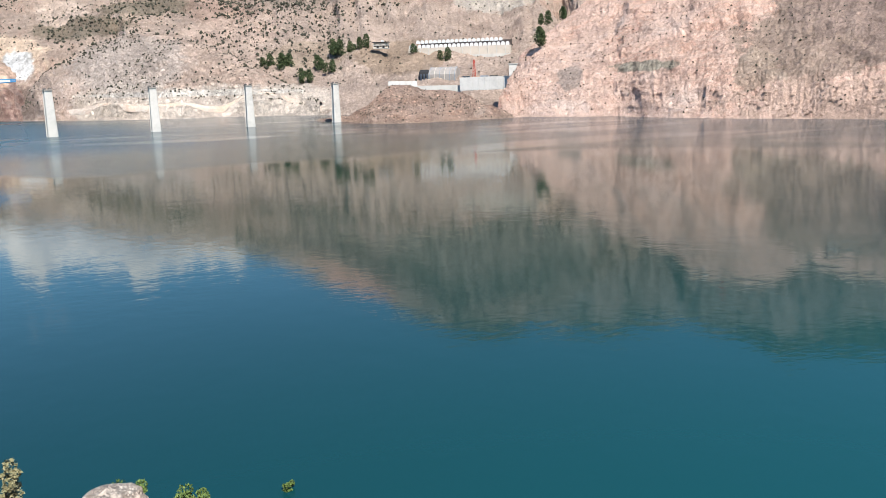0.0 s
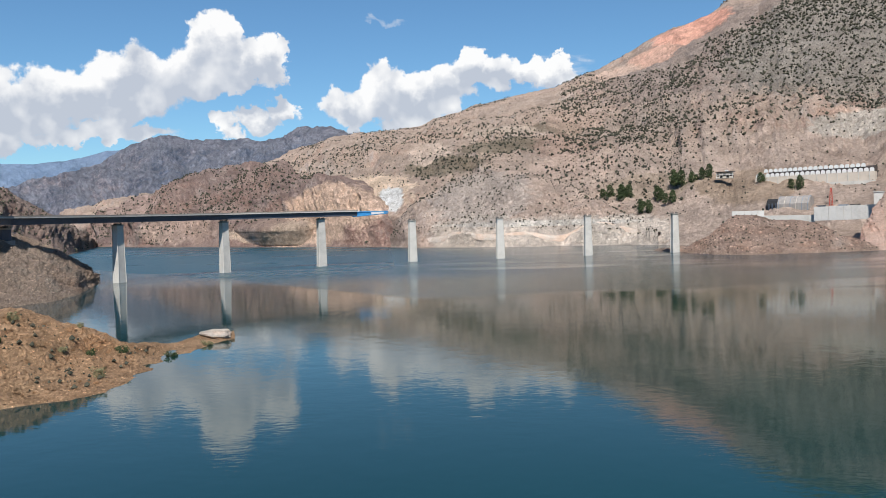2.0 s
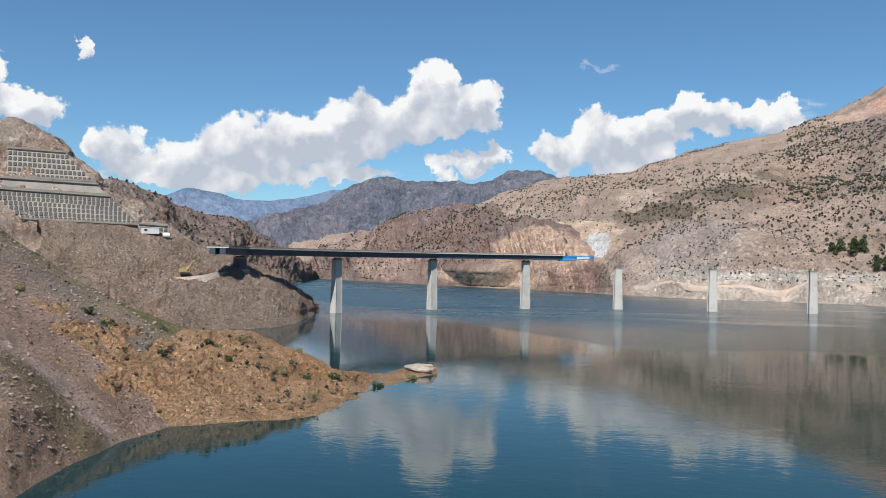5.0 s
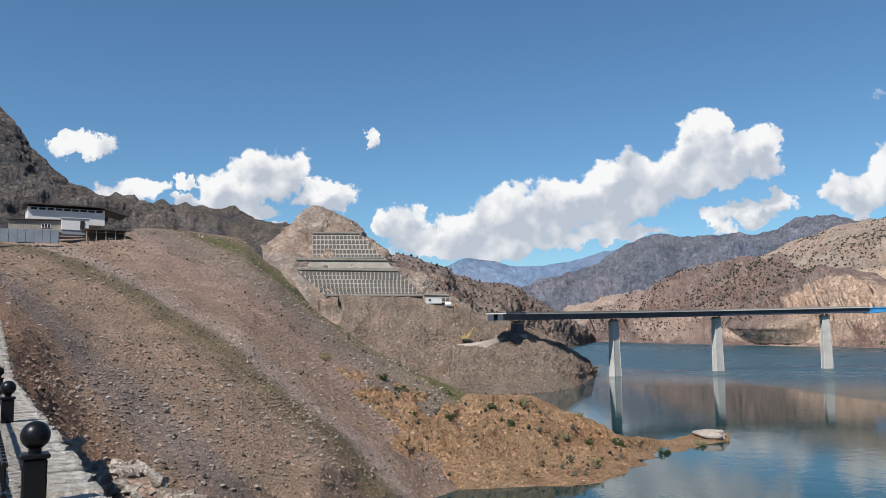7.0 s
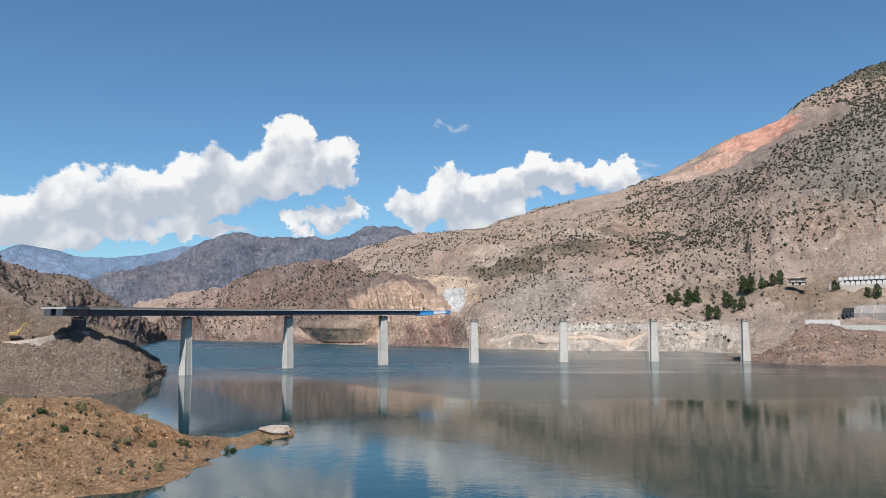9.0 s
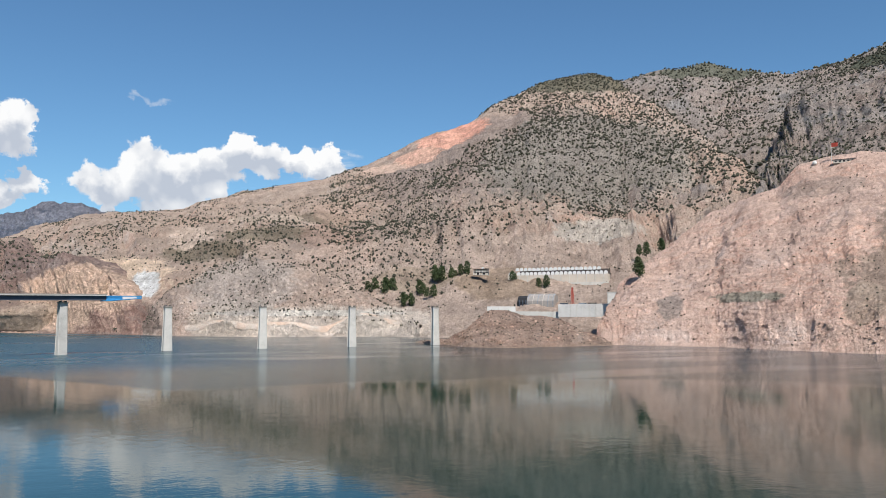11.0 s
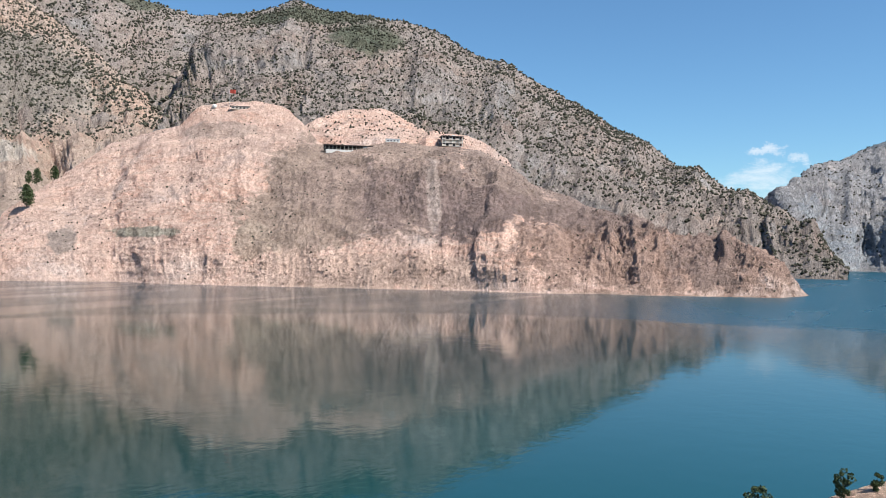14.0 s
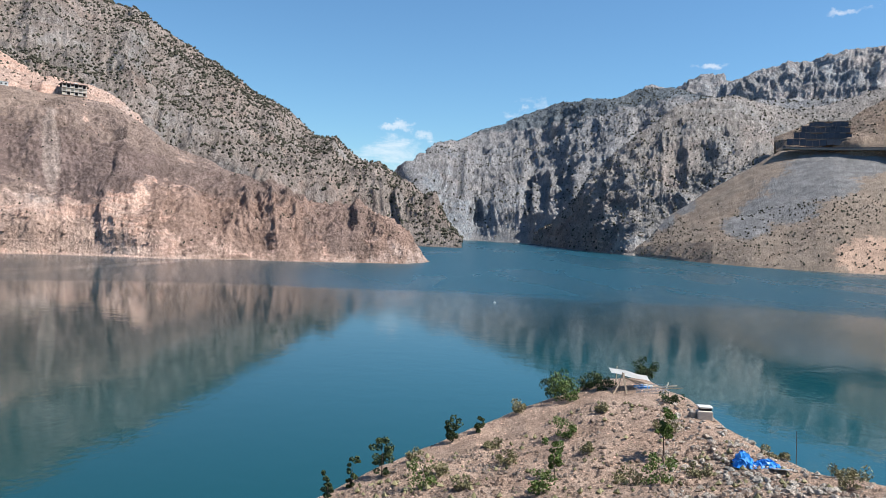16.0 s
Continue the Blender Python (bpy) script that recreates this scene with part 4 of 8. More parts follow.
land("hillside_red", red_rock, "reddish brown rocky hills across the water", [
    [(-522, 1478, -5), (-428, 1376, -5), (-323, 1235, -5), (-256, 1163, -5), (-188, 1079, -5), (-132, 1024, -5), (-85, 974, -5), (-42, 928, -5), (-9, 887, -5), (18, 838, -5)],
    [(-530, 1503, 0), (-435, 1399, 0), (-329, 1256, 0), (-260, 1183, 0), (-191, 1098, 0), (-134, 1041, 0), (-86, 990, 0), (-42, 944, 0), (-9, 903, 0), (18, 853, 0)],
    [(-541, 1533, 9), (-449, 1441, 21), (-343, 1306, 26), (-274, 1242, 28), (-201, 1153, 28), (-141, 1093, 25), (-90, 1030, 23), (-44, 973, 20), (-9, 921, 15), (19, 861, 6)],
    [(-552, 1563, 21), (-467, 1496, 48), (-363, 1381, 60), (-295, 1336, 68), (-219, 1251, 70), (-154, 1187, 67), (-96, 1099, 56), (-46, 1020, 46), (-9, 948, 31), (19, 870, 10)],
    [(-563, 1593, 35), (-489, 1566, 74), (-390, 1482, 94), (-319, 1442, 110), (-245, 1394, 129), (-172, 1322, 126), (-104, 1188, 96), (-49, 1086, 73), (-10, 975, 43), (19, 878, 14)],
    [(-613, 1734, -6), (-534, 1709, 24), (-429, 1627, 44), (-352, 1589, 60), (-271, 1542, 79), (-191, 1471, 76), (-117, 1338, 46), (-56, 1236, 23), (-11, 1125, -6), (22, 1028, -6)]], 420, 180, 13, 70, True, gully=1.0, gain=0.6, keep=0.5)
land("hillside_spur", main_rock, "grey tan rocky spur above the shore track", [
    [(9, 850, -5), (38, 815, -5), (69, 783, -5), (103, 753, -5), (136, 734, -5), (167, 733, -5), (198, 715, -5), (227, 698, -5), (236, 667, -5)],
    [(10, 865, 0), (38, 830, 0), (70, 797, 0), (105, 767, 0), (139, 747, 0), (170, 746, 0), (201, 728, 0), (231, 710, 0), (240, 679, 0)],
    [(10, 873, 9), (39, 846, 15), (72, 821, 20), (108, 790, 21), (143, 770, 21), (176, 769, 20), (206, 742, 17), (236, 725, 11), (243, 686, 5)],
    [(10, 891, 15), (40, 871, 34), (76, 861, 48), (115, 836, 53), (152, 814, 53), (185, 806, 47), (212, 764, 32), (241, 739, 19), (245, 693, 8)],
    [(10, 908, 21), (42, 913, 50), (82, 925, 73), (126, 912, 85), (165, 882, 78), (197, 858, 64), (223, 800, 41), (246, 753, 22), (248, 700, 10)],
    [(11, 968, 6), (45, 973, 35), (87, 984, 58), (134, 972, 70), (176, 941, 63), (210, 916, 49), (239, 858, 26), (265, 810, 7), (268, 756, -5)]], 400, 150, 3.2, 40, True, gully=0.5, gain=0.58)
land("hillside_left_ridge", crag_rock, "dark rocky ridge behind the cut hill", [
    [(-560, 367, 53), (-540, 396, 55), (-533, 406, 55), (-527, 414, 56), (-518, 425, 51), (-499, 447, 48), (-476, 471, 39), (-459, 488, 34), (-439, 506, 30), (-425, 518, 25), (-403, 535, 15)],
    [(-585, 384, 109), (-565, 414, 111), (-557, 424, 111), (-551, 432, 112), (-541, 444, 107), (-521, 467, 104), (-498, 492, 95), (-479, 510, 90), (-458, 529, 86), (-444, 541, 81), (-421, 559, 71)],
    [(-669, 438, 147), (-646, 472, 144), (-637, 484, 140), (-630, 494, 140), (-619, 507, 133), (-596, 534, 129), (-569, 562, 124), (-548, 583, 117), (-524, 605, 111), (-507, 619, 100), (-481, 639, 89)],
    [(-754, 492, 191), (-727, 531, 178), (-717, 544, 170), (-724, 567, 178), (-712, 583, 167), (-685, 614, 162), (-654, 647, 156), (-630, 670, 142), (-602, 695, 134), (-583, 712, 118), (-553, 735, 104)],
    [(-1005, 656, 111), (-969, 708, 98), (-956, 726, 90), (-960, 752, 98), (-944, 773, 87), (-909, 814, 82), (-868, 857, 76), (-836, 889, 62), (-799, 922, 54), (-773, 944, 38), (-733, 975, 24)]], 300, 70, 9, 70, True)
land("hillside_left_hills", hill_rock, "reddish brown rocky hills along the shore", [
    [(-372, 498, -8), (-356, 510, -8), (-348, 550, -8), (-339, 578, -8), (-343, 631, -8), (-338, 688, -8), (-338, 740, -8), (-331, 796, -8), (-326, 850, -8), (-376, 1036, -8), (-469, 1359, -8)],
    [(-389, 521, 31), (-372, 533, 31), (-364, 575, 27), (-355, 604, 25), (-358, 659, 21), (-353, 718, 15), (-353, 773, 11), (-346, 831, 5), (-340, 887, 0), (-393, 1081, 0), (-490, 1418, 2)],
    [(-449, 601, 62), (-430, 614, 63), (-418, 659, 65), (-406, 689, 61), (-406, 747, 53), (-397, 808, 49), (-395, 864, 44), (-384, 923, 31), (-387, 1008, 21), (-427, 1175, 15), (-506, 1465, 4)],
    [(-509, 680, 87), (-488, 696, 92), (-482, 760, 101), (-457, 775, 95), (-454, 834, 86), (-464, 942, 82), (-458, 1000, 78), (-442, 1062, 61), (-430, 1120, 42), (-444, 1222, 25), (-522, 1512, 6)],
    [(-659, 881, 27), (-631, 901, 32), (-616, 971, 41), (-584, 991, 35), (-574, 1054, 26), (-574, 1166, 22), (-562, 1227, 18), (-538, 1292, 1), (-520, 1354, -6), (-530, 1457, -6), (-604, 1749, -6)]], 340, 130, 8, 60, True, gully=0.6, gain=0.6)
land("hillside_crag", crag_rock, "steep dark grey rock crag", [
    [(-355, 141, 30), (-338, 178, 38), (-330, 192, 44), (-326, 199, 47), (-323, 204, 48), (-320, 208, 49), (-316, 215, 50), (-312, 221, 51), (-308, 226, 50), (-300, 237, 47), (-286, 253, 39)],
    [(-372, 148, 62), (-354, 186, 70), (-346, 201, 76), (-342, 208, 79), (-338, 214, 80), (-335, 218, 81), (-331, 225, 82), (-326, 231, 83), (-323, 237, 82), (-314, 248, 79), (-299, 265, 71)],
    [(-410, 161, 96), (-381, 199, 104), (-373, 215, 106), (-368, 223, 104), (-360, 226, 101), (-356, 231, 99), (-348, 236, 95), (-339, 240, 90), (-331, 242, 85), (-322, 254, 81), (-307, 272, 73)],
    [(-448, 173, 143), (-418, 216, 161), (-399, 228, 150), (-390, 235, 141), (-381, 239, 131), (-374, 242, 119), (-364, 247, 109), (-351, 248, 99), (-339, 248, 90), (-330, 260, 84), (-314, 278, 75)],
    [(-634, 246, 83), (-595, 308, 101), (-573, 328, 90), (-561, 338, 81), (-551, 345, 71), (-541, 351, 59), (-530, 359, 49), (-514, 364, 39), (-500, 367, 30), (-487, 384, 24), (-464, 411, 15)]], 260, 130, 5, 36, True, gain=0.6, gully=0.4)
land("hillside_cut", fort_rock, "cut rock hill stepped with concrete benches", [
    [(-238, 264, 5), (-232, 269, 7), (-229, 272, 8), (-224, 276, 8), (-222, 277, 9), (-217, 281, 9), (-212, 285, 9), (-206, 290, 9), (-199, 294, 9), (-197, 296, 8), (-189, 301, 8), (-183, 304, 7), (-179, 306, 5), (-172, 311, 2), (-161, 317, -6)],
    [(-249, 276, 35), (-243, 281, 36), (-240, 285, 38), (-235, 289, 38), (-233, 290, 38), (-228, 294, 39), (-222, 299, 39), (-215, 303, 39), (-208, 308, 38), (-206, 310, 38), (-198, 315, 38), (-192, 319, 37), (-188, 321, 34), (-180, 326, 32), (-169, 332, 24)],
    [(-263, 291, 47), (-255, 295, 49), (-250, 297, 51), (-245, 301, 52), (-243, 303, 52), (-238, 307, 52), (-231, 312, 52), (-225, 316, 52), (-217, 321, 52), (-215, 323, 51), (-205, 327, 47), (-198, 329, 46), (-192, 328, 39), (-184, 333, 35), (-172, 339, 27)],
    [(-269, 298, 56), (-262, 302, 57), (-258, 306, 58), (-254, 312, 59), (-251, 314, 59), (-246, 318, 59), (-239, 323, 59), (-233, 328, 58), (-225, 333, 58), (-223, 335, 54), (-211, 335, 48), (-203, 338, 47), (-197, 337, 40), (-189, 341, 36), (-177, 348, 28)],
    [(-275, 304, 61), (-270, 311, 65), (-268, 318, 70), (-269, 330, 82), (-266, 332, 84), (-261, 337, 82), (-254, 342, 78), (-244, 344, 70), (-233, 345, 63), (-228, 343, 56), (-218, 347, 49), (-211, 351, 48), (-202, 345, 41), (-194, 350, 36), (-181, 357, 28)],
    [(-281, 312, 63), (-278, 321, 68), (-277, 329, 73), (-275, 338, 85), (-273, 340, 87), (-267, 345, 84), (-260, 350, 80), (-252, 356, 73), (-239, 353, 64), (-236, 355, 59), (-223, 356, 50), (-216, 360, 48), (-212, 362, 41), (-203, 368, 37), (-190, 374, 30)],
    [(-322, 356, 23), (-318, 367, 28), (-316, 375, 33), (-313, 385, 45), (-310, 387, 47), (-304, 392, 44), (-295, 398, 40), (-287, 405, 33), (-272, 403, 24), (-269, 404, 19), (-255, 406, 10), (-247, 411, 8), (-242, 414, 1), (-232, 420, -3), (-217, 428, -6)]], 300, 140, 2.6, 16, True, gain=0.58)
land("mountain_hillock", pink_rock, "tan rocky hillock below the mountain", [
    [(597, 480, 65), (605, 454, 58), (620, 433, 55), (639, 405, 57), (651, 386, 59), (663, 363, 58), (680, 331, 54), (695, 299, 32)],
    [(623, 502, 129), (632, 474, 121), (647, 453, 118), (668, 423, 120), (679, 403, 122), (693, 379, 121), (711, 345, 117), (726, 312, 96)],
    [(662, 533, 141), (680, 510, 141), (697, 487, 140), (718, 455, 139), (731, 434, 138), (746, 408, 133), (764, 372, 127), (781, 336, 107)],
    [(693, 558, 149), (720, 540, 167), (746, 521, 180), (777, 492, 185), (783, 464, 170), (781, 427, 145), (800, 389, 135), (818, 351, 113)],
    [(771, 621, 99), (800, 600, 117), (828, 579, 130), (862, 545, 135), (869, 515, 120), (868, 475, 95), (890, 433, 85), (910, 391, 63)]], 200, 70, 5, 40, True)
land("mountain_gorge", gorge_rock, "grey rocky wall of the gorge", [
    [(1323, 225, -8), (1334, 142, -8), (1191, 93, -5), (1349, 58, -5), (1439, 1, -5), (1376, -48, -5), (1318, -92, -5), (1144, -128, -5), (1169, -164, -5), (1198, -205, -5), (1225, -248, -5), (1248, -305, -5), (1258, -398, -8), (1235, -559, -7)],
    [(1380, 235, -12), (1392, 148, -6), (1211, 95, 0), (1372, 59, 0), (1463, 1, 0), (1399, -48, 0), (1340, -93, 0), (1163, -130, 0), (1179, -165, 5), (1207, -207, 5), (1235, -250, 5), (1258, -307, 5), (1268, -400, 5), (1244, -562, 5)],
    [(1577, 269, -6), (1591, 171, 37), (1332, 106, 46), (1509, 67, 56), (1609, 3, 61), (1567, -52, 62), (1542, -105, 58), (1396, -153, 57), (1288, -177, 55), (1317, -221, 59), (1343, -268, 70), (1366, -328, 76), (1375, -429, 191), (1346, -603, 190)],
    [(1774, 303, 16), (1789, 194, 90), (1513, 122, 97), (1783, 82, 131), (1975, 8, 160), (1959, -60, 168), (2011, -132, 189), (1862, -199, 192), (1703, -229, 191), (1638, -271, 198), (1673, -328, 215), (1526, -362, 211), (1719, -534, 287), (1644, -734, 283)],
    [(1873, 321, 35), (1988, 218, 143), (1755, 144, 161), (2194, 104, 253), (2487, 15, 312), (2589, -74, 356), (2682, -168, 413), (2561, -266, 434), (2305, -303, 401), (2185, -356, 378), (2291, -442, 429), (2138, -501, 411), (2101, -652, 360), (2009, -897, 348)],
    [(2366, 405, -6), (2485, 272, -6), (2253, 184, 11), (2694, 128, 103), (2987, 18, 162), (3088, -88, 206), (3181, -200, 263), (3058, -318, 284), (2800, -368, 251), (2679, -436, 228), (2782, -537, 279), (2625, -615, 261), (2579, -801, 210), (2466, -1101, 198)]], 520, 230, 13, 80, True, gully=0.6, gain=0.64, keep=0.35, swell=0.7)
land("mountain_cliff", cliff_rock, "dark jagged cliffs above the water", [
    [(1318, -92, -5), (1065, -119, -5), (920, -141, -5), (832, -163, -5), (911, -221, -5), (927, -259, -5), (933, -297, -5), (946, -334, -5), (951, -368, -5), (952, -407, -5), (943, -472, -5)],
    [(1340, -93, 0), (1083, -121, 0), (936, -144, 0), (846, -165, 0), (917, -222, 5), (934, -261, 5), (940, -299, 5), (953, -336, 5), (958, -370, 5), (958, -410, 5), (950, -475, 5)],
    [(1347, -94, 2), (1115, -124, 15), (983, -150, 24), (908, -176, 22), (935, -226, 50), (952, -266, 70), (957, -305, 92), (969, -342, 112), (975, -377, 112), (975, -417, 112), (966, -483, 112)],
    [(1354, -94, 4), (1159, -128, 31), (1077, -162, 70), (1016, -195, 83), (1030, -246, 100), (1010, -280, 104), (1015, -319, 113), (1036, -360, 119), (1080, -413, 117), (1110, -470, 121), (1138, -564, 126)],
    [(1367, -95, 4), (1224, -135, 50), (1217, -181, 127), (1229, -232, 164), (1336, -314, 229), (1366, -372, 254), (1387, -430, 263), (1426, -491, 259), (1463, -554, 259), (1482, -621, 271), (1500, -736, 314)],
    [(1517, -106, -6), (1373, -151, -6), (1366, -203, 47), (1376, -260, 84), (1482, -349, 149), (1510, -412, 174), (1531, -474, 183), (1568, -540, 179), (1603, -607, 179), (1620, -679, 191), (1635, -802, 234)]], 480, 240, 7.5, 42, True, gully=0.5, gain=0.64, swell=0.7)
land("hillside_upper", bank_dirt, "brown hillside above the road bench", [
    [(910, -328, 49), (895, -341, 48), (878, -358, 48), (848, -380, 47), (833, -390, 47), (816, -403, 46), (723, -470, 43)],
    [(950, -343, 129), (934, -356, 128), (917, -374, 127), (885, -397, 125), (869, -408, 124), (852, -421, 122), (755, -490, 115)],
    [(969, -349, 140), (953, -363, 142), (945, -385, 145), (922, -413, 144), (915, -428, 150), (906, -447, 155), (840, -543, 172)],
    [(988, -356, 147), (982, -373, 155), (982, -399, 167), (968, -433, 168), (979, -456, 186), (978, -481, 199), (917, -590, 236)],
    [(1129, -406, 107), (1122, -426, 115), (1121, -456, 127), (1105, -494, 128), (1115, -520, 146), (1113, -547, 159), (1043, -671, 196)]], 160, 60, 4, 40)
land("hillside_spoil", spoil_grey, "grey spoil slope running down to the water", [
    [(874, -153, -5), (836, -166, -5), (748, -183, -5), (680, -199, -5), (637, -217, -5), (617, -236, -5), (591, -262, -5), (586, -295, -5), (582, -383, -5)],
    [(889, -155, 0), (851, -169, 0), (762, -186, 0), (693, -203, 0), (648, -221, 0), (629, -240, 0), (601, -267, 0), (597, -300, 0), (592, -390, 0)],
    [(893, -156, 1), (868, -172, 9), (800, -195, 15), (735, -214, 19), (701, -238, 20), (692, -263, 23), (662, -292, 27), (658, -329, 30), (653, -428, 37)],
    [(898, -157, 2), (894, -177, 14), (846, -205, 25), (818, -237, 38), (798, -269, 49), (800, -302, 64), (753, -330, 64), (748, -372, 68), (743, -485, 74)],
    [(907, -158, 3), (919, -182, 22), (915, -220, 46), (937, -269, 78), (942, -315, 106), (958, -358, 132), (905, -394, 127), (869, -430, 124), (863, -560, 128)],
    [(1005, -175, -2), (1017, -201, 17), (1012, -244, 53), (1033, -297, 88), (1037, -347, 104), (1052, -394, 127), (996, -434, 122), (958, -474, 119), (947, -615, 123)]], 360, 150, 1.0, 24, gully=0.3, swell=0.5)
land("mountain_pink", pink_rock, "pinkish layered rock hill rising from the water", [
    [(285, 461, -5), (296, 462, -5), (305, 458, -5), (314, 444, -5), (326, 428, -5), (345, 410, -5), (342, 374, -5), (344, 355, -5), (349, 345, -5), (351, 328, -5), (359, 309, -5), (363, 292, -5), (369, 282, -5), (371, 274, -5), (378, 257, -5), (386, 234, -5), (396, 211, -5), (402, 190, -5), (401, 170, -5), (402, 159, -5), (412, 140, -5), (421, 120, -5), (423, 102, -5), (435, 80, -5), (445, 60, -5), (450, 46, -5), (456, 39, -5), (488, 28, -5)],
    [(290, 470, 0), (302, 470, 0), (311, 466, 0), (320, 452, 0), (332, 436, 0), (351, 418, 0), (349, 381, 0), (351, 362, 0), (355, 352, 0), (357, 335, 0), (366, 315, 0), (370, 298, 0), (376, 288, 0), (378, 280, 0), (386, 262, 0), (393, 239, 0), (403, 215, 0), (410, 194, 0), (409, 173, 0), (410, 162, 0), (420, 142, 0), (430, 123, 0), (431, 104, 0), (444, 81, 0), (454, 61, 0), (459, 46, 0), (465, 39, 0), (497, 28, 0)],
    [(293, 475, 0), (311, 484, 7), (326, 490, 12), (338, 479, 19), (358, 471, 25), (379, 451, 30), (376, 412, 30), (379, 392, 33), (384, 380, 33), (386, 362, 33), (398, 343, 33), (404, 325, 33), (410, 314, 33), (412, 305, 33), (420, 286, 33), (433, 262, 34), (444, 236, 34), (443, 209, 30), (441, 187, 27), (443, 175, 21), (453, 154, 19), (456, 130, 17), (453, 109, 15), (461, 85, 11), (472, 64, 10), (473, 48, 8), (470, 40, 4), (500, 28, 0)],
    [(296, 479, 1), (323, 503, 12), (347, 523, 29), (361, 511, 38), (388, 511, 48), (421, 502, 63), (418, 457, 65), (428, 443, 70), (433, 430, 74), (436, 409, 77), (446, 385, 76), (452, 363, 75), (451, 345, 70), (454, 336, 68), (463, 314, 65), (480, 291, 65), (492, 262, 64), (492, 232, 59), (490, 208, 51), (492, 195, 41), (495, 169, 38), (498, 143, 31), (487, 118, 26), (488, 90, 20), (490, 66, 18), (487, 50, 17), (479, 41, 6), (502, 28, 0)],
    [(299, 484, 1), (331, 518, 18), (372, 560, 46), (395, 561, 62), (430, 568, 81), (484, 577, 115), (494, 542, 122), (508, 526, 129), (525, 522, 147), (535, 503, 153), (548, 473, 153), (555, 447, 147), (545, 417, 125), (529, 392, 110), (524, 356, 102), (551, 334, 108), (573, 305, 106), (583, 275, 103), (572, 242, 84), (573, 228, 73), (579, 198, 65), (567, 163, 51), (539, 131, 41), (532, 98, 30), (526, 71, 27), (505, 52, 24), (488, 42, 10), (503, 29, 0)],
    [(362, 586, -6), (396, 619, -6), (438, 660, -4), (464, 659, 12), (503, 664, 31), (561, 669, 65), (575, 630, 72), (591, 613, 79), (610, 606, 97), (623, 585, 103), (639, 552, 103), (649, 522, 97), (640, 490, 75), (626, 463, 60), (624, 424, 52), (653, 396, 58), (679, 361, 56), (691, 326, 53), (683, 289, 34), (685, 273, 23), (693, 237, 15), (682, 196, 1), (656, 159, -6), (650, 120, -6), (645, 88, -6), (624, 64, -6), (608, 52, -6), (623, 35, -6)]], 820, 280, 3.0, 30, True, gully=0.55, keep=0.3, gain=0.6, weights=[0.2, 1, 1, 1, 0.3],
     crags=[((505, 110, 22), (125, 110, 55), 8.5, 18), ((500, 250, 60), (90, 75, 42), 6.0, 20)])
land("hillside_mound", mound_rock, "reddish rubble mound at the water", [
    [(188, 544, -5), (198, 504, -5), (198, 467, -5), (205, 455, -5), (215, 450, -5), (224, 446, -5), (238, 448, -5), (255, 450, -5), (271, 452, -5), (293, 453, -5)],
    [(192, 554, 0), (202, 513, 0), (201, 476, 0), (209, 464, 0), (219, 459, 0), (228, 455, 0), (243, 457, 0), (260, 459, 0), (276, 461, 0), (298, 461, 0)],
    [(193, 557, 0), (204, 518, 2), (205, 485, 4), (215, 478, 7), (226, 473, 7), (235, 468, 6), (250, 471, 7), (265, 468, 6), (281, 470, 3), (300, 464, 1)],
    [(194, 560, 0), (206, 524, 3), (211, 500, 8), (223, 496, 16), (234, 491, 15), (244, 487, 13), (257, 485, 13), (273, 482, 12), (284, 475, 6), (301, 466, 2)],
    [(196, 565, 1), (208, 529, 3), (217, 514, 12), (234, 519, 24), (245, 514, 24), (253, 505, 20), (267, 503, 20), (280, 495, 17), (290, 484, 8), (303, 468, 2)],
    [(215, 622, -6), (230, 585, -6), (241, 569, -2), (258, 574, 10), (271, 568, 10), (280, 559, 6), (295, 556, 6), (310, 548, 3), (320, 536, -6), (335, 519, -6)]], 240, 80, 1.6, 12, True, gain=0.6, gully=0.4)
land("hillside_bank", bank_dirt, "dug brown earth bank with a bench track", [
    [(-129, 171, -8), (-124, 180, -8), (-122, 193, -8), (-115, 208, -8), (-127, 250, -5), (-116, 256, -5), (-108, 268, -5), (-109, 294, -5), (-127, 370, -5)],
    [(-135, 180, 5), (-131, 189, 5), (-128, 203, 2), (-121, 219, 0), (-130, 255, 0), (-118, 262, 0), (-110, 273, 0), (-111, 301, 0), (-129, 378, 0)],
    [(-174, 232, 10), (-167, 243, 10), (-152, 241, 3), (-140, 252, 2), (-137, 268, 2), (-125, 278, 3), (-115, 287, 3), (-115, 310, 2), (-132, 385, 1)],
    [(-192, 256, 18), (-182, 263, 17), (-168, 267, 14), (-154, 278, 10), (-143, 281, 10), (-132, 294, 10), (-121, 301, 6), (-118, 319, 4), (-133, 389, 2)],
    [(-204, 272, 29), (-193, 280, 27), (-176, 279, 22), (-160, 289, 18), (-151, 296, 18), (-139, 310, 16), (-126, 315, 9), (-122, 331, 6), (-136, 396, 2)],
    [(-212, 281, 38), (-201, 292, 38), (-189, 301, 38), (-174, 315, 34), (-166, 327, 30), (-153, 341, 24), (-142, 356, 17), (-133, 361, 10), (-137, 400, 2)],
    [(-248, 329, 13), (-235, 342, 13), (-221, 351, 13), (-203, 368, 9), (-193, 381, 5), (-178, 396, -1), (-165, 411, -6), (-154, 417, -6), (-156, 457, -6)]], 340, 160, 2.2, 18, True, gain=0.58, gully=0.5)
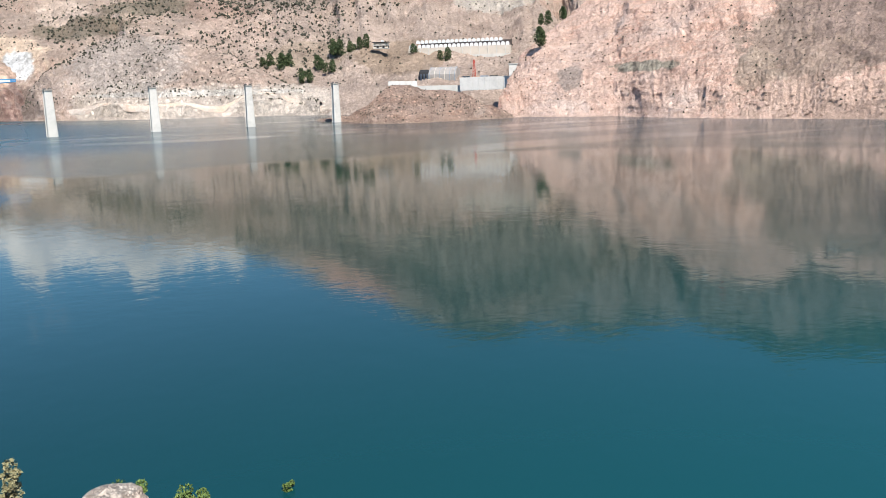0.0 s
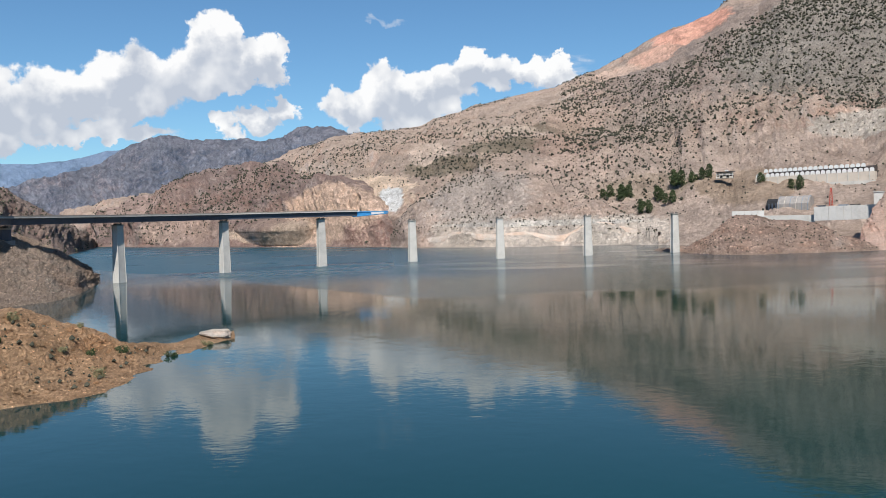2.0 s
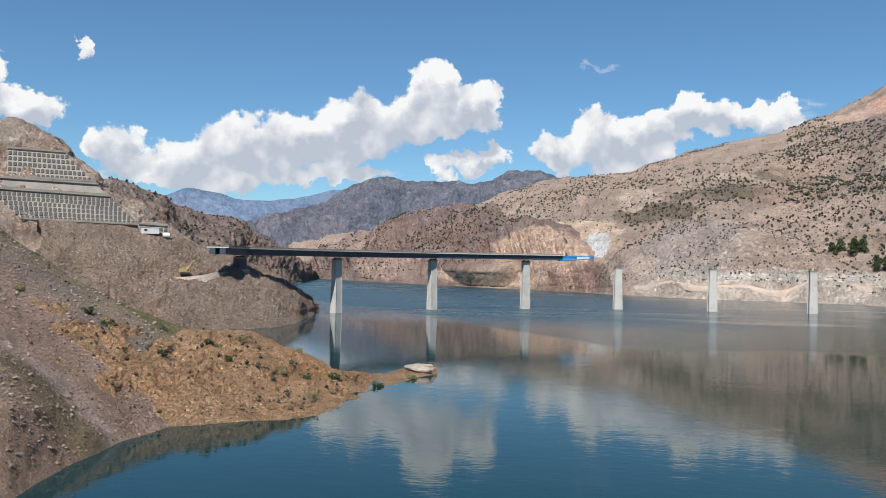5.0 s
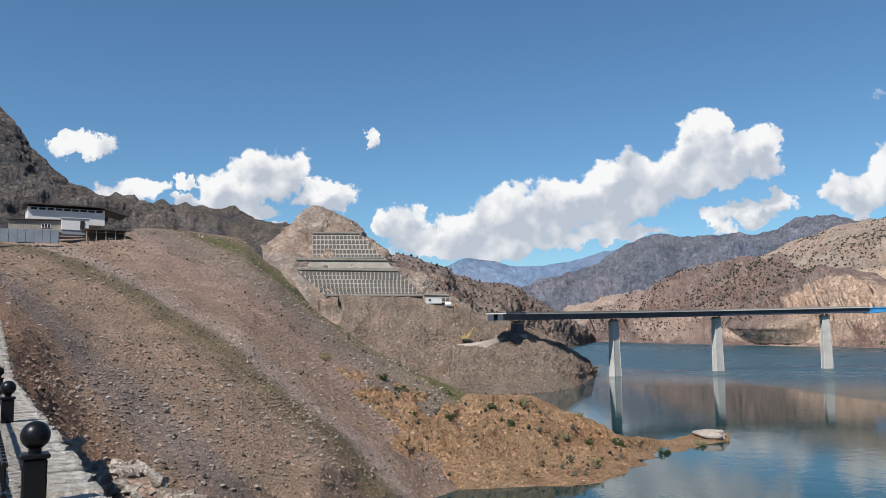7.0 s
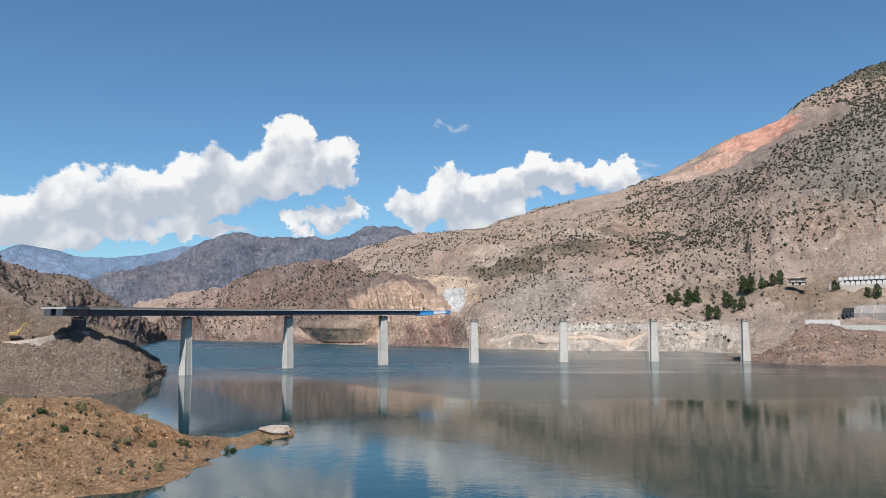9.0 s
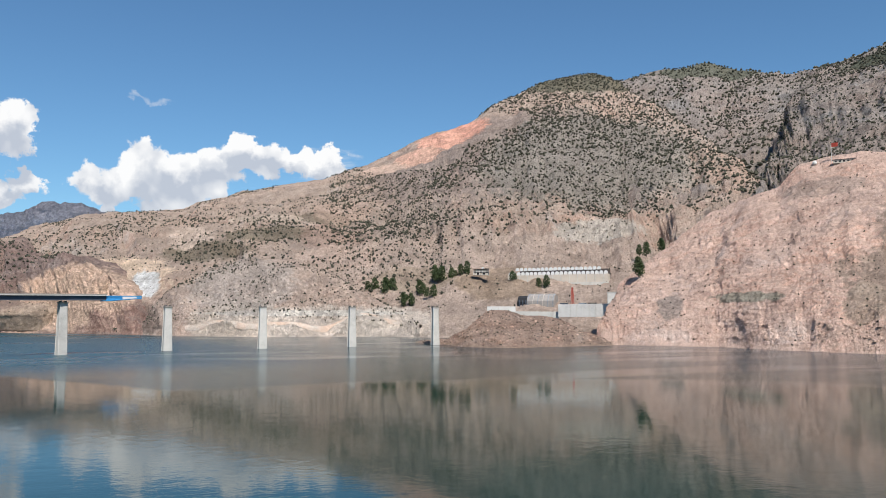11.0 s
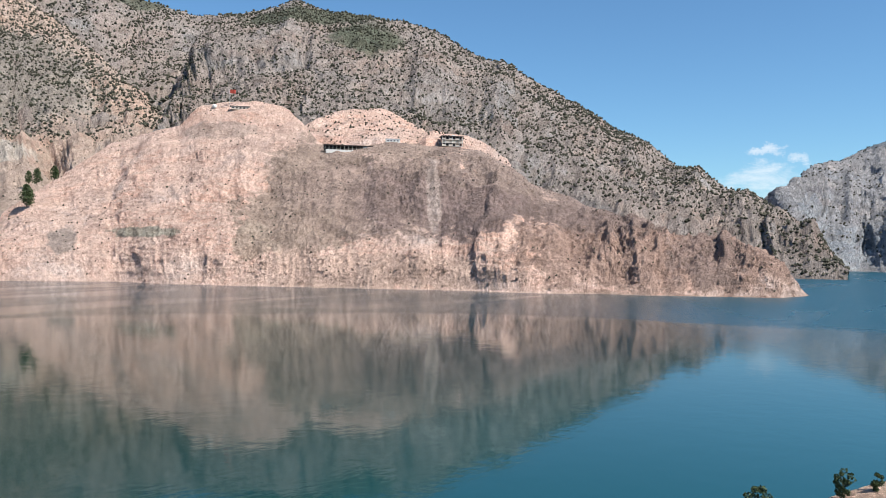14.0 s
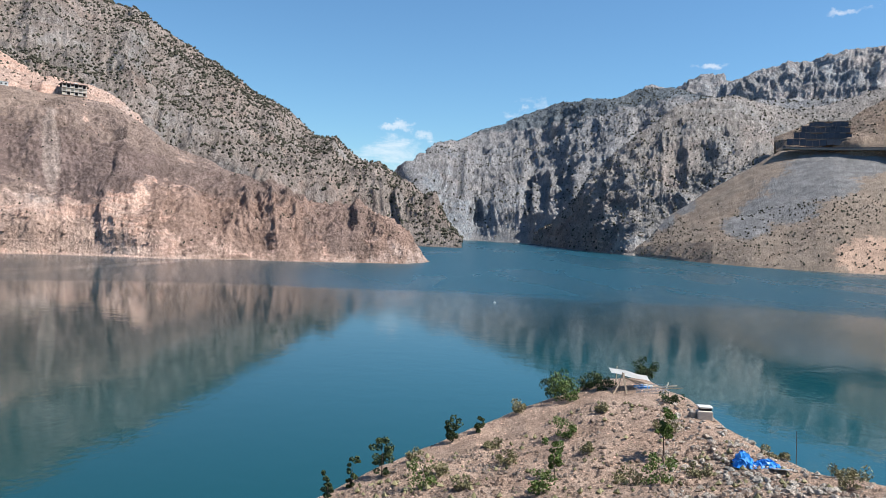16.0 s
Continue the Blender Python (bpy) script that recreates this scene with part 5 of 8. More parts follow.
land("hillside_orange", orange_dirt, "orange earth spur running into the water", [
    [(-53.4, 65.3, -8.0), (-54.6, 70.5, -8.0), (-52.8, 75.4, -8.0), (-52.8, 89.1, -8.0), (-48.3, 96.0, -8.0), (-43.4, 101.4, -8.0), (-39.3, 103.1, -8.0), (-36.5, 106.1, -8.0), (-34.6, 112.8, -8.0), (-34.1, 128.9, -8.0), (-32.0, 143.3, -8.0), (-28.8, 156.7, -8.0)],
    [(-57.0, 69.7, -3.0), (-58.1, 75.1, -3.0), (-56.2, 80.3, -2.0), (-56.1, 94.6, -2.0), (-51.3, 101.8, -1.0), (-46.1, 107.5, -0.5), (-41.7, 109.3, -0.5), (-38.7, 112.5, -0.5), (-36.7, 119.5, -0.5), (-36.0, 136.3, -0.5), (-33.8, 151.3, -0.5), (-30.4, 165.2, -1.0)],
    [(-74.7, 91.3, 5.3), (-73.4, 94.9, 5.7), (-70.0, 99.9, 6.1), (-64.3, 108.4, 3.7), (-57.1, 113.4, 3.0), (-51.2, 119.5, 2.3), (-46.7, 122.4, 1.3), (-43.2, 125.8, 0.6), (-41.1, 133.8, 0.3), (-39.6, 149.9, -0.1), (-36.2, 162.0, 0.0), (-30.9, 168.2, 0.6)],
    [(-82.3, 100.6, 9.7), (-81.4, 105.2, 10.2), (-78.0, 111.4, 9.8), (-70.8, 119.6, 7.4), (-63.3, 126.0, 6.0), (-56.2, 131.5, 5.2), (-50.8, 133.7, 3.5), (-46.4, 135.3, 2.1), (-43.1, 140.6, 1.0), (-40.8, 154.7, 0.2), (-36.8, 165.0, 0.4), (-31.3, 170.2, 0.6)],
    [(-91.8, 112.2, 15.2), (-91.8, 118.6, 16.7), (-86.0, 122.9, 13.9), (-76.4, 129.1, 10.6), (-69.5, 138.5, 9.6), (-62.8, 147.2, 9.0), (-55.0, 144.9, 6.6), (-48.8, 142.9, 4.8), (-44.4, 145.4, 2.6), (-41.5, 157.6, 0.8), (-37.2, 166.9, 0.9), (-31.6, 172.1, 0.7)],
    [(-100.7, 123.0, 5.2), (-100.4, 129.7, 6.7), (-94.0, 134.4, 3.9), (-83.5, 141.1, 0.6), (-75.8, 151.0, -0.4), (-68.2, 160.1, -1.0), (-59.9, 158.0, -3.4), (-53.4, 156.1, -5.2), (-48.5, 158.7, -6.0), (-45.1, 171.2, -6.0), (-40.2, 180.6, -6.0), (-34.1, 185.9, -6.0)]], 460, 170, 1.4, 8, True, gain=0.6, gully=0.4)
land("hillside_near", near_dirt, "brown stony spoil slope falling to the water", [
    [(-25, 10, 6), (-52, 32, 0), (-58, 44, -6), (-57, 49, -6), (-55, 53, -8), (-53, 56, -8), (-52, 59, -8), (-47, 59, -7), (-50, 70, -8), (-52, 85, -8), (-49, 93, -8), (-49, 107, -8)],
    [(-28, 11, 12), (-56, 35, 6), (-62, 47, 0), (-61, 52, 0), (-59, 57, -1), (-57, 60, -2), (-56, 63, -2), (-50, 63, -1), (-53, 75, -1), (-55, 90, -1), (-52, 99, -2), (-52, 114, -4)],
    [(-56, 22, 18), (-71, 44, 17), (-70, 53, 9), (-67, 57, 7), (-63, 61, 7), (-62, 65, 7), (-61, 69, 7), (-59, 74, 7), (-61, 86, 5), (-60, 97, 3), (-59, 110, 2), (-53, 117, 1)],
    [(-102, 41, 27), (-95, 59, 25), (-90, 67, 19), (-83, 71, 16), (-79, 76, 15), (-77, 81, 14), (-78, 87, 14), (-76, 95, 12), (-73, 103, 10), (-68, 111, 6), (-63, 118, 4), (-56, 124, 2)],
    [(-167, 66, 39), (-158, 96, 40), (-153, 113, 43), (-157, 132, 48), (-152, 145, 47), (-143, 151, 46), (-130, 146, 39), (-110, 138, 27), (-94, 132, 20), (-79, 130, 14), (-70, 132, 11), (-61, 135, 7)],
    [(-214, 85, 45), (-196, 120, 47), (-189, 140, 49), (-180, 151, 52), (-171, 163, 51), (-157, 165, 48), (-136, 152, 39), (-115, 144, 27), (-98, 139, 19), (-82, 135, 13), (-73, 138, 10), (-63, 140, 6)],
    [(-256, 101, 33), (-235, 143, 35), (-225, 167, 37), (-214, 180, 40), (-203, 194, 39), (-188, 198, 36), (-166, 186, 27), (-143, 179, 15), (-124, 175, 7), (-106, 173, 1), (-94, 178, -2), (-82, 181, -6)]], 520, 300, 0.35, 6)
land("hillside_knoll", penin_dirt, "stony tan knoll above the reservoir", [
    [(11.9, 3.6, 6.0), (12.1, 2.8, 6.0), (12.3, 1.9, 6.0), (12.3, 1.2, 6.0), (12.4, 0.2, 6.0), (12.4, -0.7, 6.0), (12.3, -1.6, 6.0), (12.2, -2.2, 6.0), (12.1, -2.7, 6.0), (12.0, -3.1, 6.0), (11.9, -3.6, 6.0), (11.7, -4.2, 6.0), (11.4, -4.9, 6.0), (11.0, -5.7, 6.0), (10.3, -7.0, 6.0)],
    [(14.4, 4.3, 12.0), (14.6, 3.3, 12.0), (14.8, 2.3, 12.0), (14.9, 1.5, 12.0), (15.0, 0.2, 12.0), (15.0, -0.9, 12.0), (14.9, -1.9, 12.0), (14.8, -2.6, 12.0), (14.6, -3.3, 12.0), (14.5, -3.8, 12.0), (14.4, -4.3, 12.0), (14.1, -5.1, 12.0), (13.8, -5.9, 12.0), (13.3, -6.9, 12.0), (12.4, -8.4, 12.0)],
    [(36.4, 11.0, 7.0), (37.0, 8.5, 7.0), (39.5, 6.2, 6.3), (39.8, 4.0, 6.3), (40.0, 0.5, 6.5), (39.9, -2.3, 6.6), (39.7, -5.1, 6.9), (39.4, -7.0, 7.1), (39.0, -8.8, 7.4), (38.7, -10.1, 7.5), (38.3, -11.6, 7.8), (37.6, -13.7, 8.2), (36.8, -15.7, 8.6), (35.5, -18.5, 9.3), (33.1, -22.4, 10.2)],
    [(44.0, 13.3, 4.3), (46.8, 10.7, 3.9), (49.4, 7.8, 4.2), (51.7, 5.2, 4.3), (54.0, 0.9, 4.5), (55.9, -3.0, 4.9), (57.6, -7.1, 5.8), (57.2, -9.8, 6.5), (56.6, -12.5, 6.8), (56.2, -14.3, 7.0), (53.7, -16.0, 7.0), (48.9, -17.6, 7.5), (47.9, -20.3, 7.3), (44.4, -23.0, 7.6), (41.4, -28.0, 8.6)],
    [(47.9, 14.4, 3.3), (52.6, 12.1, 2.6), (57.3, 9.1, 2.8), (62.7, 6.4, 3.0), (68.0, 1.3, 4.4), (71.9, -3.6, 5.7), (74.5, -8.9, 7.4), (75.9, -12.7, 8.8), (75.3, -16.3, 9.1), (72.7, -18.3, 8.3), (67.2, -19.8, 7.9), (60.2, -21.6, 6.5), (55.3, -23.3, 6.4), (50.6, -26.2, 6.9), (47.3, -31.9, 7.6)],
    [(61.3, 18.5, -5.7), (66.3, 15.2, -6.0), (71.1, 11.3, -6.0), (76.6, 7.9, -6.0), (82.0, 1.6, -4.6), (85.9, -4.3, -3.3), (88.4, -10.6, -1.6), (89.8, -15.0, -0.2), (88.9, -19.2, 0.1), (86.3, -21.7, -0.7), (80.6, -23.7, -1.1), (73.4, -26.3, -2.5), (68.2, -28.8, -2.6), (63.1, -32.6, -2.1), (58.9, -39.7, -1.4)]], 420, 200, 0.45, 5)
land("hillside_heap", penin_dirt, "heap of pale rubble beside the parapet", [
    [(-20.2, 14.5, 11.1), (-16.8, 12.6, 11.1), (-13.3, 10.9, 11.6), (-10.7, 9.5, 12.1), (-8.2, 8.0, 12.6), (-6.5, 6.9, 13.0)],
    [(-22.8, 16.3, 17.1), (-19.2, 14.4, 17.1), (-15.5, 12.6, 17.6), (-12.7, 11.3, 18.1), (-10.0, 9.7, 18.6), (-8.2, 8.7, 19.0)],
    [(-24.4, 17.4, 17.8), (-21.6, 16.2, 17.5), (-17.1, 13.9, 17.9), (-13.8, 12.3, 18.2), (-10.8, 10.4, 18.7), (-8.9, 9.5, 18.9)],
    [(-25.3, 18.0, 18.4), (-24.0, 17.9, 18.0), (-19.4, 15.8, 18.2), (-15.0, 13.3, 18.4), (-11.5, 11.1, 18.8), (-9.6, 10.2, 18.8)],
    [(-28.5, 20.3, 13.4), (-27.2, 20.3, 13.0), (-22.5, 18.3, 13.2), (-18.0, 15.9, 13.4), (-14.4, 13.9, 13.8), (-12.3, 13.1, 13.8)]], 120, 50, 0.25, 2.5)


# ---- shrubs on the far slopes ----
shrub_green = foliage("dry_shrubs", (0.028, 0.031, 0.021), (0.085, 0.08, 0.055))
rng = np.random.default_rng(7)


def shrubs(label, count, low, high, text, name="shrubs", mat=None, shape=tuft, bare=(), **where):
    """Scrub scattered over a land; bare: (centre, radius) of places where none grows."""
    spots = pick(label, count, rng, **where)
    for centre, radius in bare:
        spots = spots[np.linalg.norm((spots - np.array(centre)) / np.array(radius), axis=1) > 1]
    sizes = low + (high - low) * rng.random(len(spots)) ** 1.6
    scatter(name, mat or shrub_green, text, "shrubs", spots, sizes, 0.95, 0.15, seed=len(spots), shape=shape)


CUTS = [((14, 984, 56), (28, 260, 26)), ((-28, 1008, 67), (85, 260, 34)), ((-60, 1015, 30), (90, 220, 30))]
SCAR = [((698, 1664, 441), (80, 300, 70)), ((620, 1620, 405), (80, 300, 55)), ((532, 1561, 350), (75, 300, 50))]
MAIN_HILL = "tall tan mountain with terraces and a pink scar"
shrubs(MAIN_HILL, 11000, 0.7, 2.6, "dark oak and juniper shrubs dotted over the mountain", v0=0.5, v1=0.955, u0=0.5, clump=0.7, size=160, bare=SCAR)
shrubs(MAIN_HILL, 9000, 0.6, 2.2, "dark scrub in bands on the tan slopes", v0=0.24, v1=0.94, u0=0.03, u1=0.62, clump=3.2, size=90, bare=SCAR + CUTS)
shrubs(MAIN_HILL, 2200, 0.5, 1.4, "small dry scrub over the lower tan slopes", v0=0.2, v1=0.7, u0=0.2, u1=1.0, clump=0.6, size=60)
shrubs(MAIN_HILL, 4200, 1.2, 3.2, "dark trees thick along the mountain top", v0=0.72, v1=0.957, u0=0.6, clump=0.6, size=200, bare=SCAR)
shrubs("broad grey mountain dotted with dark shrubs", 15000, 0.8, 2.8, "dark shrubs dotted over the grey mountain", v0=0.1, v1=0.93, clump=0.8, size=200)
shrubs("broad grey mountain dotted with dark shrubs", 3000, 1.6, 3.6, "dark trees along the grey mountain's crest", v0=0.74, v1=0.94, u0=0.1, u1=0.7, clump=1.4, size=160)
shrubs("wooded mountain saddle between two peaks", 4200, 2.0, 5.0, "dark trees on the mountain saddle", v0=0.2, v1=0.9, clump=0.5, size=300)
shrubs("dark wooded side valley between the mountains", 3000, 1.6, 3.8, "dark trees in the side valley", v0=0.2, v1=0.9, clump=0.6, size=200)
shrubs("pinkish layered rock hill rising from the water", 900, 0.25, 0.8, "small dry shrubs on the pink rock", v0=0.08, v1=0.9, clump=1.2, size=50)
shrubs("grey rocky wall of the gorge", 4000, 1.0, 2.8, "dark shrubs on the gorge wall", v0=0.15, v1=0.93, clump=1.5, size=150)
shrubs("dark jagged cliffs above the water", 2200, 0.7, 2.0, "dark shrubs on the cliffs", v0=0.1, v1=0.92, clump=0.9, size=80)
shrubs("grey spoil slope running down to the water", 1500, 0.4, 1.2, "dry shrubs low on the spoil slope", v0=0.1, v1=0.8, clump=1.2, size=60, bare=[((830, -335, 85), (75, 85, 60))])
shrubs("brown hillside above the road bench", 500, 0.5, 1.4, "dry scrub on the brown hillside", v0=0.3, v1=0.9)
shrubs("tan rocky hillock below the mountain", 400, 0.6, 1.6, "dark shrubs on the hillock", v0=0.2, v1=0.9)
shrubs("reddish brown rocky hills along the shore", 900, 0.6, 1.9, "dark scrub on the brown hills", v0=0.1, v1=0.9, clump=0.9, size=80)
shrubs("reddish brown rocky hills across the water", 2600, 0.7, 2.2, "dark scrub on the red hills", v0=0.15, v1=0.93, clump=1.6, size=80, bare=CUTS)
shrubs("grey tan rocky spur above the shore track", 900, 0.5, 1.3, "scrub on the rocky spur", v0=0.3, v1=0.9, clump=1.2, size=50)
shrubs("reddish rubble mound at the water", 260, 0.25, 0.7, "low shrubs on the rubble mound", v0=0.2, v1=0.9)


# ---- materials of built things ----
concrete = plain("pale_concrete", (0.48, 0.46, 0.42), 0.85, grain=0.14, size=6.0, bump=0.05)
old_concrete = plain("stained_concrete", (0.28, 0.255, 0.22), 0.9, grain=0.2, size=4.0, bump=0.1)
white_concrete = plain("white_sprayed_concrete", (0.54, 0.52, 0.485), 0.85, grain=0.12, size=8.0)
steel_dark = plain("dark_blue_steel", (0.07, 0.085, 0.11), 0.5, 0.3, 0.15, 3.0)
blue_paint = plain("blue_painted_steel", (0.05, 0.28, 0.56), 0.45, 0.2, 0.15, 2.0)
white_paint = plain("white_paint", (0.62, 0.62, 0.60), 0.55, grain=0.05, size=3.0)
plate_dark = plain("dark_anchor_plate", (0.085, 0.078, 0.07), 0.8, grain=0.2, size=2.0)
roof_dark = plain("dark_roof_sheet", (0.075, 0.06, 0.055), 0.6, 0.2, 0.2, 2.0)
wall_grey = plain("grey_blue_panel", (0.20, 0.23, 0.26), 0.6, grain=0.15, size=1.5)
wall_beige = plain("beige_render", (0.50, 0.44, 0.37), 0.9, grain=0.1, size=6.0)
# near-black in place of the shade inside openings; also doors and panes
dark_hole = plain("dark_interior", (0.02, 0.02, 0.022), 0.9)
red_paint = plain("red_painted_steel", (0.52, 0.09, 0.06), 0.5, 0.2, 0.15, 2.0)
yellow_paint = plain("yellow_machine_paint", (0.40, 0.29, 0.12), 0.5, 0.1, 0.15, 1.0)
rubber = plain("black_rubber", (0.025, 0.025, 0.025), 0.9)
bare_wood = plain("weathered_wood", (0.42, 0.33, 0.24), 0.85, grain=0.2, size=0.4)
tarp_blue = plain("blue_tarpaulin", (0.03, 0.27, 0.72), 0.45, grain=0.2, size=0.6)
black_iron = plain("black_iron", (0.015, 0.015, 0.017), 0.35, 0.6, 0.1, 0.2, 0.002)
bark = plain("grey_brown_bark", (0.14, 0.105, 0.075), 0.95, grain=0.25, size=0.4, bump=0.05)
leaf_green = foliage("young_leaves", (0.045, 0.075, 0.020), (0.14, 0.20, 0.055))
leaf_dark = foliage("dark_leaves", (0.025, 0.042, 0.018), (0.075, 0.10, 0.040))
leaf_dry = foliage("dry_leaves", (0.12, 0.115, 0.055), (0.30, 0.27, 0.15))
stone_grey = rock_material("loose_stones", (0.24, 0.20, 0.17), (0.40, 0.34, 0.29), (0.58, 0.51, 0.44), (0.44, 0.38, 0.32), 0.6, shaded_cracks=0.2)
stone_pale = rock_material("pale_boulders", (0.38, 0.32, 0.26), (0.58, 0.50, 0.42), (0.74, 0.67, 0.58), (0.60, 0.52, 0.44), 0.7, shaded_cracks=0.5)


def ground_z(label, x, y):
    g = LANDS[label]
    d = (g[:, :, 0] - x) ** 2 + (g[:, :, 1] - y) ** 2
    return float(g.reshape(-1, 3)[np.argmin(d), 2])


# ---- bridge ----
PIERS = [(-142, 314), (-119, 374), (-83.6, 435.6), (-35.1, 473.3), (19.2, 501.9), (75.6, 508.6), (134.5, 515.5), (195.5, 522.6)]
DECK_TOP = [29.4, 30.2, 31.2, 31.9]


def pier(parent, base, top, turn, wide=6.0, name="pier"):
    """A tapering concrete pier with a wider head and formwork joints."""
    bm = bmesh.new()
    h = top + 14
    taper = 4.2 / wide
    secs = [(0, 1.0)] + [(k / 9, 1 + (taper - 1) * min(1, k / 9 * 1.05)) for k in range(1, 9)] + [(1, taper)]
    loops = []
    for f, s in secs:
        for inset in ((0, 1) if 0 < f < 1 else (0,)):
            ring = []
            for cx, cy in ((-1, -1), (1, -1), (1, 1), (-1, 1)):
                for b in ((0.86, 1), (1, 0.86)) if cx * cy > 0 else ((1, 0.86), (0.86, 1)):
                    ring.append(bm.verts.new((cx * b[0] * wide / 2 * s, cy * b[1] * wide * 0.36 * s, -14 + f * h + 0.05 * inset)))
            loops.append(ring)
    for a, b in zip(loops, loops[1:]):
        for i in range(8):
            bm.faces.new((a[i], a[(i + 1) % 8], b[(i + 1) % 8], b[i]))
    bm.faces.new(loops[-1])
    bmesh.ops.transform(bm, matrix=Matrix.Translation((*base, 0)) @ Matrix.Rotation(turn, 4, "Z"), verts=bm.verts)
    shaft = part("shaft", bm, concrete, parent)
    return shaft


def pier_head(parent, base, z, turn):
    bm = bmesh.new()
    box(bm, (*base, z + 0.35), (4.6, 3.6, 0.7), turn, 0.08)
    head = part("head", bm, old_concrete, parent, "darker concrete pier head")
    for s in (-1.3, 1.3):
        bm = bmesh.new()
        box(bm, (base[0] + s * math.cos(turn), base[1] + s * math.sin(turn), z + 1.0), (1.1, 1.6, 0.6), turn, 0.05)
        part("bearing", bm, plate_dark, head)


def heading(i):
    a, b = Vector(PIERS[max(0, i - 1)]), Vector(PIERS[min(len(PIERS) - 1, i + 1)])
    return math.atan2((b - a).y, (b - a).x)


bridge = empty("bridge", "unfinished road bridge with dark girders on pale concrete piers", "bridge", Matrix.Translation((-142, 314, 0)))


def keep_place(parent):
    for child in parent.children:
        child.matrix_parent_inverse = parent.matrix_basis.inverted()


nose_from = Vector(PIERS[3]).lerp(Vector(PIERS[4]), 0.36)
nose_to = Vector(PIERS[3]).lerp(Vector(PIERS[4]), 0.70)
STATIONS = [(Vector((-141, 291)), 29.2)] + [(Vector(p), z) for p, z in zip(PIERS[:4], DECK_TOP)] + [(nose_from, 32.1)]


def span_box(name, a, b, za, zb, wide, deep, drop, mat, off=0.0, label=""):
    """A straight beam between two stations; drop: how far its top lies under the deck's top."""
    bm = bmesh.new()
    d = (b - a).normalized()
    n = Vector((-d.y, d.x))
    rings = []
    for p, z in ((a, za), (b, zb)):
        rings.append([bm.verts.new((*(p + n * (off + s * wide / 2)), z - drop - (deep if low else 0))) for s, low in ((-1, True), (1, True), (1, False), (-1, False))])
    for i in range(4):
        bm.faces.new((rings[0][i], rings[0][(i + 1) % 4], rings[1][(i + 1) % 4], rings[1][i]))
    bm.faces.new(rings[0][::-1])
    bm.faces.new(rings[1])
    bmesh.ops.recalc_face_normals(bm, faces=bm.faces)
    return part(name, bm, mat, bridge, label)


for (a, za), (b, zb) in zip(STATIONS, STATIONS[1:]):
    span_box("deck_slab", a, b, za, zb, 9.0, 0.45, 0.0, concrete)
    for off in (-2.1, 2.1):
        span_box("girder", a, b, za, zb, 2.4, 2.5, 0.45, steel_dark, off, "dark blue grey steel girder")
    for off in (-4.35, 4.35):
        span_box("parapet", a, b, za + 0.55, zb + 0.55, 0.25, 0.55, 0.0, old_concrete, off)
for i in range(4):
    pier(bridge, PIERS[i], (17.5 if i == 0 else DECK_TOP[i] - 4.6), heading(i), 4.2 if i == 0 else 6.0)
    pier_head(bridge, PIERS[i], DECK_TOP[i] - 4.6, heading(i))
bm = bmesh.new()
box(bm, (-142, 314, 21.4), (4.4, 3.4, 8.0), heading(0), 0.1)
part("column", bm, steel_dark, bridge, "dark column above the short pier")
# launching nose: trussed box of blue steel with a white sheet on it
d = (nose_to - nose_from).normalized()
n_ = Vector((-d.y, d.x))
nose = part("launching_nose", bmesh.new(), blue_paint, bridge, "blue steel launching nose")
bm = bmesh.new()
for off in (-3.2, 3.2):
    for z0, z1 in ((31.4, 31.6), (28.9, 30.6)):
        rod(bm, (*(nose_from + n_ * off), z0), (*(nose_to + n_ * off), z1), 0.35, sides=6)
    for k in range(6):
        p, q = nose_from.lerp(nose_to, k / 6), nose_from.lerp(nose_to, (k + 1) / 6)
        rod(bm, (*(p + n_ * off), 28.9 + 1.7 * k / 6), (*(q + n_ * off), 31.5), 0.18, sides=5)
        rod(bm, (*(q + n_ * off), 28.9 + 1.7 * (k + 1) / 6), (*(q + n_ * off), 31.5), 0.18, sides=5)
    plate = [(*(nose_from + n_ * off), 28.9), (*(nose_from.lerp(nose_to, 0.9) + n_ * off), 30.4),
             (*(nose_from.lerp(nose_to, 0.9) + n_ * off), 31.5), (*(nose_from + n_ * off), 31.4)]
    prism(bm, plate, (*(n_ * 0.15), 0))
bm.to_mesh(nose.data)
bm.free()
bm = bmesh.new()
p, q = nose_from.lerp(nose_to, 0.45), nose_from.lerp(nose_to, 0.85)
prism(bm, [(*(p - n_ * 3.45), 29.8), (*(q - n_ * 3.45), 30.5), (*(q - n_ * 3.45), 31.4), (*(p - n_ * 3.45), 31.3)], (*(n_ * -0.1), 0))
part("side_sheet", bm, white_paint, nose, "white sheet on the blue nose")
keep_place(bridge)
for i in range(4, 8):
    lone = empty("bridge_pier", "free-standing pale concrete bridge pier in the water", "bridge pier", Matrix.Translation((*PIERS[i], 0)), "free bridge piers")
    pier(lone, PIERS[i], 25.4, heading(i))
    pier_head(lone, PIERS[i], 25.4, heading(i))
    for s in (-1.9, 1.9):
        for s2 in (-1.4, 1.4):
            bm = bmesh.new()
            t_ = heading(i)
            x, y = PIERS[i][0] + s * math.cos(t_) - s2 * math.sin(t_), PIERS[i][1] + s * math.sin(t_) + s2 * math.cos(t_)
            rod(bm, (x, y, 26.0), (x, y, 27.5), 0.06, sides=5)
            part("rail_post", bm, steel_dark, lone)
    keep_place(lone)

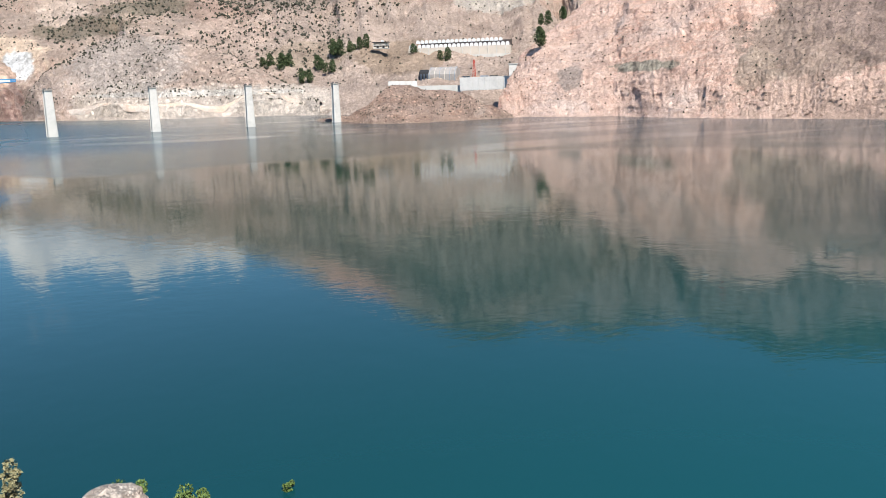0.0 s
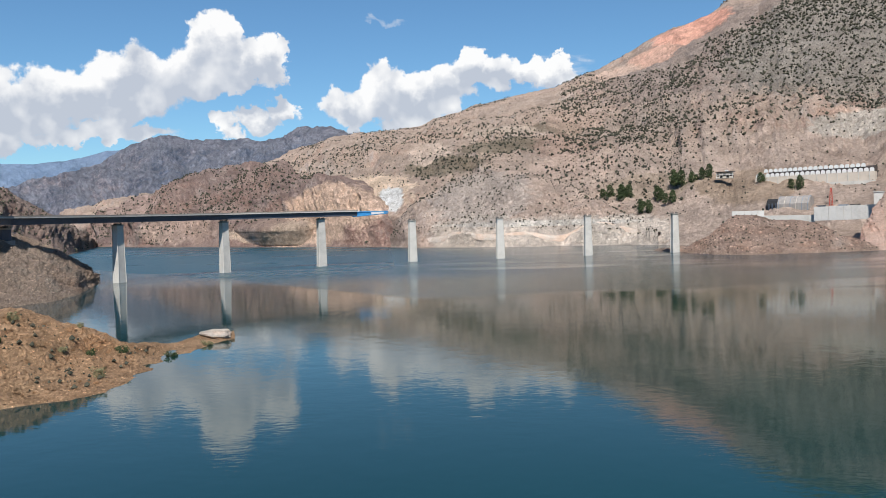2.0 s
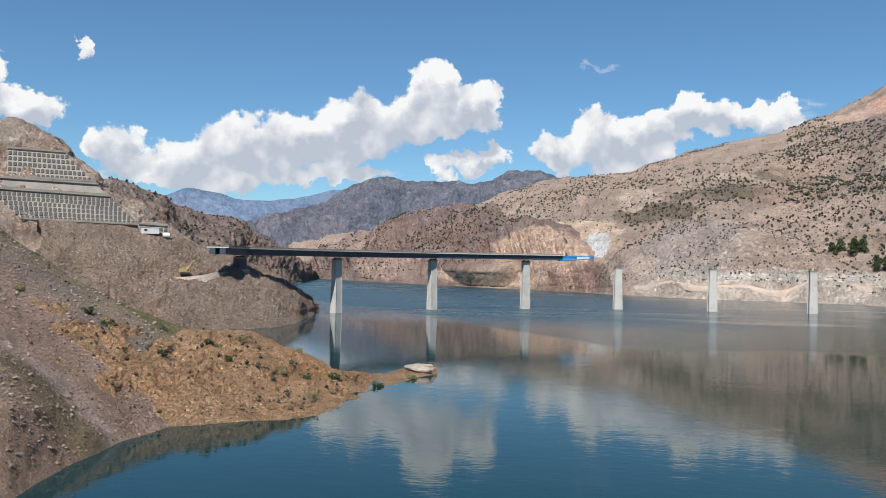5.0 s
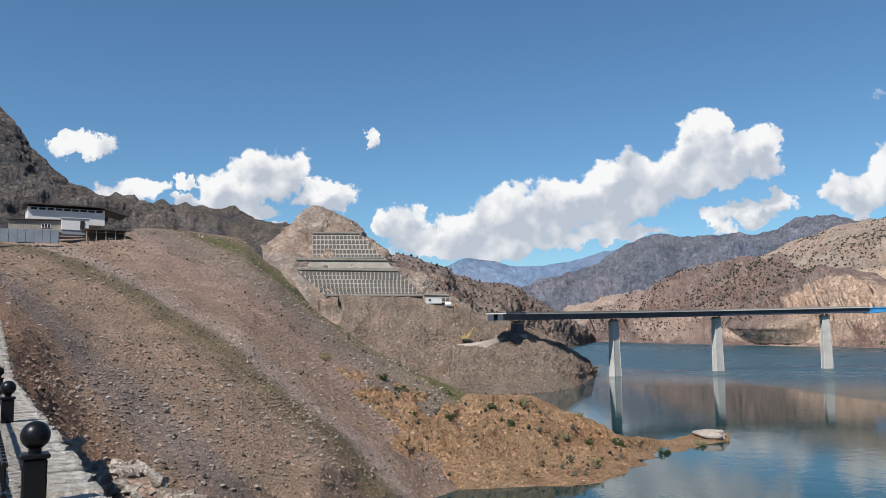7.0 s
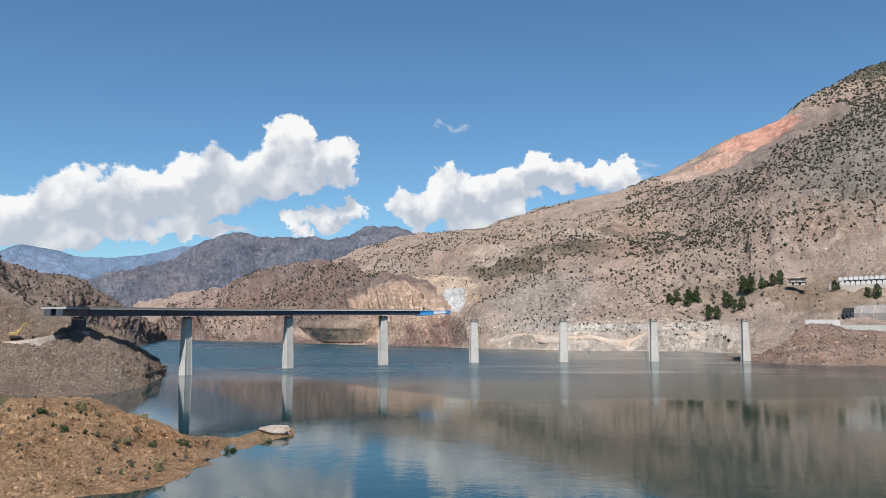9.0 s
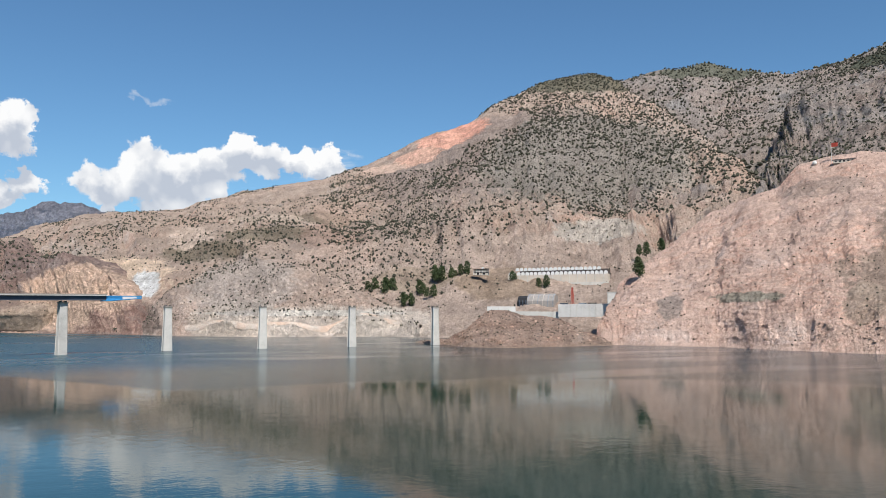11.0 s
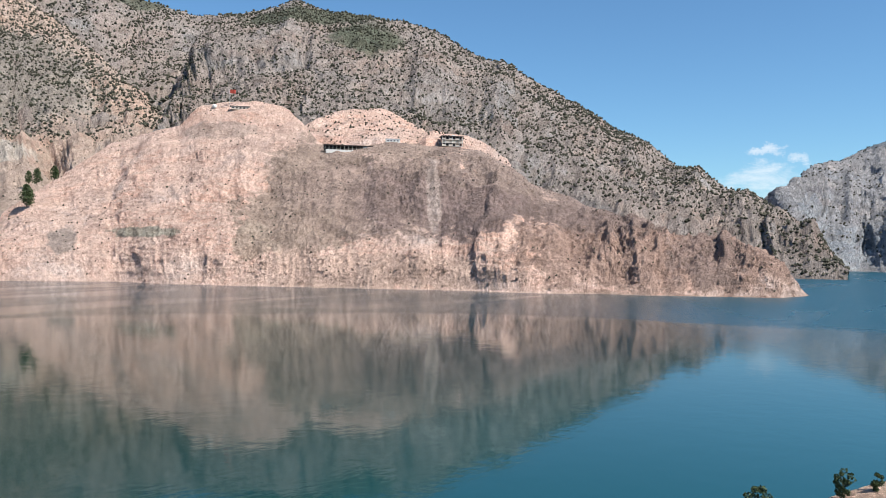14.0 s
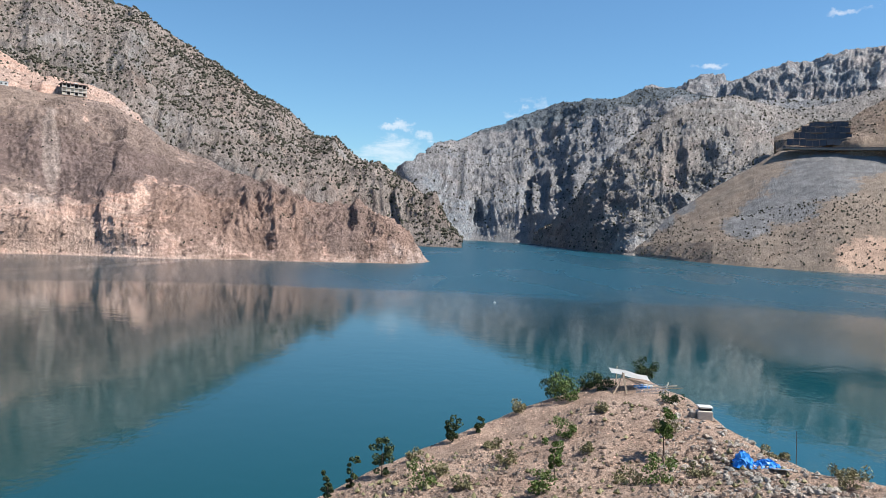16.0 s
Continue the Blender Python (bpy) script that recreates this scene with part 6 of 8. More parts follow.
# ---- anchored concrete faces on the cut hill ----
def anchored_face(bl, br, tr, tl, cols, rows, mat, label, band=True):
    """A sloping sprayed-concrete face with rows of square anchor plates and thin ledges."""
    bl, br, tr, tl = (Vector(p) for p in (bl, br, tr, tl))
    out = (br - bl).cross(tl - bl).normalized()
    if out.dot(-bl) < 0:
        out = -out
    top = empty("retaining_wall", label, "retaining wall", Matrix.Translation((bl + br) / 2), "anchored retaining walls")
    bm = bmesh.new()
    prism(bm, [bl, br, tr, tl], out * -6)
    part("slab", bm, mat, top)
    for r in (0.0, 1.0):
        a, b = bl.lerp(tl, r), br.lerp(tr, r)
        bm = bmesh.new()
        prism(bm, [a + out * 0.9, b + out * 0.9, b + out * 0.9 + Vector((0, 0, 0.8)), a + out * 0.9 + Vector((0, 0, 0.8))], out * -2.5)
        part("ledge", bm, old_concrete, top)
    if cols:
        bm = bmesh.new()
        box(bm, (0, 0, 0), (1, 1, 0.5), 0, 0.08)
        first = None
        z = out.to_track_quat("Z", "Y").to_matrix().to_4x4()
        side = (br - bl).normalized()
        up = out.cross(side)
        if up.z < 0:
            up = -up
        turn = Matrix((side, up, out)).transposed().to_4x4()
        pitch = (br - bl).length / cols
        for j in range(rows):
            v = (j + 0.6) / (rows + 0.2)
            a, b = bl.lerp(tl, v), br.lerp(tr, v)
            k = int((b - a).length / pitch)
            for i in range(k):
                p = a.lerp(b, (i + 0.5) / k)
                m = Matrix.Translation(p + out * 0.15) @ turn @ Matrix.Diagonal((pitch * 0.70, (tl - bl).length / rows * 0.62, 1, 1))
                if first is None:
                    first = part("anchor_plate", bm, plate_dark, top, "dark square anchor plate")
                    first.matrix_basis = m
                else:
                    o = new("anchor_plate", first.data)
                    o.parent = top
                    o.matrix_basis = m
    keep_place(top)


anchored_face((-224.4, 289.1, 38.4), (-188.6, 313.6, 37.9), (-203.9, 317.1, 50.2), (-241.3, 289.7, 51.0), 25, 6, old_concrete, "sprayed concrete slope face with rows of dark anchor plates")
anchored_face((-245.7, 305.4, 57.6), (-217.8, 326.0, 57.5), (-235.8, 330.5, 71.5), (-254.5, 316.3, 71.5), 19, 5, old_concrete, "upper anchored concrete face below the rock top")
anchored_face((-245.5, 291.4, 51.8), (-206.7, 320.0, 51.1), (-211.9, 319.1, 55.9), (-246.0, 293.6, 56.3), 0, 0, old_concrete, "plain pale concrete bench band on the cut hill")
anchored_face((-184.7, 309.0, 33.9), (-174.9, 314.7, 33.2), (-177.2, 318.0, 37.7), (-187.2, 312.2, 38.1), 6, 2, old_concrete, "short low concrete wall with anchor plates")


# ---- buildings ----
def local(m):
    """Adds boxes in a building's own axes: x along its front, y inward, z up."""
    def make(name, centre, size, mat, parent, label="", bevel=0.0):
        bm = bmesh.new()
        box(bm, centre, size, 0, bevel)
        return part(name, bm, mat, parent, label)
    return make


def facing(p, extra=0.0):
    """Pose at p with the front turned to the lake."""
    p = Vector(p)
    return Matrix.Translation(p) @ Matrix.Rotation(math.atan2(p.y, p.x) - math.pi / 2 + radians(extra), 4, "Z")


def frame_building(p, width, depth, storeys, high, bays, label, extra=0.0):
    """An unfinished concrete frame: slabs, columns, dark rooms behind and a roof."""
    top = empty("unfinished_building", label, "building", facing(p, extra))
    make = local(None)
    for s in range(storeys):
        z = s * high
        make("floor_slab", (0, depth / 2, z), (width + 0.8, depth + 0.8, 0.35), concrete, top, bevel=0.04)
        # near-black blocks stand for the shade of the open storeys
        make("room", (0, depth / 2 + 1.2, z + high / 2), (width - 0.6, depth - 2.4, high - 0.5), dark_hole if s % 2 == 0 else wall_beige, top, "dark open rooms")
        for b in range(bays + 1):
            x = -width / 2 + b * width / bays
            make("column", (x, 0.2, z + high / 2), (0.45, 0.45, high - 0.35), white_concrete, top)
            if b < bays and (b + s) % 2 == 0:
                make("infill_wall", (x + width / bays / 2, 0.35, z + high * 0.32), (width / bays * 0.8, 0.25, high * 0.45), wall_beige, top)
    make("roof", (0, depth / 2, storeys * high + 0.2), (width + 2.0, depth + 2.0, 0.5), roof_dark, top, "reddish dark overhanging roof")
    make("roof_hut", (0.1 * width, depth / 2, storeys * high + 1.2), (2.4, 2.4, 1.8), white_paint, top)
    return top


frame_building((694.3, 356.7, 124.6), 20, 11, 3, 3.2, 6, "unfinished three-storey concrete building on the hill edge", 12)
# long open shed on a white retaining wall
shed = empty("hill_shed", "long open-fronted shed above a white retaining wall", "shed", Matrix.Translation((0, 0, 1.8)) @ facing((512.7, 353.4, 97.0), 8))
make = local(None)
make("retaining_wall", (-4, 0.0, -1.2), (27, 0.6, 2.9), white_concrete, shed, "white retaining wall", 0.05)
# near-black back wall puts the open shed's inner shade into colour
make("back_wall", (0, 5.2, 2.0), (37, 0.3, 3.6), dark_hole, shed)
make("roof", (0, 2.6, 3.9), (38, 7.0, 0.35), roof_dark, shed, "thin dark roof", 0.05)
make("side_room", (13, 2.6, 1.2), (3.0, 5.0, 4.6), white_paint, shed)
for i in range(13):
    make("post", (-18 + i * 3.0, 0.2, 2.0), (0.3, 0.3, 3.6), concrete, shed)
hut = empty("white_hut", "low white flat-roofed hut on the hill", "hut", Matrix.Translation((0, 0, 3.0)) @ facing((544.4, 332.8, 104.9), 5))
make("wall", (0, 2, 0.4), (11, 4, 4.8), white_paint, hut, bevel=0.05)
make("roof", (0, 2, 2.95), (11.6, 4.6, 0.25), white_concrete, hut)
for i in range(4):
    make("window", (-4 + 2.6 * i, -0.02, 1.5), (1.2, 0.1, 1.0), dark_hole, hut)
lodge = empty("hilltop_lodge", "small flat-roofed lookout building on the pink hilltop", "building", facing((522.9, 472.0, 140.2)))
make("wall", (0, 2, 1.3), (16, 4, 2.6), wall_beige, lodge)
make("roof", (0, 2, 2.8), (17, 5, 0.35), roof_dark, lodge)
for i in range(5):
    make("window", (-6 + 3 * i, -0.02, 1.4), (1.5, 0.1, 1.2), dark_hole, lodge)
flag = empty("flagpole", "tall flagpole with a red flag on the hilltop", "flagpole", facing((520.9, 482.2, 140.2)))
bm = bmesh.new()
rod(bm, (0, 0, -4), (0, 0, 18), 0.16, 0.09)
part("pole", bm, white_paint, flag)
bm = bmesh.new()
rows_ = [[bm.verts.new((x * 0.8, 0.35 * math.sin(x * 1.1) * x / 6, z)) for x in range(7)] for z in (14.4, 16.0, 17.6)]
for r in range(2):
    for c in range(6):
        bm.faces.new((rows_[r][c], rows_[r][c + 1], rows_[r + 1][c + 1], rows_[r + 1][c]))
bmesh.ops.solidify(bm, geom=bm.faces[:], thickness=0.04)
part("flag_cloth", bm, red_paint, flag, "red flag cloth")
dome = empty("white_dome", "small white round tank on the hill edge", "tank", facing((519.1, 497.8, 142.8)))
bm = bmesh.new()
bmesh.ops.create_uvsphere(bm, u_segments=14, v_segments=8, radius=1.9, matrix=Matrix.Translation((0, 0, 1.4)))
part("shell", bm, white_paint, dome)

# construction yard across the water
hall = empty("arched_hall", "beige arched shed with a dark sheet for the shaded open end", "shed", facing((346.2, 660.0, 26.5), -18))
bm = bmesh.new()
prof = [(-7.5, 0), (-7.5, 6.5), (-4.5, 11), (0, 13), (4.5, 11), (7.5, 6.5), (7.5, 0)]
prism(bm, [(-9, y, z) for y, z in [(p[0] + 7.5, p[1]) for p in prof]], (26, 0, 0))
body = part("shell", bm, plain("weathered_sheet", (0.30, 0.275, 0.25), 0.6, 0.1, 0.2, 2.0), hall, "weathered grey brown sheeting")
for k in range(6):
    bm = bmesh.new()
    for (y0, z0), (y1, z1) in zip(prof, prof[1:]):
        rod(bm, (-8 + k * 4.8, y0 + 7.5, z0), (-8 + k * 4.8, y1 + 7.5, z1), 0.3, sides=5)
    part("rib", bm, wall_beige if k in (1, 3) else wall_grey, body)
# dark sheet and solid dark porch hold the shade of the open end
bm = bmesh.new()
prism(bm, [(-9.15, y + 7.5, z * 0.88) for y, z in prof], (0.1, 0, 0))
part("opening", bm, dark_hole, hall, "dark sheet for the shaded open end")
bm = bmesh.new()
prism(bm, [(-19, y * 0.8 + 7.5, z * 0.85) for y, z in prof], (9.6, 0, 0))
part("porch", bm, dark_hole, hall, "solid porch coloured dark for its inner shade")
for k in range(3):
    bm = bmesh.new()
    box(bm, (-16 + 3 * k, -0.2, 3.5), (1.2, 0.5, 7.0))
    part("porch_post", bm, steel_dark, hall)


def yard_wall(a, b, high, label, mat=white_concrete, pieces=8):
    a, b = Vector(a), Vector(b)
    top = empty("yard_wall", label, "retaining wall", Matrix.Translation((a + b) / 2), "yard walls")
    t_ = math.atan2((b - a).y, (b - a).x)
    for k in range(pieces):
        p = a.lerp(b, (k + 0.5) / pieces)
        bm = bmesh.new()
        box(bm, (p.x, p.y, p.z + high / 2 - 1.5), ((b - a).length / pieces - 0.12, 1.2, high + 3), t_, 0.06)
        part("panel", bm, mat, top)
    keep_place(top)


yard_wall((328.1, 586.5, 21.2), (360.9, 552.6, 21.8), 7.5, "white sprayed concrete retaining wall of the yard", pieces=9)
yard_wall((282.9, 629.3, 25.6), (305.0, 619.0, 25.5), 1.8, "low white wall beside the arched shed", pieces=5)
yard_wall((292.6, 613.8, 20.2), (330.9, 589.5, 19.8), 3.0, "grey white concrete edge below the arched shed", concrete, 8)
portal = empty("portal_block", "white concrete block with a dark doorway", "building", facing((359.6, 547.5, 30.5)))
make("block", (0, 4, 3), (15, 8, 9), white_concrete, portal, bevel=0.1)
make("doorway", (1.5, -0.05, 3.2), (5, 0.2, 4.5), dark_hole, portal, "dark doorway")
make("coping", (0, 4, 7.7), (16, 9, 0.6), concrete, portal)
rig = empty("drilling_rig", "red lattice drilling tower in the yard", "tower", facing((373.9, 641.7, 28.0)))
for sx, sy in ((-1.6, 0), (1.6, 0), (0, 2.4)):
    bm = bmesh.new()
    rod(bm, (sx, sy, -2), (sx * 0.3, sy * 0.3, 17), 0.28, sides=5)
    part("leg", bm, red_paint, rig)
for k in range(6):
    bm = bmesh.new()
    f = 1 - k / 8
    rod(bm, (-1.6 * f, 0, 1 + 2.5 * k), (1.6 * (f - .1), 0, 3.4 + 2.5 * k), 0.16, sides=5)
    rod(bm, (1.6 * f, 0, 1 + 2.5 * k), (0, 2.4 * (f - .1), 3.4 + 2.5 * k), 0.16, sides=5)
    part("brace", bm, red_paint, rig)
for k in range(4):
    c = empty("site_container", "dark site container on the yard", "container", facing([(367.4, 646.6, 27.9), (379.9, 633.9, 28.1), (385.8, 626.1, 28.2), (360.2, 655.3, 27.8)][k], 20 * k - 20), "site containers")
    make("box", (0, 1.3, 1.4), (7.5, 2.5, 2.7), (steel_dark, wall_grey, plate_dark, wall_beige)[k], c, bevel=0.06)
    make("door", (2.2, -0.02, 1.3), (1.1, 0.1, 2.1), dark_hole, c)

# long vaulted works building
works = empty("works_building", "long beige building with two rows of white vaulted bays", "building", facing((396.7, 711.4, 52.6), -16))
make("front_wall", (0, 4, 2.0), (104, 8, 11), wall_beige, works, bevel=0.1)
make("plinth", (0, -0.3, -2.0), (105, 0.8, 3), concrete, works)
make("back_block", (4, 14, 7.0), (92, 10, 12), roof_dark, works)
bm = bmesh.new()
prism(bm, [(-1.75, 0, 0), (1.75, 0, 0), (1.75, 0, 2.0), (1.1, 0, 3.0), (0, 0, 3.4), (-1.1, 0, 3.0), (-1.75, 0, 2.0)], (0, 1.2, 0))
bay = part("bay", bm, white_paint, works, "white vaulted bay")
bay.matrix_basis = Matrix.Translation((-49.5, 0.6, 7.6))
for r in range(2):
    for k in range(23 if r == 0 else 20):
        if r == 0 and k == 0:
            continue
        o = new("bay", bay.data)
        o.parent = works
        o.matrix_basis = Matrix.Translation((-49.5 + 4.5 * k + 5 * r, 0.6 + 7.5 * r, 7.6 + 4.6 * r))
for k in range(12):
    make("pilaster", (-48 + 8.7 * k, -0.15, 2.0), (0.7, 0.5, 11), concrete, works)
frame_building((335.1, 760.6, 61.1), 15, 8, 2, 3.0, 5, "small dark-roofed two-storey house above the field", -10)

# sheds at the top of the spoil slope
ware = empty("warehouse", "long white warehouse with a dark overhanging roof", "warehouse", facing((-173.3, 122.1, 49.1), 6))
make("wall", (0, 4, 1.9), (17, 8, 3.8), white_paint, ware, bevel=0.05)
bm = bmesh.new()
prism(bm, [(-9.5, -1.0, 4.3), (-9.5, 9.0, 4.3), (-9.5, 9.0, 4.6), (-9.5, -1.0, 4.6)], (17, 0, 0.0))
prism(bm, [(7.5, -1.0, 4.3), (7.5, 9.0, 4.3), (13.5, 9.0, 2.6), (13.5, -1.0, 2.6), (13.5, -1.0, 2.9), (7.5, -1.0, 4.6)][:4], (0, 0, 0.3))
part("roof", bm, roof_dark, ware, "dark overhanging roof")
for k in range(9):
    make("window_strip", (-7.2 + 1.8 * k, -0.03, 3.4), (1.4, 0.1, 0.5), dark_hole, ware)
cabin = empty("site_cabin", "white site cabin with a dark door", "cabin", facing((-159.2, 114.3, 45.6), 4))
make("body", (0, 1.3, 1.45), (5.6, 2.5, 2.6), white_paint, cabin, bevel=0.06)
make("roof", (0, 1.3, 2.85), (5.9, 2.9, 0.18), white_concrete, cabin)
make("door", (1.4, -0.03, 1.3), (0.85, 0.1, 2.0), dark_hole, cabin)
make("base", (0, 1.3, -0.3), (5.2, 2.2, 1.0), wall_grey, cabin)
low = empty("low_shed", "low grey block shed with a white window", "shed", facing((-164.8, 109.8, 45.4), -6))
make("wall", (0, 2, 1.2), (13, 4, 2.6), old_concrete, low, bevel=0.04)
make("roof", (0, 2, 2.65), (14, 5, 0.22), roof_dark, low)
make("window", (1.0, -0.04, 1.3), (1.9, 0.1, 1.0), white_paint, low)
for k in range(3):
    make("pane", (0.4 + 0.6 * k, -0.1, 1.3), (0.42, 0.06, 0.8), dark_hole, low)
yard = empty("panel_fence", "grey blue sheet fence in front of the sheds", "fence", facing((-156.3, 100.8, 41.6), -4))
for k in range(9):
    make("sheet", (-7 + 1.55 * k, 0, 1.4), (1.48, 0.08, 2.7), wall_grey, yard)
for k in range(10):
    make("post", (-7.78 + 1.55 * k, 0.08, 1.3), (0.09, 0.09, 2.8), steel_dark, yard)
lean = empty("open_shelter", "open dark-roofed shelter on posts", "shelter", facing((-150.7, 115.8, 42.7), 5))
make("roof", (0, 1.5, 2.6), (8.5, 4.2, 0.2), roof_dark, lean)
make("back_wall", (0, 3.3, 1.2), (8, 0.2, 2.4), plate_dark, lean)
for k in range(5):
    make("post", (-3.9 + 1.95 * k, 0, 1.2), (0.16, 0.16, 2.7), bare_wood, lean)
make("crate", (1.0, 1.2, 0.5), (1.0, 0.8, 1.0), white_paint, lean)
cabins = empty("bench_cabin", "white site cabins on the bench below the wall", "cabin", facing((-177.2, 304.1, 34.5), 8))
make("body", (0, 1.3, 1.2), (7, 2.5, 2.6), white_paint, cabins, bevel=0.05)
make("roof", (0, 1.3, 2.6), (7.4, 2.9, 0.2), white_concrete, cabins)
make("window", (-1.8, -0.03, 1.4), (1.1, 0.1, 0.8), dark_hole, cabins)
cabins = empty("white_tank", "small white water tank beside the wall", "tank", facing((-171.8, 307.2, 33.0), 0))
bm = bmesh.new()
rod(bm, (-1.4, 0.8, 1.0), (1.4, 0.8, 1.0), 1.0, sides=14)
part("drum", bm, white_paint, cabins)
bm = bmesh.new()
box(bm, (0, 0.8, 0.0), (2.2, 1.2, 0.5))
part("cradle", bm, steel_dark, cabins)

# ---- excavator ----
ex = empty("excavator", "yellow tracked excavator with raised arm", "excavator", Matrix.Translation((-152.5, 287.5, 18.0)) @ Matrix.Rotation(0.5, 4, "Z"))
make("track", (0, -1.1, 0.5), (3.8, 0.6, 0.9), rubber, ex, bevel=0.25)
make("track", (0, 1.1, 0.5), (3.8, 0.6, 0.9), rubber, ex, bevel=0.25)
make("body", (-0.6, 0, 1.7), (3.0, 2.4, 1.3), yellow_paint, ex, bevel=0.15)
cab_ = make("cab", (0.8, 0.7, 2.3), (1.4, 1.0, 1.6), yellow_paint, ex, bevel=0.1)
make("window", (1.52, 0.7, 2.5), (0.05, 0.8, 0.9), dark_hole, cab_)
bm = bmesh.new()
rod(bm, (0.8, -0.4, 1.8), (2.6, -0.4, 5.2), 0.32, 0.26, 6)
rod(bm, (2.6, -0.4, 5.2), (3.4, -0.4, 5.6), 0.26, 0.24, 6)
part("boom", bm, yellow_paint, ex)
bm = bmesh.new()
rod(bm, (3.4, -0.4, 5.7), (4.6, -0.4, 3.2), 0.24, 0.18, 6)
part("arm", bm, yellow_paint, ex)
bm = bmesh.new()
prism(bm, [(4.2, -0.9, 3.3), (5.0, -0.9, 3.1), (4.9, -0.9, 2.3), (4.2, -0.9, 2.4)], (0, 1.0, 0))
part("bucket", bm, plate_dark, ex)

# ---- dark lined cut and road above the spoil slope ----
cut = empty("lined_cut", "stepped cut lined with black sheeting above the road", "retaining wall", Matrix.Translation((909.9, -377.3, 131.0)))
black_sheet = plain("black_sheeting", (0.055, 0.062, 0.078), 0.6, grain=0.3, size=10.0, bump=0.2)
for a, b, h in (((922.1, -346.2, 129.3), (877.8, -400.9, 126.6), 7), ((926.1, -355.5, 137.7), (885.2, -401.5, 134.1), 7), ((929.1, -364.5, 145.3), (893.3, -403.0, 141.8), 7), ((931.7, -374.1, 151.8), (901.4, -404.5, 149.6), 6)):
    a, b = Vector(a), Vector(b)
    lean_ = Vector((a.x, a.y, 0)).normalized() * h * 0.5 + Vector((0, 0, h))
    steps = 10
    for k in range(steps):
        p, q = a.lerp(b, k / steps), a.lerp(b, (k + 1) / steps - 0.004)
        sag = Vector((0, 0, math.sin(k * 1.1 + h) * 1.0))
        bm = bmesh.new()
        prism(bm, [p + sag, q + sag, q + lean_ + sag, p + lean_ + sag], Vector((a.x, a.y, 0)).normalized() * 4)
        part("sheet", bm, black_sheet, cut)
    bm = bmesh.new()
    prism(bm, [a + lean_, b + lean_, b + lean_ * 1.02 + Vector((0, 0, 0.8)), a + lean_ * 1.02 + Vector((0, 0, 0.8))], Vector((a.x, a.y, 0)).normalized() * 5)
    part("ledge", bm, spoil_grey, cut, "grey gravel ledge")
keep_place(cut)
road = empty("hill_road", "level grey road bench across the slope", "road", Matrix.Translation((903.1, -393.1, 125.9)))
for a, b in (((923.5, -342.6, 125.5), (880.2, -383.2, 121.4)), ((880.2, -383.2, 121.4), (821.9, -424.3, 117.2))):
    a, b = Vector(a), Vector(b)
    away = Vector((a.x, a.y, 0)).normalized()
    bm = bmesh.new()
    prism(bm, [a, b, b + Vector((0, 0, 1.6)), a + Vector((0, 0, 1.6))], away * 14)
    part("road_bed", bm, old_concrete, road)
    for k in range(14):
        p, q = a.lerp(b, k / 14), a.lerp(b, (k + 0.92) / 14)
        bm = bmesh.new()
        prism(bm, [p + Vector((0, 0, 1.7)), q + Vector((0, 0, 1.7)), q + Vector((0, 0, 2.9)), p + Vector((0, 0, 2.9))], away * 0.5)
        part("barrier", bm, steel_dark, road)

keep_place(road)


# ---- trees ----
def leaf_cloud(name, mat, parent, clumps, per, leaf, seed, label=""):
    """A crown of many small leaves gathered in uneven clumps: (centre, radius) each."""
    rng_ = np.random.default_rng(seed)
    vs, n = [], 0
    for c, r in clumps:
        d = rng_.normal(size=(per, 3))
        d /= np.linalg.norm(d, axis=1, keepdims=True)
        p = np.array(c) + d * (r * rng_.uniform(0.45, 1.0, (per, 1)) ** 0.6) * (1, 1, 0.85)
        a = rng_.normal(size=(per, 3))
        a /= np.linalg.norm(a, axis=1, keepdims=True)
        b = np.cross(a, rng_.normal(size=(per, 3)))
        b /= np.linalg.norm(b, axis=1, keepdims=True)
        s = leaf * rng_.uniform(0.6, 1.4, (per, 1))
        vs.append(np.stack([p - a * s, p + b * s * 0.55, p + a * s, p - b * s * 0.55], 1).reshape(-1, 3))
    v = np.concatenate(vs)
    f = np.arange(len(v)).reshape(-1, 4)
    ob = link_mesh(name, v, f, mat, False)
    ob.parent = parent
    return tagged(ob, label)


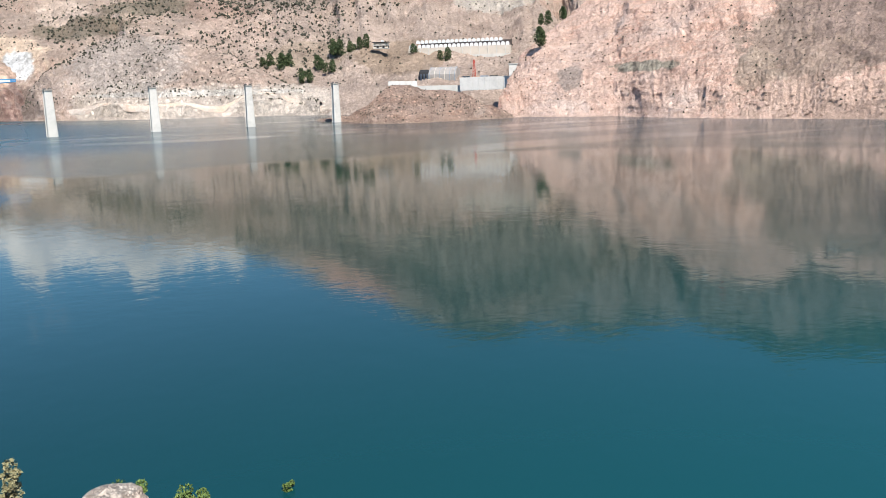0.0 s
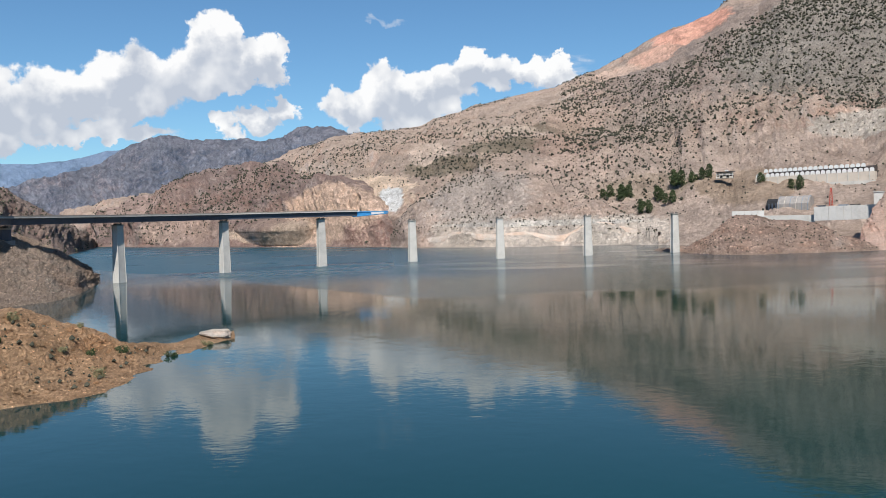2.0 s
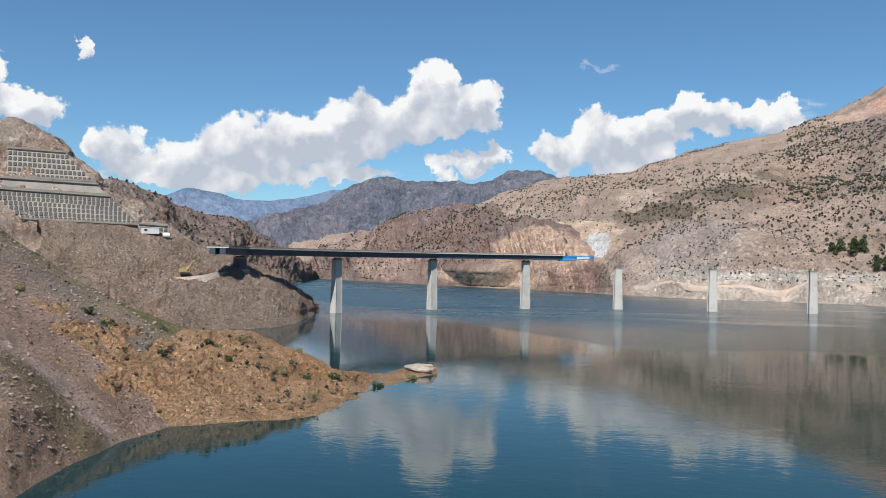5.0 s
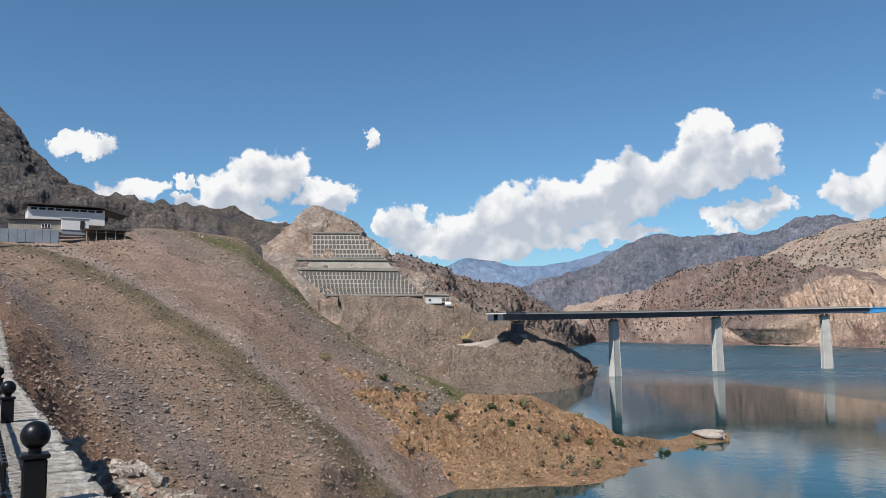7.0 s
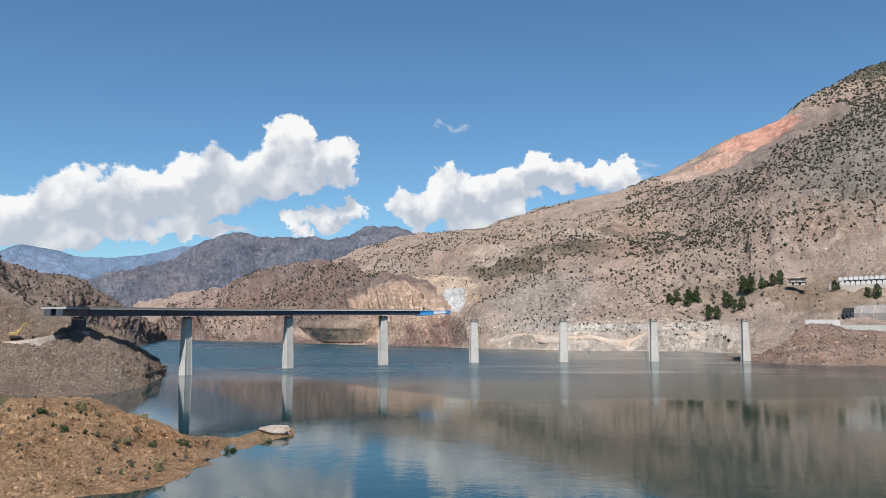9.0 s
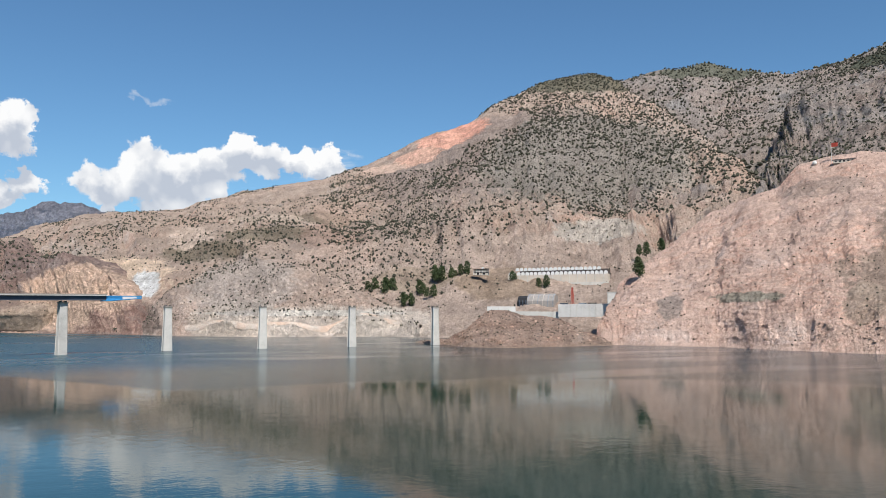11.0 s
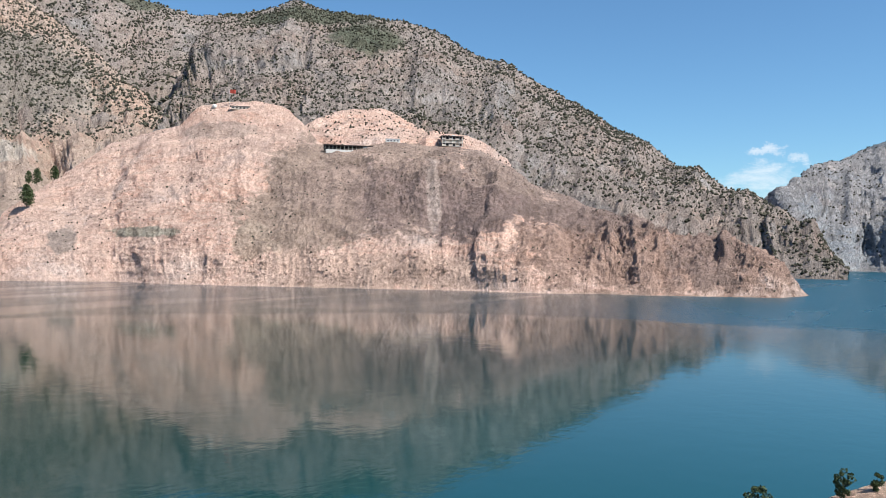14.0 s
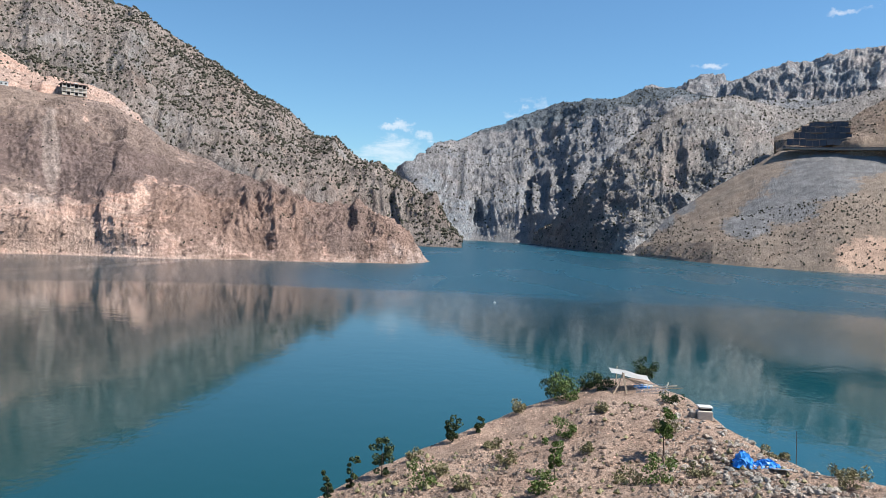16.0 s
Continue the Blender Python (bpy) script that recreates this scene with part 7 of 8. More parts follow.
def small_tree(label, high, clear, spread, mat, seed, clumps=16, per=60, leaf=0.09, category="tree", m=None, group="trees on the knoll", narrow=1.0):
    r = random.Random(seed)
    top = empty("tree" if category == "tree" else "bush", label, category, m, group)
    bm = bmesh.new()
    lean_x, lean_y = r.uniform(-0.1, 0.1) * high, r.uniform(-0.1, 0.1) * high
    pts = [Vector((lean_x * f * f, lean_y * f * f, high * 0.8 * f - 0.15)) for f in (0, 0.3, 0.6, 1)]
    for k in range(3):
        rod(bm, pts[k], pts[k + 1], 0.035 * high * (1 - 0.28 * k) * 0.6, 0.035 * high * (0.72 - 0.28 * k) * 0.6, 6)
    ends = []
    for k in range(7):
        f = clear + (0.8 - clear) * k / 7
        b = pts[0].lerp(pts[3], f)
        a = r.uniform(0, 6.3)
        e = b + Vector((math.cos(a) * spread * 0.6, math.sin(a) * spread * 0.6, r.uniform(0.05, 0.25) * high))
        rod(bm, b, e, 0.012 * high * 0.6, 0.004 * high, 5)
        ends.append(e)
    part("trunk", bm, bark, top)
    heaps = []
    for k in range(clumps):
        f = r.uniform(clear, 1.0)
        w = spread * math.sin(math.pi * min(1, 0.25 + 0.75 * (1 - f))) ** 0.7 * narrow
        a = r.uniform(0, 6.3)
        d_ = w * r.uniform(0.2, 1) ** 0.5
        heaps.append(((lean_x * f + math.cos(a) * d_, lean_y * f + math.sin(a) * d_, f * high), spread * r.uniform(0.25, 0.5)))
    heaps += [(tuple(e), spread * 0.3) for e in ends]
    leaf_cloud("crown", mat, top, heaps, per, leaf, seed)
    return top


KNOLL = "stony tan knoll above the reservoir"


def on(label, x, y, sink=0.05):
    return Matrix.Translation((x, y, ground_z(label, x, y) - sink))


small_tree("young green tree with a bare thin trunk on the knoll", 3.3, 0.5, 0.75, leaf_green, 1, 10, 70, m=on(KNOLL, 55.2, -13.5))
small_tree("small green tree beside stones on the knoll", 2.5, 0.4, 0.65, leaf_green, 2, 9, 60, m=on(KNOLL, 51.1, -5.7))
small_tree("narrow dark green tree on the knoll edge", 2.9, 0.08, 0.8, leaf_dark, 3, 14, 80, m=on(KNOLL, 57.8, 6.1))
small_tree("slender dark green sapling on the knoll edge", 2.3, 0.1, 0.45, leaf_dark, 4, 9, 60, m=on(KNOLL, 56.0, 8.1))
small_tree("slender dark green sapling on the knoll edge", 2.0, 0.1, 0.42, leaf_dark, 5, 9, 60, m=on(KNOLL, 53.7, 9.3))
small_tree("small dark tree near the knoll crest", 2.2, 0.15, 0.7, leaf_dark, 6, 12, 60, m=on(KNOLL, 65.5, 1.2))
small_tree("small dark tree near the knoll crest", 1.5, 0.1, 0.5, leaf_dark, 16, 8, 50, m=on(KNOLL, 67.0, -1.0))
small_tree("bushy green tree on the knoll crest", 2.4, 0.1, 1.5, leaf_green, 7, 18, 80, m=on(KNOLL, 71.3, -8.6))
small_tree("bushy dark tree on the knoll crest", 2.2, 0.1, 1.3, leaf_dark, 8, 16, 80, m=on(KNOLL, 74.0, -8.0))
small_tree("bushy dark tree on the knoll crest", 1.6, 0.1, 1.2, leaf_dark, 18, 12, 70, m=on(KNOLL, 73.5, -11.0))
small_tree("small green tree behind the wrecked shelter", 2.3, 0.25, 1.1, leaf_dark, 9, 14, 80, m=on(KNOLL, 76.0, -16.6))
BUSHES = [(51.1, 2.6, 1.5, 1.2, leaf_green), (61.6, -7.5, 1.5, 0.9, leaf_green), (49.5, -11.7, 1.9, 1.1, leaf_green), (47.5, -4.4, 1.5, 0.9, leaf_green), (49.0, -23.4, 1.6, 1.0, leaf_dry),
          (71.3, -12.0, 1.0, 0.8, leaf_dark), (50.0, -10.2, 1.1, 1.2, leaf_dry), (58.0, -3.0, 0.9, 0.8, leaf_dry), (62.0, -2.0, 0.8, 0.8, leaf_dry), (68.0, -17.0, 0.9, 0.9, leaf_dark),
          (60.5, -14.8, 0.7, 1.0, leaf_dry), (55.5, 2.0, 0.8, 0.8, leaf_dry), (59.5, 4.0, 0.8, 0.7, leaf_dry), (52.0, -15.0, 0.7, 0.9, leaf_dry), (70.5, -4.5, 1.0, 0.9, leaf_dry),
          (56.2, -21.5, 0.8, 0.9, leaf_dry), (52.5, -24.5, 0.7, 1.0, leaf_dry), (64.0, -10.5, 0.7, 0.6, leaf_dry), (48.8, 0.2, 0.8, 0.7, leaf_dry), (57.0, -8.5, 0.6, 0.6, leaf_dry)]
for k, (x, y, h, w, mat) in enumerate(BUSHES):
    small_tree(("leafy green bush on the stony knoll" if mat is leaf_green else "dark leafy bush on the stony knoll" if mat is leaf_dark else "dry thorny bush on the stony knoll"),
               h, 0.05, w, mat, 40 + k, 9, 55, 0.08, "bush", on(KNOLL, x, y), "bushes on the knoll")

# far trees round the field and the valley head
TREES = [(237, 816, 44.4, 0.95), (231, 820, 44.4, 0.76), (245, 801, 41.7, 1.10), (250, 805, 41.7, 0.88), (252, 800, 43.5, 1.00), (246, 804, 43.5, 0.80), (253, 768, 32.4, 0.70), (258, 772, 32.4, 0.56), (257, 756, 29.3, 0.80), (251, 760, 29.3, 0.64), (275, 780, 42.2, 0.90), (280, 784, 42.2, 0.72), (283, 760, 38.4, 0.80), (277, 764, 38.4, 0.64), (298, 798, 57.3, 1.00), (303, 802, 57.3, 0.80)] + [(303, 789, 56.1, 1.00), (297, 793, 56.1, 0.80), (312, 784, 57.4, 0.80), (318, 788, 57.4, 0.64), (327, 777, 62.4, 0.90), (321, 781, 62.4, 0.72), (360, 738, 55.8, 0.60), (365, 742, 55.8, 0.48), (378, 699, 46.7, 0.80), (372, 703, 46.7, 0.64), (366, 527, 51.3, 0.90), (371, 531, 51.3, 0.72), (502, 708, 82.5, 0.90), (496, 712, 82.5, 0.72), (521, 708, 88.5, 0.80), (526, 712, 88.5, 0.64)]
GREENS = []
for k in range(3):
    rr = random.Random(90 + k)
    top = empty("valley_tree", "tall dark green tree beside the brown field", "tree", Matrix.Translation((0, 0, -60)), "valley trees")
    bm = bmesh.new()
    rod(bm, (0, 0, -1), (0, 0, 7), 0.4, 0.2, 6)
    part("trunk", bm, bark, top)
    leaf_cloud("crown", leaf_dark, top, [((rr.uniform(-1.5, 1.5) * (1.2 - f), rr.uniform(-1.5, 1.5) * (1.2 - f), 2.0 + 9.5 * f), 2.9 * (0.5 + 0.75 * math.sin(math.pi * min(1, 0.15 + 0.8 * f)))) for f in [j / 13 for j in range(14)]], 40, 0.7, 70 + k)
    GREENS.append(top)
for k, (x, y, z, s) in enumerate(TREES):
    base = GREENS[k % 3]
    s = s * 1.3
    m = Matrix.Translation((x, y, z - 0.8)) @ Matrix.Rotation(k * 1.3, 4, "Z") @ Matrix.Diagonal((s, s, s, 1))
    if k < 3:
        base.matrix_basis = m
    else:
        o = copy_thing(base, Matrix())
        o.matrix_basis = m

# ---- wrecked shelter and clutter on the knoll ----
def knoll_point(x, y, up=0.0):
    return Vector((x, y, ground_z(KNOLL, x, y) + up))


wreck = empty("collapsed_shelter", "collapsed shelter of poles with a white sheet roof", "shelter", on(KNOLL, 70.5, -14.0, 0.0) @ Matrix.Scale(0.82, 4))
base = wreck.matrix_basis.translation.copy()


def stick(name, a, b, r, mat, parent=wreck, label=""):
    bm = bmesh.new()
    rod(bm, Vector(a), Vector(b), r, sides=6)
    return part(name, bm, mat, parent, label)


for a, b in [((0.2, 1.3, -0.2), (0.4, 0.7, 2.0)), ((0.0, 0.2, -0.2), (0.3, 0.6, 2.0)), ((-0.6, 0.4, -0.1), (0.3, 0.7, 1.9)), ((-1.0, 1.9, -0.2), (0.2, 1.0, 0.9)), ((2.6, 1.0, 0.0), (2.7, 0.9, 2.3)),
             ((-0.5, -1.6, -0.2), (1.0, -2.3, 1.0)), ((-0.4, -3.6, -0.2), (1.2, -4.4, 1.0)), ((0.8, -0.5, 0.3), (2.2, -5.6, 0.5)), ((1.8, 0.4, 1.2), (1.6, -3.6, 0.4)), ((2.4, -2.0, 0.0), (1.4, -6.0, 0.4)), ((0.4, 0.7, 1.6), (2.0, -1.6, 0.5))]:
    stick("pole", a, b, 0.055, bare_wood)
bm = bmesh.new()
grid_ = [[bm.verts.new((0.4 + 1.9 * v + 0.06 * math.sin(5 * u), 1.9 - 4.2 * u, 2.2 - 0.75 * u - 0.28 * (1 - v) + 0.05 * math.sin(9 * u + 4 * v))) for u in np.linspace(0, 1, 10)] for v in np.linspace(0, 1, 5)]
for r in range(4):
    for c in range(9):
        bm.faces.new((grid_[r][c], grid_[r][c + 1], grid_[r + 1][c + 1], grid_[r + 1][c]))
bmesh.ops.solidify(bm, geom=bm.faces[:], thickness=0.05)
part("roof_sheet", bm, white_paint, wreck, "sagging white roof sheet")
for k in range(7):
    stick("mesh_wire", (-0.7 + 0.22 * k, -0.6, 0.12 + 0.12 * k), (-0.5 + 0.22 * k, -4.2, 0.12 + 0.11 * k), 0.022, wall_grey)
for k in range(9):
    stick("mesh_wire", (-0.75, -0.7 - 0.4 * k, 0.1), (0.75, -0.75 - 0.42 * k, 0.9), 0.018, wall_grey)
bm = bmesh.new()
box(bm, (1.3, -1.6, 0.35), (1.2, 1.3, 0.35), 0.4, 0.06)
part("folded_cloth", bm, tarp_blue, wreck, "blue and white folded cloth")
bm = bmesh.new()
box(bm, (1.5, -2.3, 0.5), (0.7, 0.9, 0.18), 0.2, 0.05)
part("white_cloth", bm, white_paint, wreck)

stove = empty("block_hearth", "low block hearth with a white slab on top", "hearth", on(KNOLL, 64.4, -18.8, 0.05))
make("block", (0, 0, 0.35), (0.8, 1.2, 0.75), wall_beige, stove, bevel=0.04)
make("side_stone", (0.1, 0.9, 0.3), (0.5, 0.4, 0.6), old_concrete, stove, bevel=0.05)
make("slab", (0.3, -0.1, 0.98), (0.9, 1.1, 0.14), white_paint, stove, "white slab", 0.03)
# near-black block for the shade under the slab
make("gap", (0.2, -0.1, 0.82), (0.6, 0.9, 0.2), dark_hole, stove)

tarp = new("tarpaulin")
tagged(tarp, "crumpled blue tarpaulin heap on the stony ground", "tarpaulin")
tarp.matrix_basis = on(KNOLL, 53.8, -18.4, 0.05)
for off, sx, sy, hz, sd, nm in ((0.0, 0.75, 0.7, 0.85, 1, "heap"), (-1.5, 0.6, 1.0, 0.45, 2, "fold")):
    rng_ = np.random.default_rng(sd)
    n_u = 16
    uu, vv = np.meshgrid(np.linspace(-1, 1, n_u), np.linspace(-1, 1, n_u))
    rr_ = np.sqrt(uu ** 2 + vv ** 2)
    zz = hz * np.clip(1 - rr_ ** 1.6, 0, 1) * (0.7 + 0.6 * rng_.random(uu.shape)) + 0.06 * rng_.random(uu.shape)
    v = np.stack([uu * sx + 0.08 * rng_.normal(size=uu.shape), vv * sy + off + 0.08 * rng_.normal(size=uu.shape), zz], -1).reshape(-1, 3)
    i = np.arange(n_u * n_u).reshape(n_u, n_u)
    ob = link_mesh(nm, v, np.stack([i[:-1, :-1], i[:-1, 1:], i[1:, 1:], i[1:, :-1]], -1).reshape(-1, 4), tarp_blue, False)
    ob.parent = tarp
plate = empty("metal_dish", "grey round metal sheet lying on stones", "metal sheet", on(KNOLL, 53.0, -20.6, -0.1))
bm = bmesh.new()
bmesh.ops.create_cone(bm, cap_ends=True, segments=20, radius1=0.75, radius2=0.7, depth=0.06, matrix=Matrix.Rotation(0.25, 4, "Y"))
part("sheet", bm, wall_grey, plate)
pole = empty("thin_pole", "thin upright grey pole at the water's edge", "pole", on(KNOLL, 56.5, -23.0, 0.2))
bm = bmesh.new()
rod(bm, (0, 0, 0), (0.08, 0.05, 2.6), 0.03, 0.025, 6)
part("shaft", bm, bark, pole)
buoy = empty("buoy", "small white float on the open water", "buoy", Matrix.Translation((238.7, -6.5, 0.0)))
bm = bmesh.new()
bmesh.ops.create_uvsphere(bm, u_segments=12, v_segments=8, radius=0.35, matrix=Matrix.Translation((0, 0, 0.12)))
part("float", bm, white_paint, buoy)
bm = bmesh.new()
rod(bm, (0, 0, 0.3), (0, 0, 0.75), 0.05, sides=6)
part("stem", bm, white_paint, buoy)

# ---- parapet, fence and terrace at the viewpoint ----
A0, ALONG, OUT = Vector((-3.27, 2.13, 0)), Vector((-0.861, 0.508, 0)), Vector((0.508, 0.861, 0))
wall_turn = math.atan2(ALONG.y, ALONG.x)


def wall_at(s, n, z):
    p = A0 + ALONG * s + OUT * n
    lift = max(0.0, s - 12.0) * 0.10
    return Vector((p.x, p.y, z + lift))


wall = empty("wall_parapet", "pale rough stone parapet wall of the viewing terrace", "wall", kind="structure")
for k in range(12):
    p = wall_at(-4.6 + 3 * k + 1.5, 0.02, 16.3)
    bm = bmesh.new()
    box(bm, p, (2.98, 0.46, 9.8), wall_turn, 0.02)
    part("wall_body", bm, stone_pale, wall)
stones = []
for v_ in range(6):
    bm = bmesh.new()
    box(bm, (0, 0, 0), (0.205, 0.60, 0.09), 0, 0.014)
    rv_ = random.Random(v_)
    for vert in bm.verts:
        vert.co += Vector((rv_.uniform(-0.012, 0.012), rv_.uniform(-0.03, 0.03), rv_.uniform(-0.012, 0.012)))
    stones.append(bm)
coping_mat = rock_material("coping_stone", (0.46, 0.42, 0.36), (0.62, 0.58, 0.51), (0.74, 0.70, 0.63), (0.62, 0.58, 0.51), 0.25, shaded_cracks=0.3)
meshes = [part("coping_stone", b, coping_mat, wall) for b in stones]
rs = random.Random(11)
for k in range(160):
    gap = 0.03 * (k // 10)
    p = wall_at(-4.6 + 0.21 * k + gap, 0.05 + rs.uniform(-0.015, 0.015), 21.26 + rs.uniform(-0.006, 0.006))
    m = Matrix.Translation(p) @ Matrix.Rotation(wall_turn + rs.uniform(-0.03, 0.03), 4, "Z")
    if k < 6:
        meshes[k].matrix_basis = m
    else:
        o = new("coping_stone", meshes[k % 6].data)
        o.parent = wall
        o.matrix_basis = m

fence = empty("iron_fence", "black iron fence with ball-topped posts on the parapet", "fence", Matrix.Translation(A0))
inv = fence.matrix_basis.inverted()
for k in range(0, 8):
    p = wall_at(3.8 * k, 0.05, 21.3)
    bm = bmesh.new()
    box(bm, p + Vector((0, 0, 0.09)), (0.095, 0.095, 0.20), wall_turn, 0.008)
    box(bm, p + Vector((0, 0, 0.20)), (0.115, 0.115, 0.02), wall_turn, 0.005)
    rod(bm, p + Vector((0, 0, 0.20)), p + Vector((0, 0, 0.235)), 0.026, sides=12)
    post = part("post", bm, black_iron, fence)
    bm = bmesh.new()
    bmesh.ops.create_uvsphere(bm, u_segments=24, v_segments=14, radius=0.06, matrix=Matrix.Translation(p + Vector((0, 0, 0.285))))
    for f in bm.faces:
        f.smooth = True
    part("ball", bm, black_iron, post, "round ball finial")
for k in (0, 1, 2, 3, 4):
    a, b = 3.8 * k + 0.06, 3.8 * (k + 1) - 0.06
    for z in (0.03, 0.16):
        bm = bmesh.new()
        rod(bm, wall_at(a, -0.06, 21.3 + z), wall_at(b, -0.06, 21.3 + z), 0.014, sides=6)
        part("rail", bm, black_iron, fence)
    for j in range(30):
        s = a + (b - a) * (j + 0.5) / 30
        bm = bmesh.new()
        rod(bm, wall_at(s, -0.06, 21.31), wall_at(s, -0.06, 21.48), 0.008, sides=5)
        part("baluster", bm, black_iron, fence)
keep_place(fence)

terrace = rock_material("terrace_paving", (0.30, 0.27, 0.23), (0.40, 0.36, 0.31), (0.48, 0.44, 0.38), (0.40, 0.36, 0.31), 0.8, shaded_cracks=0.2)
bm = bmesh.new()
edge = [wall_at(-4.6, -0.26, 20.4), wall_at(30, -0.26, 20.4)]
prism(bm, [(e.x, e.y, 20.4) for e in edge] + [(-60, -30, 20.4), (-30, -70, 20.4), (30, -70, 20.4), (6, -20, 20.4)], (0, 0, -9))
tagged(part("pavement_terrace", bm, terrace), "grey paved viewing terrace behind the parapet", "terrace", kind="structure")
land("hillside_below", penin_dirt, "stony bank falling from the terrace to the water", [
    [(2.5 * math.sin(radians(b)) + 0.5, 2.5 * math.cos(radians(b)) + 0.5, 16) for b in range(-60, 116, 8)],
    [(11 * math.sin(radians(b)), 11 * math.cos(radians(b)), 11.6) for b in range(-60, 116, 8)],
    [(22 * math.sin(radians(b)), 22 * math.cos(radians(b)), 8.3 - 2.5 * min(1, max(0, (b - 16) / 20)) - 2.5 * min(1, max(0, (-b - 8) / 14)) + (2.0 if -6 < b < 14 else 0)) for b in range(-60, 116, 8)],
    [(35 * math.sin(radians(b)), 35 * math.cos(radians(b)), 1.0) for b in range(-60, 116, 8)],
    [(44 * math.sin(radians(b)), 44 * math.cos(radians(b)), -6) for b in range(-60, 116, 8)]], 220, 90, 0.35, 4, category="hillside")
# hills that close the valley behind the terrace
land("mountain_behind", main_rock, "dry tan hills behind the viewing terrace", [
    [(d * math.sin(radians(b)), d * math.cos(radians(b)), z) for b in range(142, 286, 8)] for d, z in ((80, 8), (200, 18), (500, 60), (900, 120), (1300, 80))], 200, 70, 8, 110, gully=0.4)

# ---- tracks ----
def track(label, spots, wide, mat, text):
    """A graded dirt track laid on the slope through a few way points."""
    g = LANDS[label].reshape(-1, 3)
    pts = []
    for a, b in zip(spots, spots[1:]):
        a, b = Vector(a), Vector(b)
        k = max(2, int((b - a).length / (wide * 0.8)))
        pts += [a.lerp(b, i / k) for i in range(k)]
    pts.append(Vector(spots[-1]))
    zs = []
    for p in pts:
        d = (g[:, 0] - p.x) ** 2 + (g[:, 1] - p.y) ** 2
        zs.append(float(g[np.argsort(d)[:12], 2].mean()))
    zs = [sum(zs[max(0, i - 3):i + 4]) / len(zs[max(0, i - 3):i + 4]) for i in range(len(zs))]
    v, f = [], []
    for i, (p, z) in enumerate(zip(pts, zs)):
        t = (pts[min(i + 1, len(pts) - 1)] - pts[max(i - 1, 0)]).xy.normalized()
        n = Vector((-t.y, t.x))
        for s, dz in ((-0.5, -6.0), (-0.5, 0.0), (0.5, 0.0), (0.5, -6.0)):
            v.append((p.x + n.x * s * wide, p.y + n.y * s * wide, z + dz))
        if i:
            a, b = 4 * (i - 1), 4 * i
            f += [(a + k, b + k, b + k + 1, a + k + 1) for k in range(3)]
    tagged(link_mesh("road_track", v, f, mat), text, "dirt track", kind="structure")


track_dirt = rock_material("track_dirt", (0.36, 0.29, 0.23), (0.48, 0.39, 0.315), (0.58, 0.49, 0.41), (0.50, 0.41, 0.335), 4.0, shaded_cracks=0.05)
SPUR, BANK = "grey tan rocky spur above the shore track", "dug brown earth bank with a bench track"
track(SPUR, [(49.6, 824.2, 22.5), (95.9, 778.6, 22.4), (145.5, 752.6, 22.3), (197.0, 747.8, 22.8), (236.0, 723.1, 19.2)], 5, track_dirt, "pale dirt track along the far shore")
track(BANK, [(-155.7, 285.5, 16.8), (-146.8, 289.7, 16.7), (-144.5, 306.1, 16.8), (-140.0, 315.3, 16.2)], 5, track_dirt, "pale bench track on the dug bank")

# ---- loose stones ----
NEAR = "brown stony spoil slope falling to the water"
ORANGE = "orange earth spur running into the water"


slope_stone = rock_material("slope_stones", (0.14, 0.107, 0.085), (0.27, 0.205, 0.16), (0.42, 0.335, 0.275), (0.31, 0.235, 0.185), 0.6, shaded_cracks=0.2)


def stones_on(label, count, low, high, text, mat, power=2.2, shape=blob, **where):
    spots = pick(label, count, rng, **where)
    sizes = low + (high - low) * rng.random(len(spots)) ** power
    scatter("loose_stones", mat, text, "stones", spots, sizes, 0.7, 0.45, seed=len(spots) + 5, rough=0.45, shape=shape)


stones_on(NEAR, 17000, 0.05, 0.30, "grey and brown stones strewn over the spoil slope", slope_stone, 3.0, tuft, v0=0.16, v1=0.74, clump=1.6, size=16)
stones_on(NEAR, 2600, 0.06, 0.34, "grey rubble in bands on the spoil slope", stone_grey, 3.0, v0=0.16, v1=0.74, clump=3.0, size=12)
stones_on("heap of pale rubble beside the parapet", 700, 0.05, 0.32, "pale broken stones heaped beside the parapet", stone_pale, 1.8, v0=0.0, v1=0.95)
stones_on(ORANGE, 1500, 0.05, 0.32, "orange and tan stones on the earth spur", orange_dirt, 3.0, v0=0.2, v1=0.8, clump=1.0, size=10)
stones_on("dug brown earth bank with a bench track", 2600, 0.1, 0.55, "brown rubble on the dug bank", slope_stone, 2.5, tuft, v0=0.14, v1=0.8, clump=1.4, size=25)
stones_on(KNOLL, 6000, 0.04, 0.22, "brown stones strewn over the knoll", slope_stone, 2.5, tuft, v0=0.35, v1=0.8, clump=0.8, size=6)
stones_on(KNOLL, 900, 0.05, 0.26, "pale stones along the knoll's edge", stone_pale, 2.0, v0=0.5, v1=0.9, u0=0.6, clump=1.2, size=5)
stones_on("stony bank falling from the terrace to the water", 900, 0.1, 0.6, "pale stones on the bank below the terrace", stone_pale, 2.0, v0=0.3, v1=0.7)
stones_on("pinkish layered rock hill rising from the water", 500, 0.3, 1.1, "fallen blocks along the pink rock shore", pink_rock, 2.5, v0=0.06, v1=0.2)
stones_on("dark jagged cliffs above the water", 500, 0.6, 2.6, "fallen blocks below the dark cliffs", stone_grey, 2.0, v0=0.08, v1=0.3)
big = empty("boulder", "large pale boulder on the bank below the terrace", "boulder", Matrix.Translation((1.3, 22.0, 11.1)))
bm = bmesh.new()
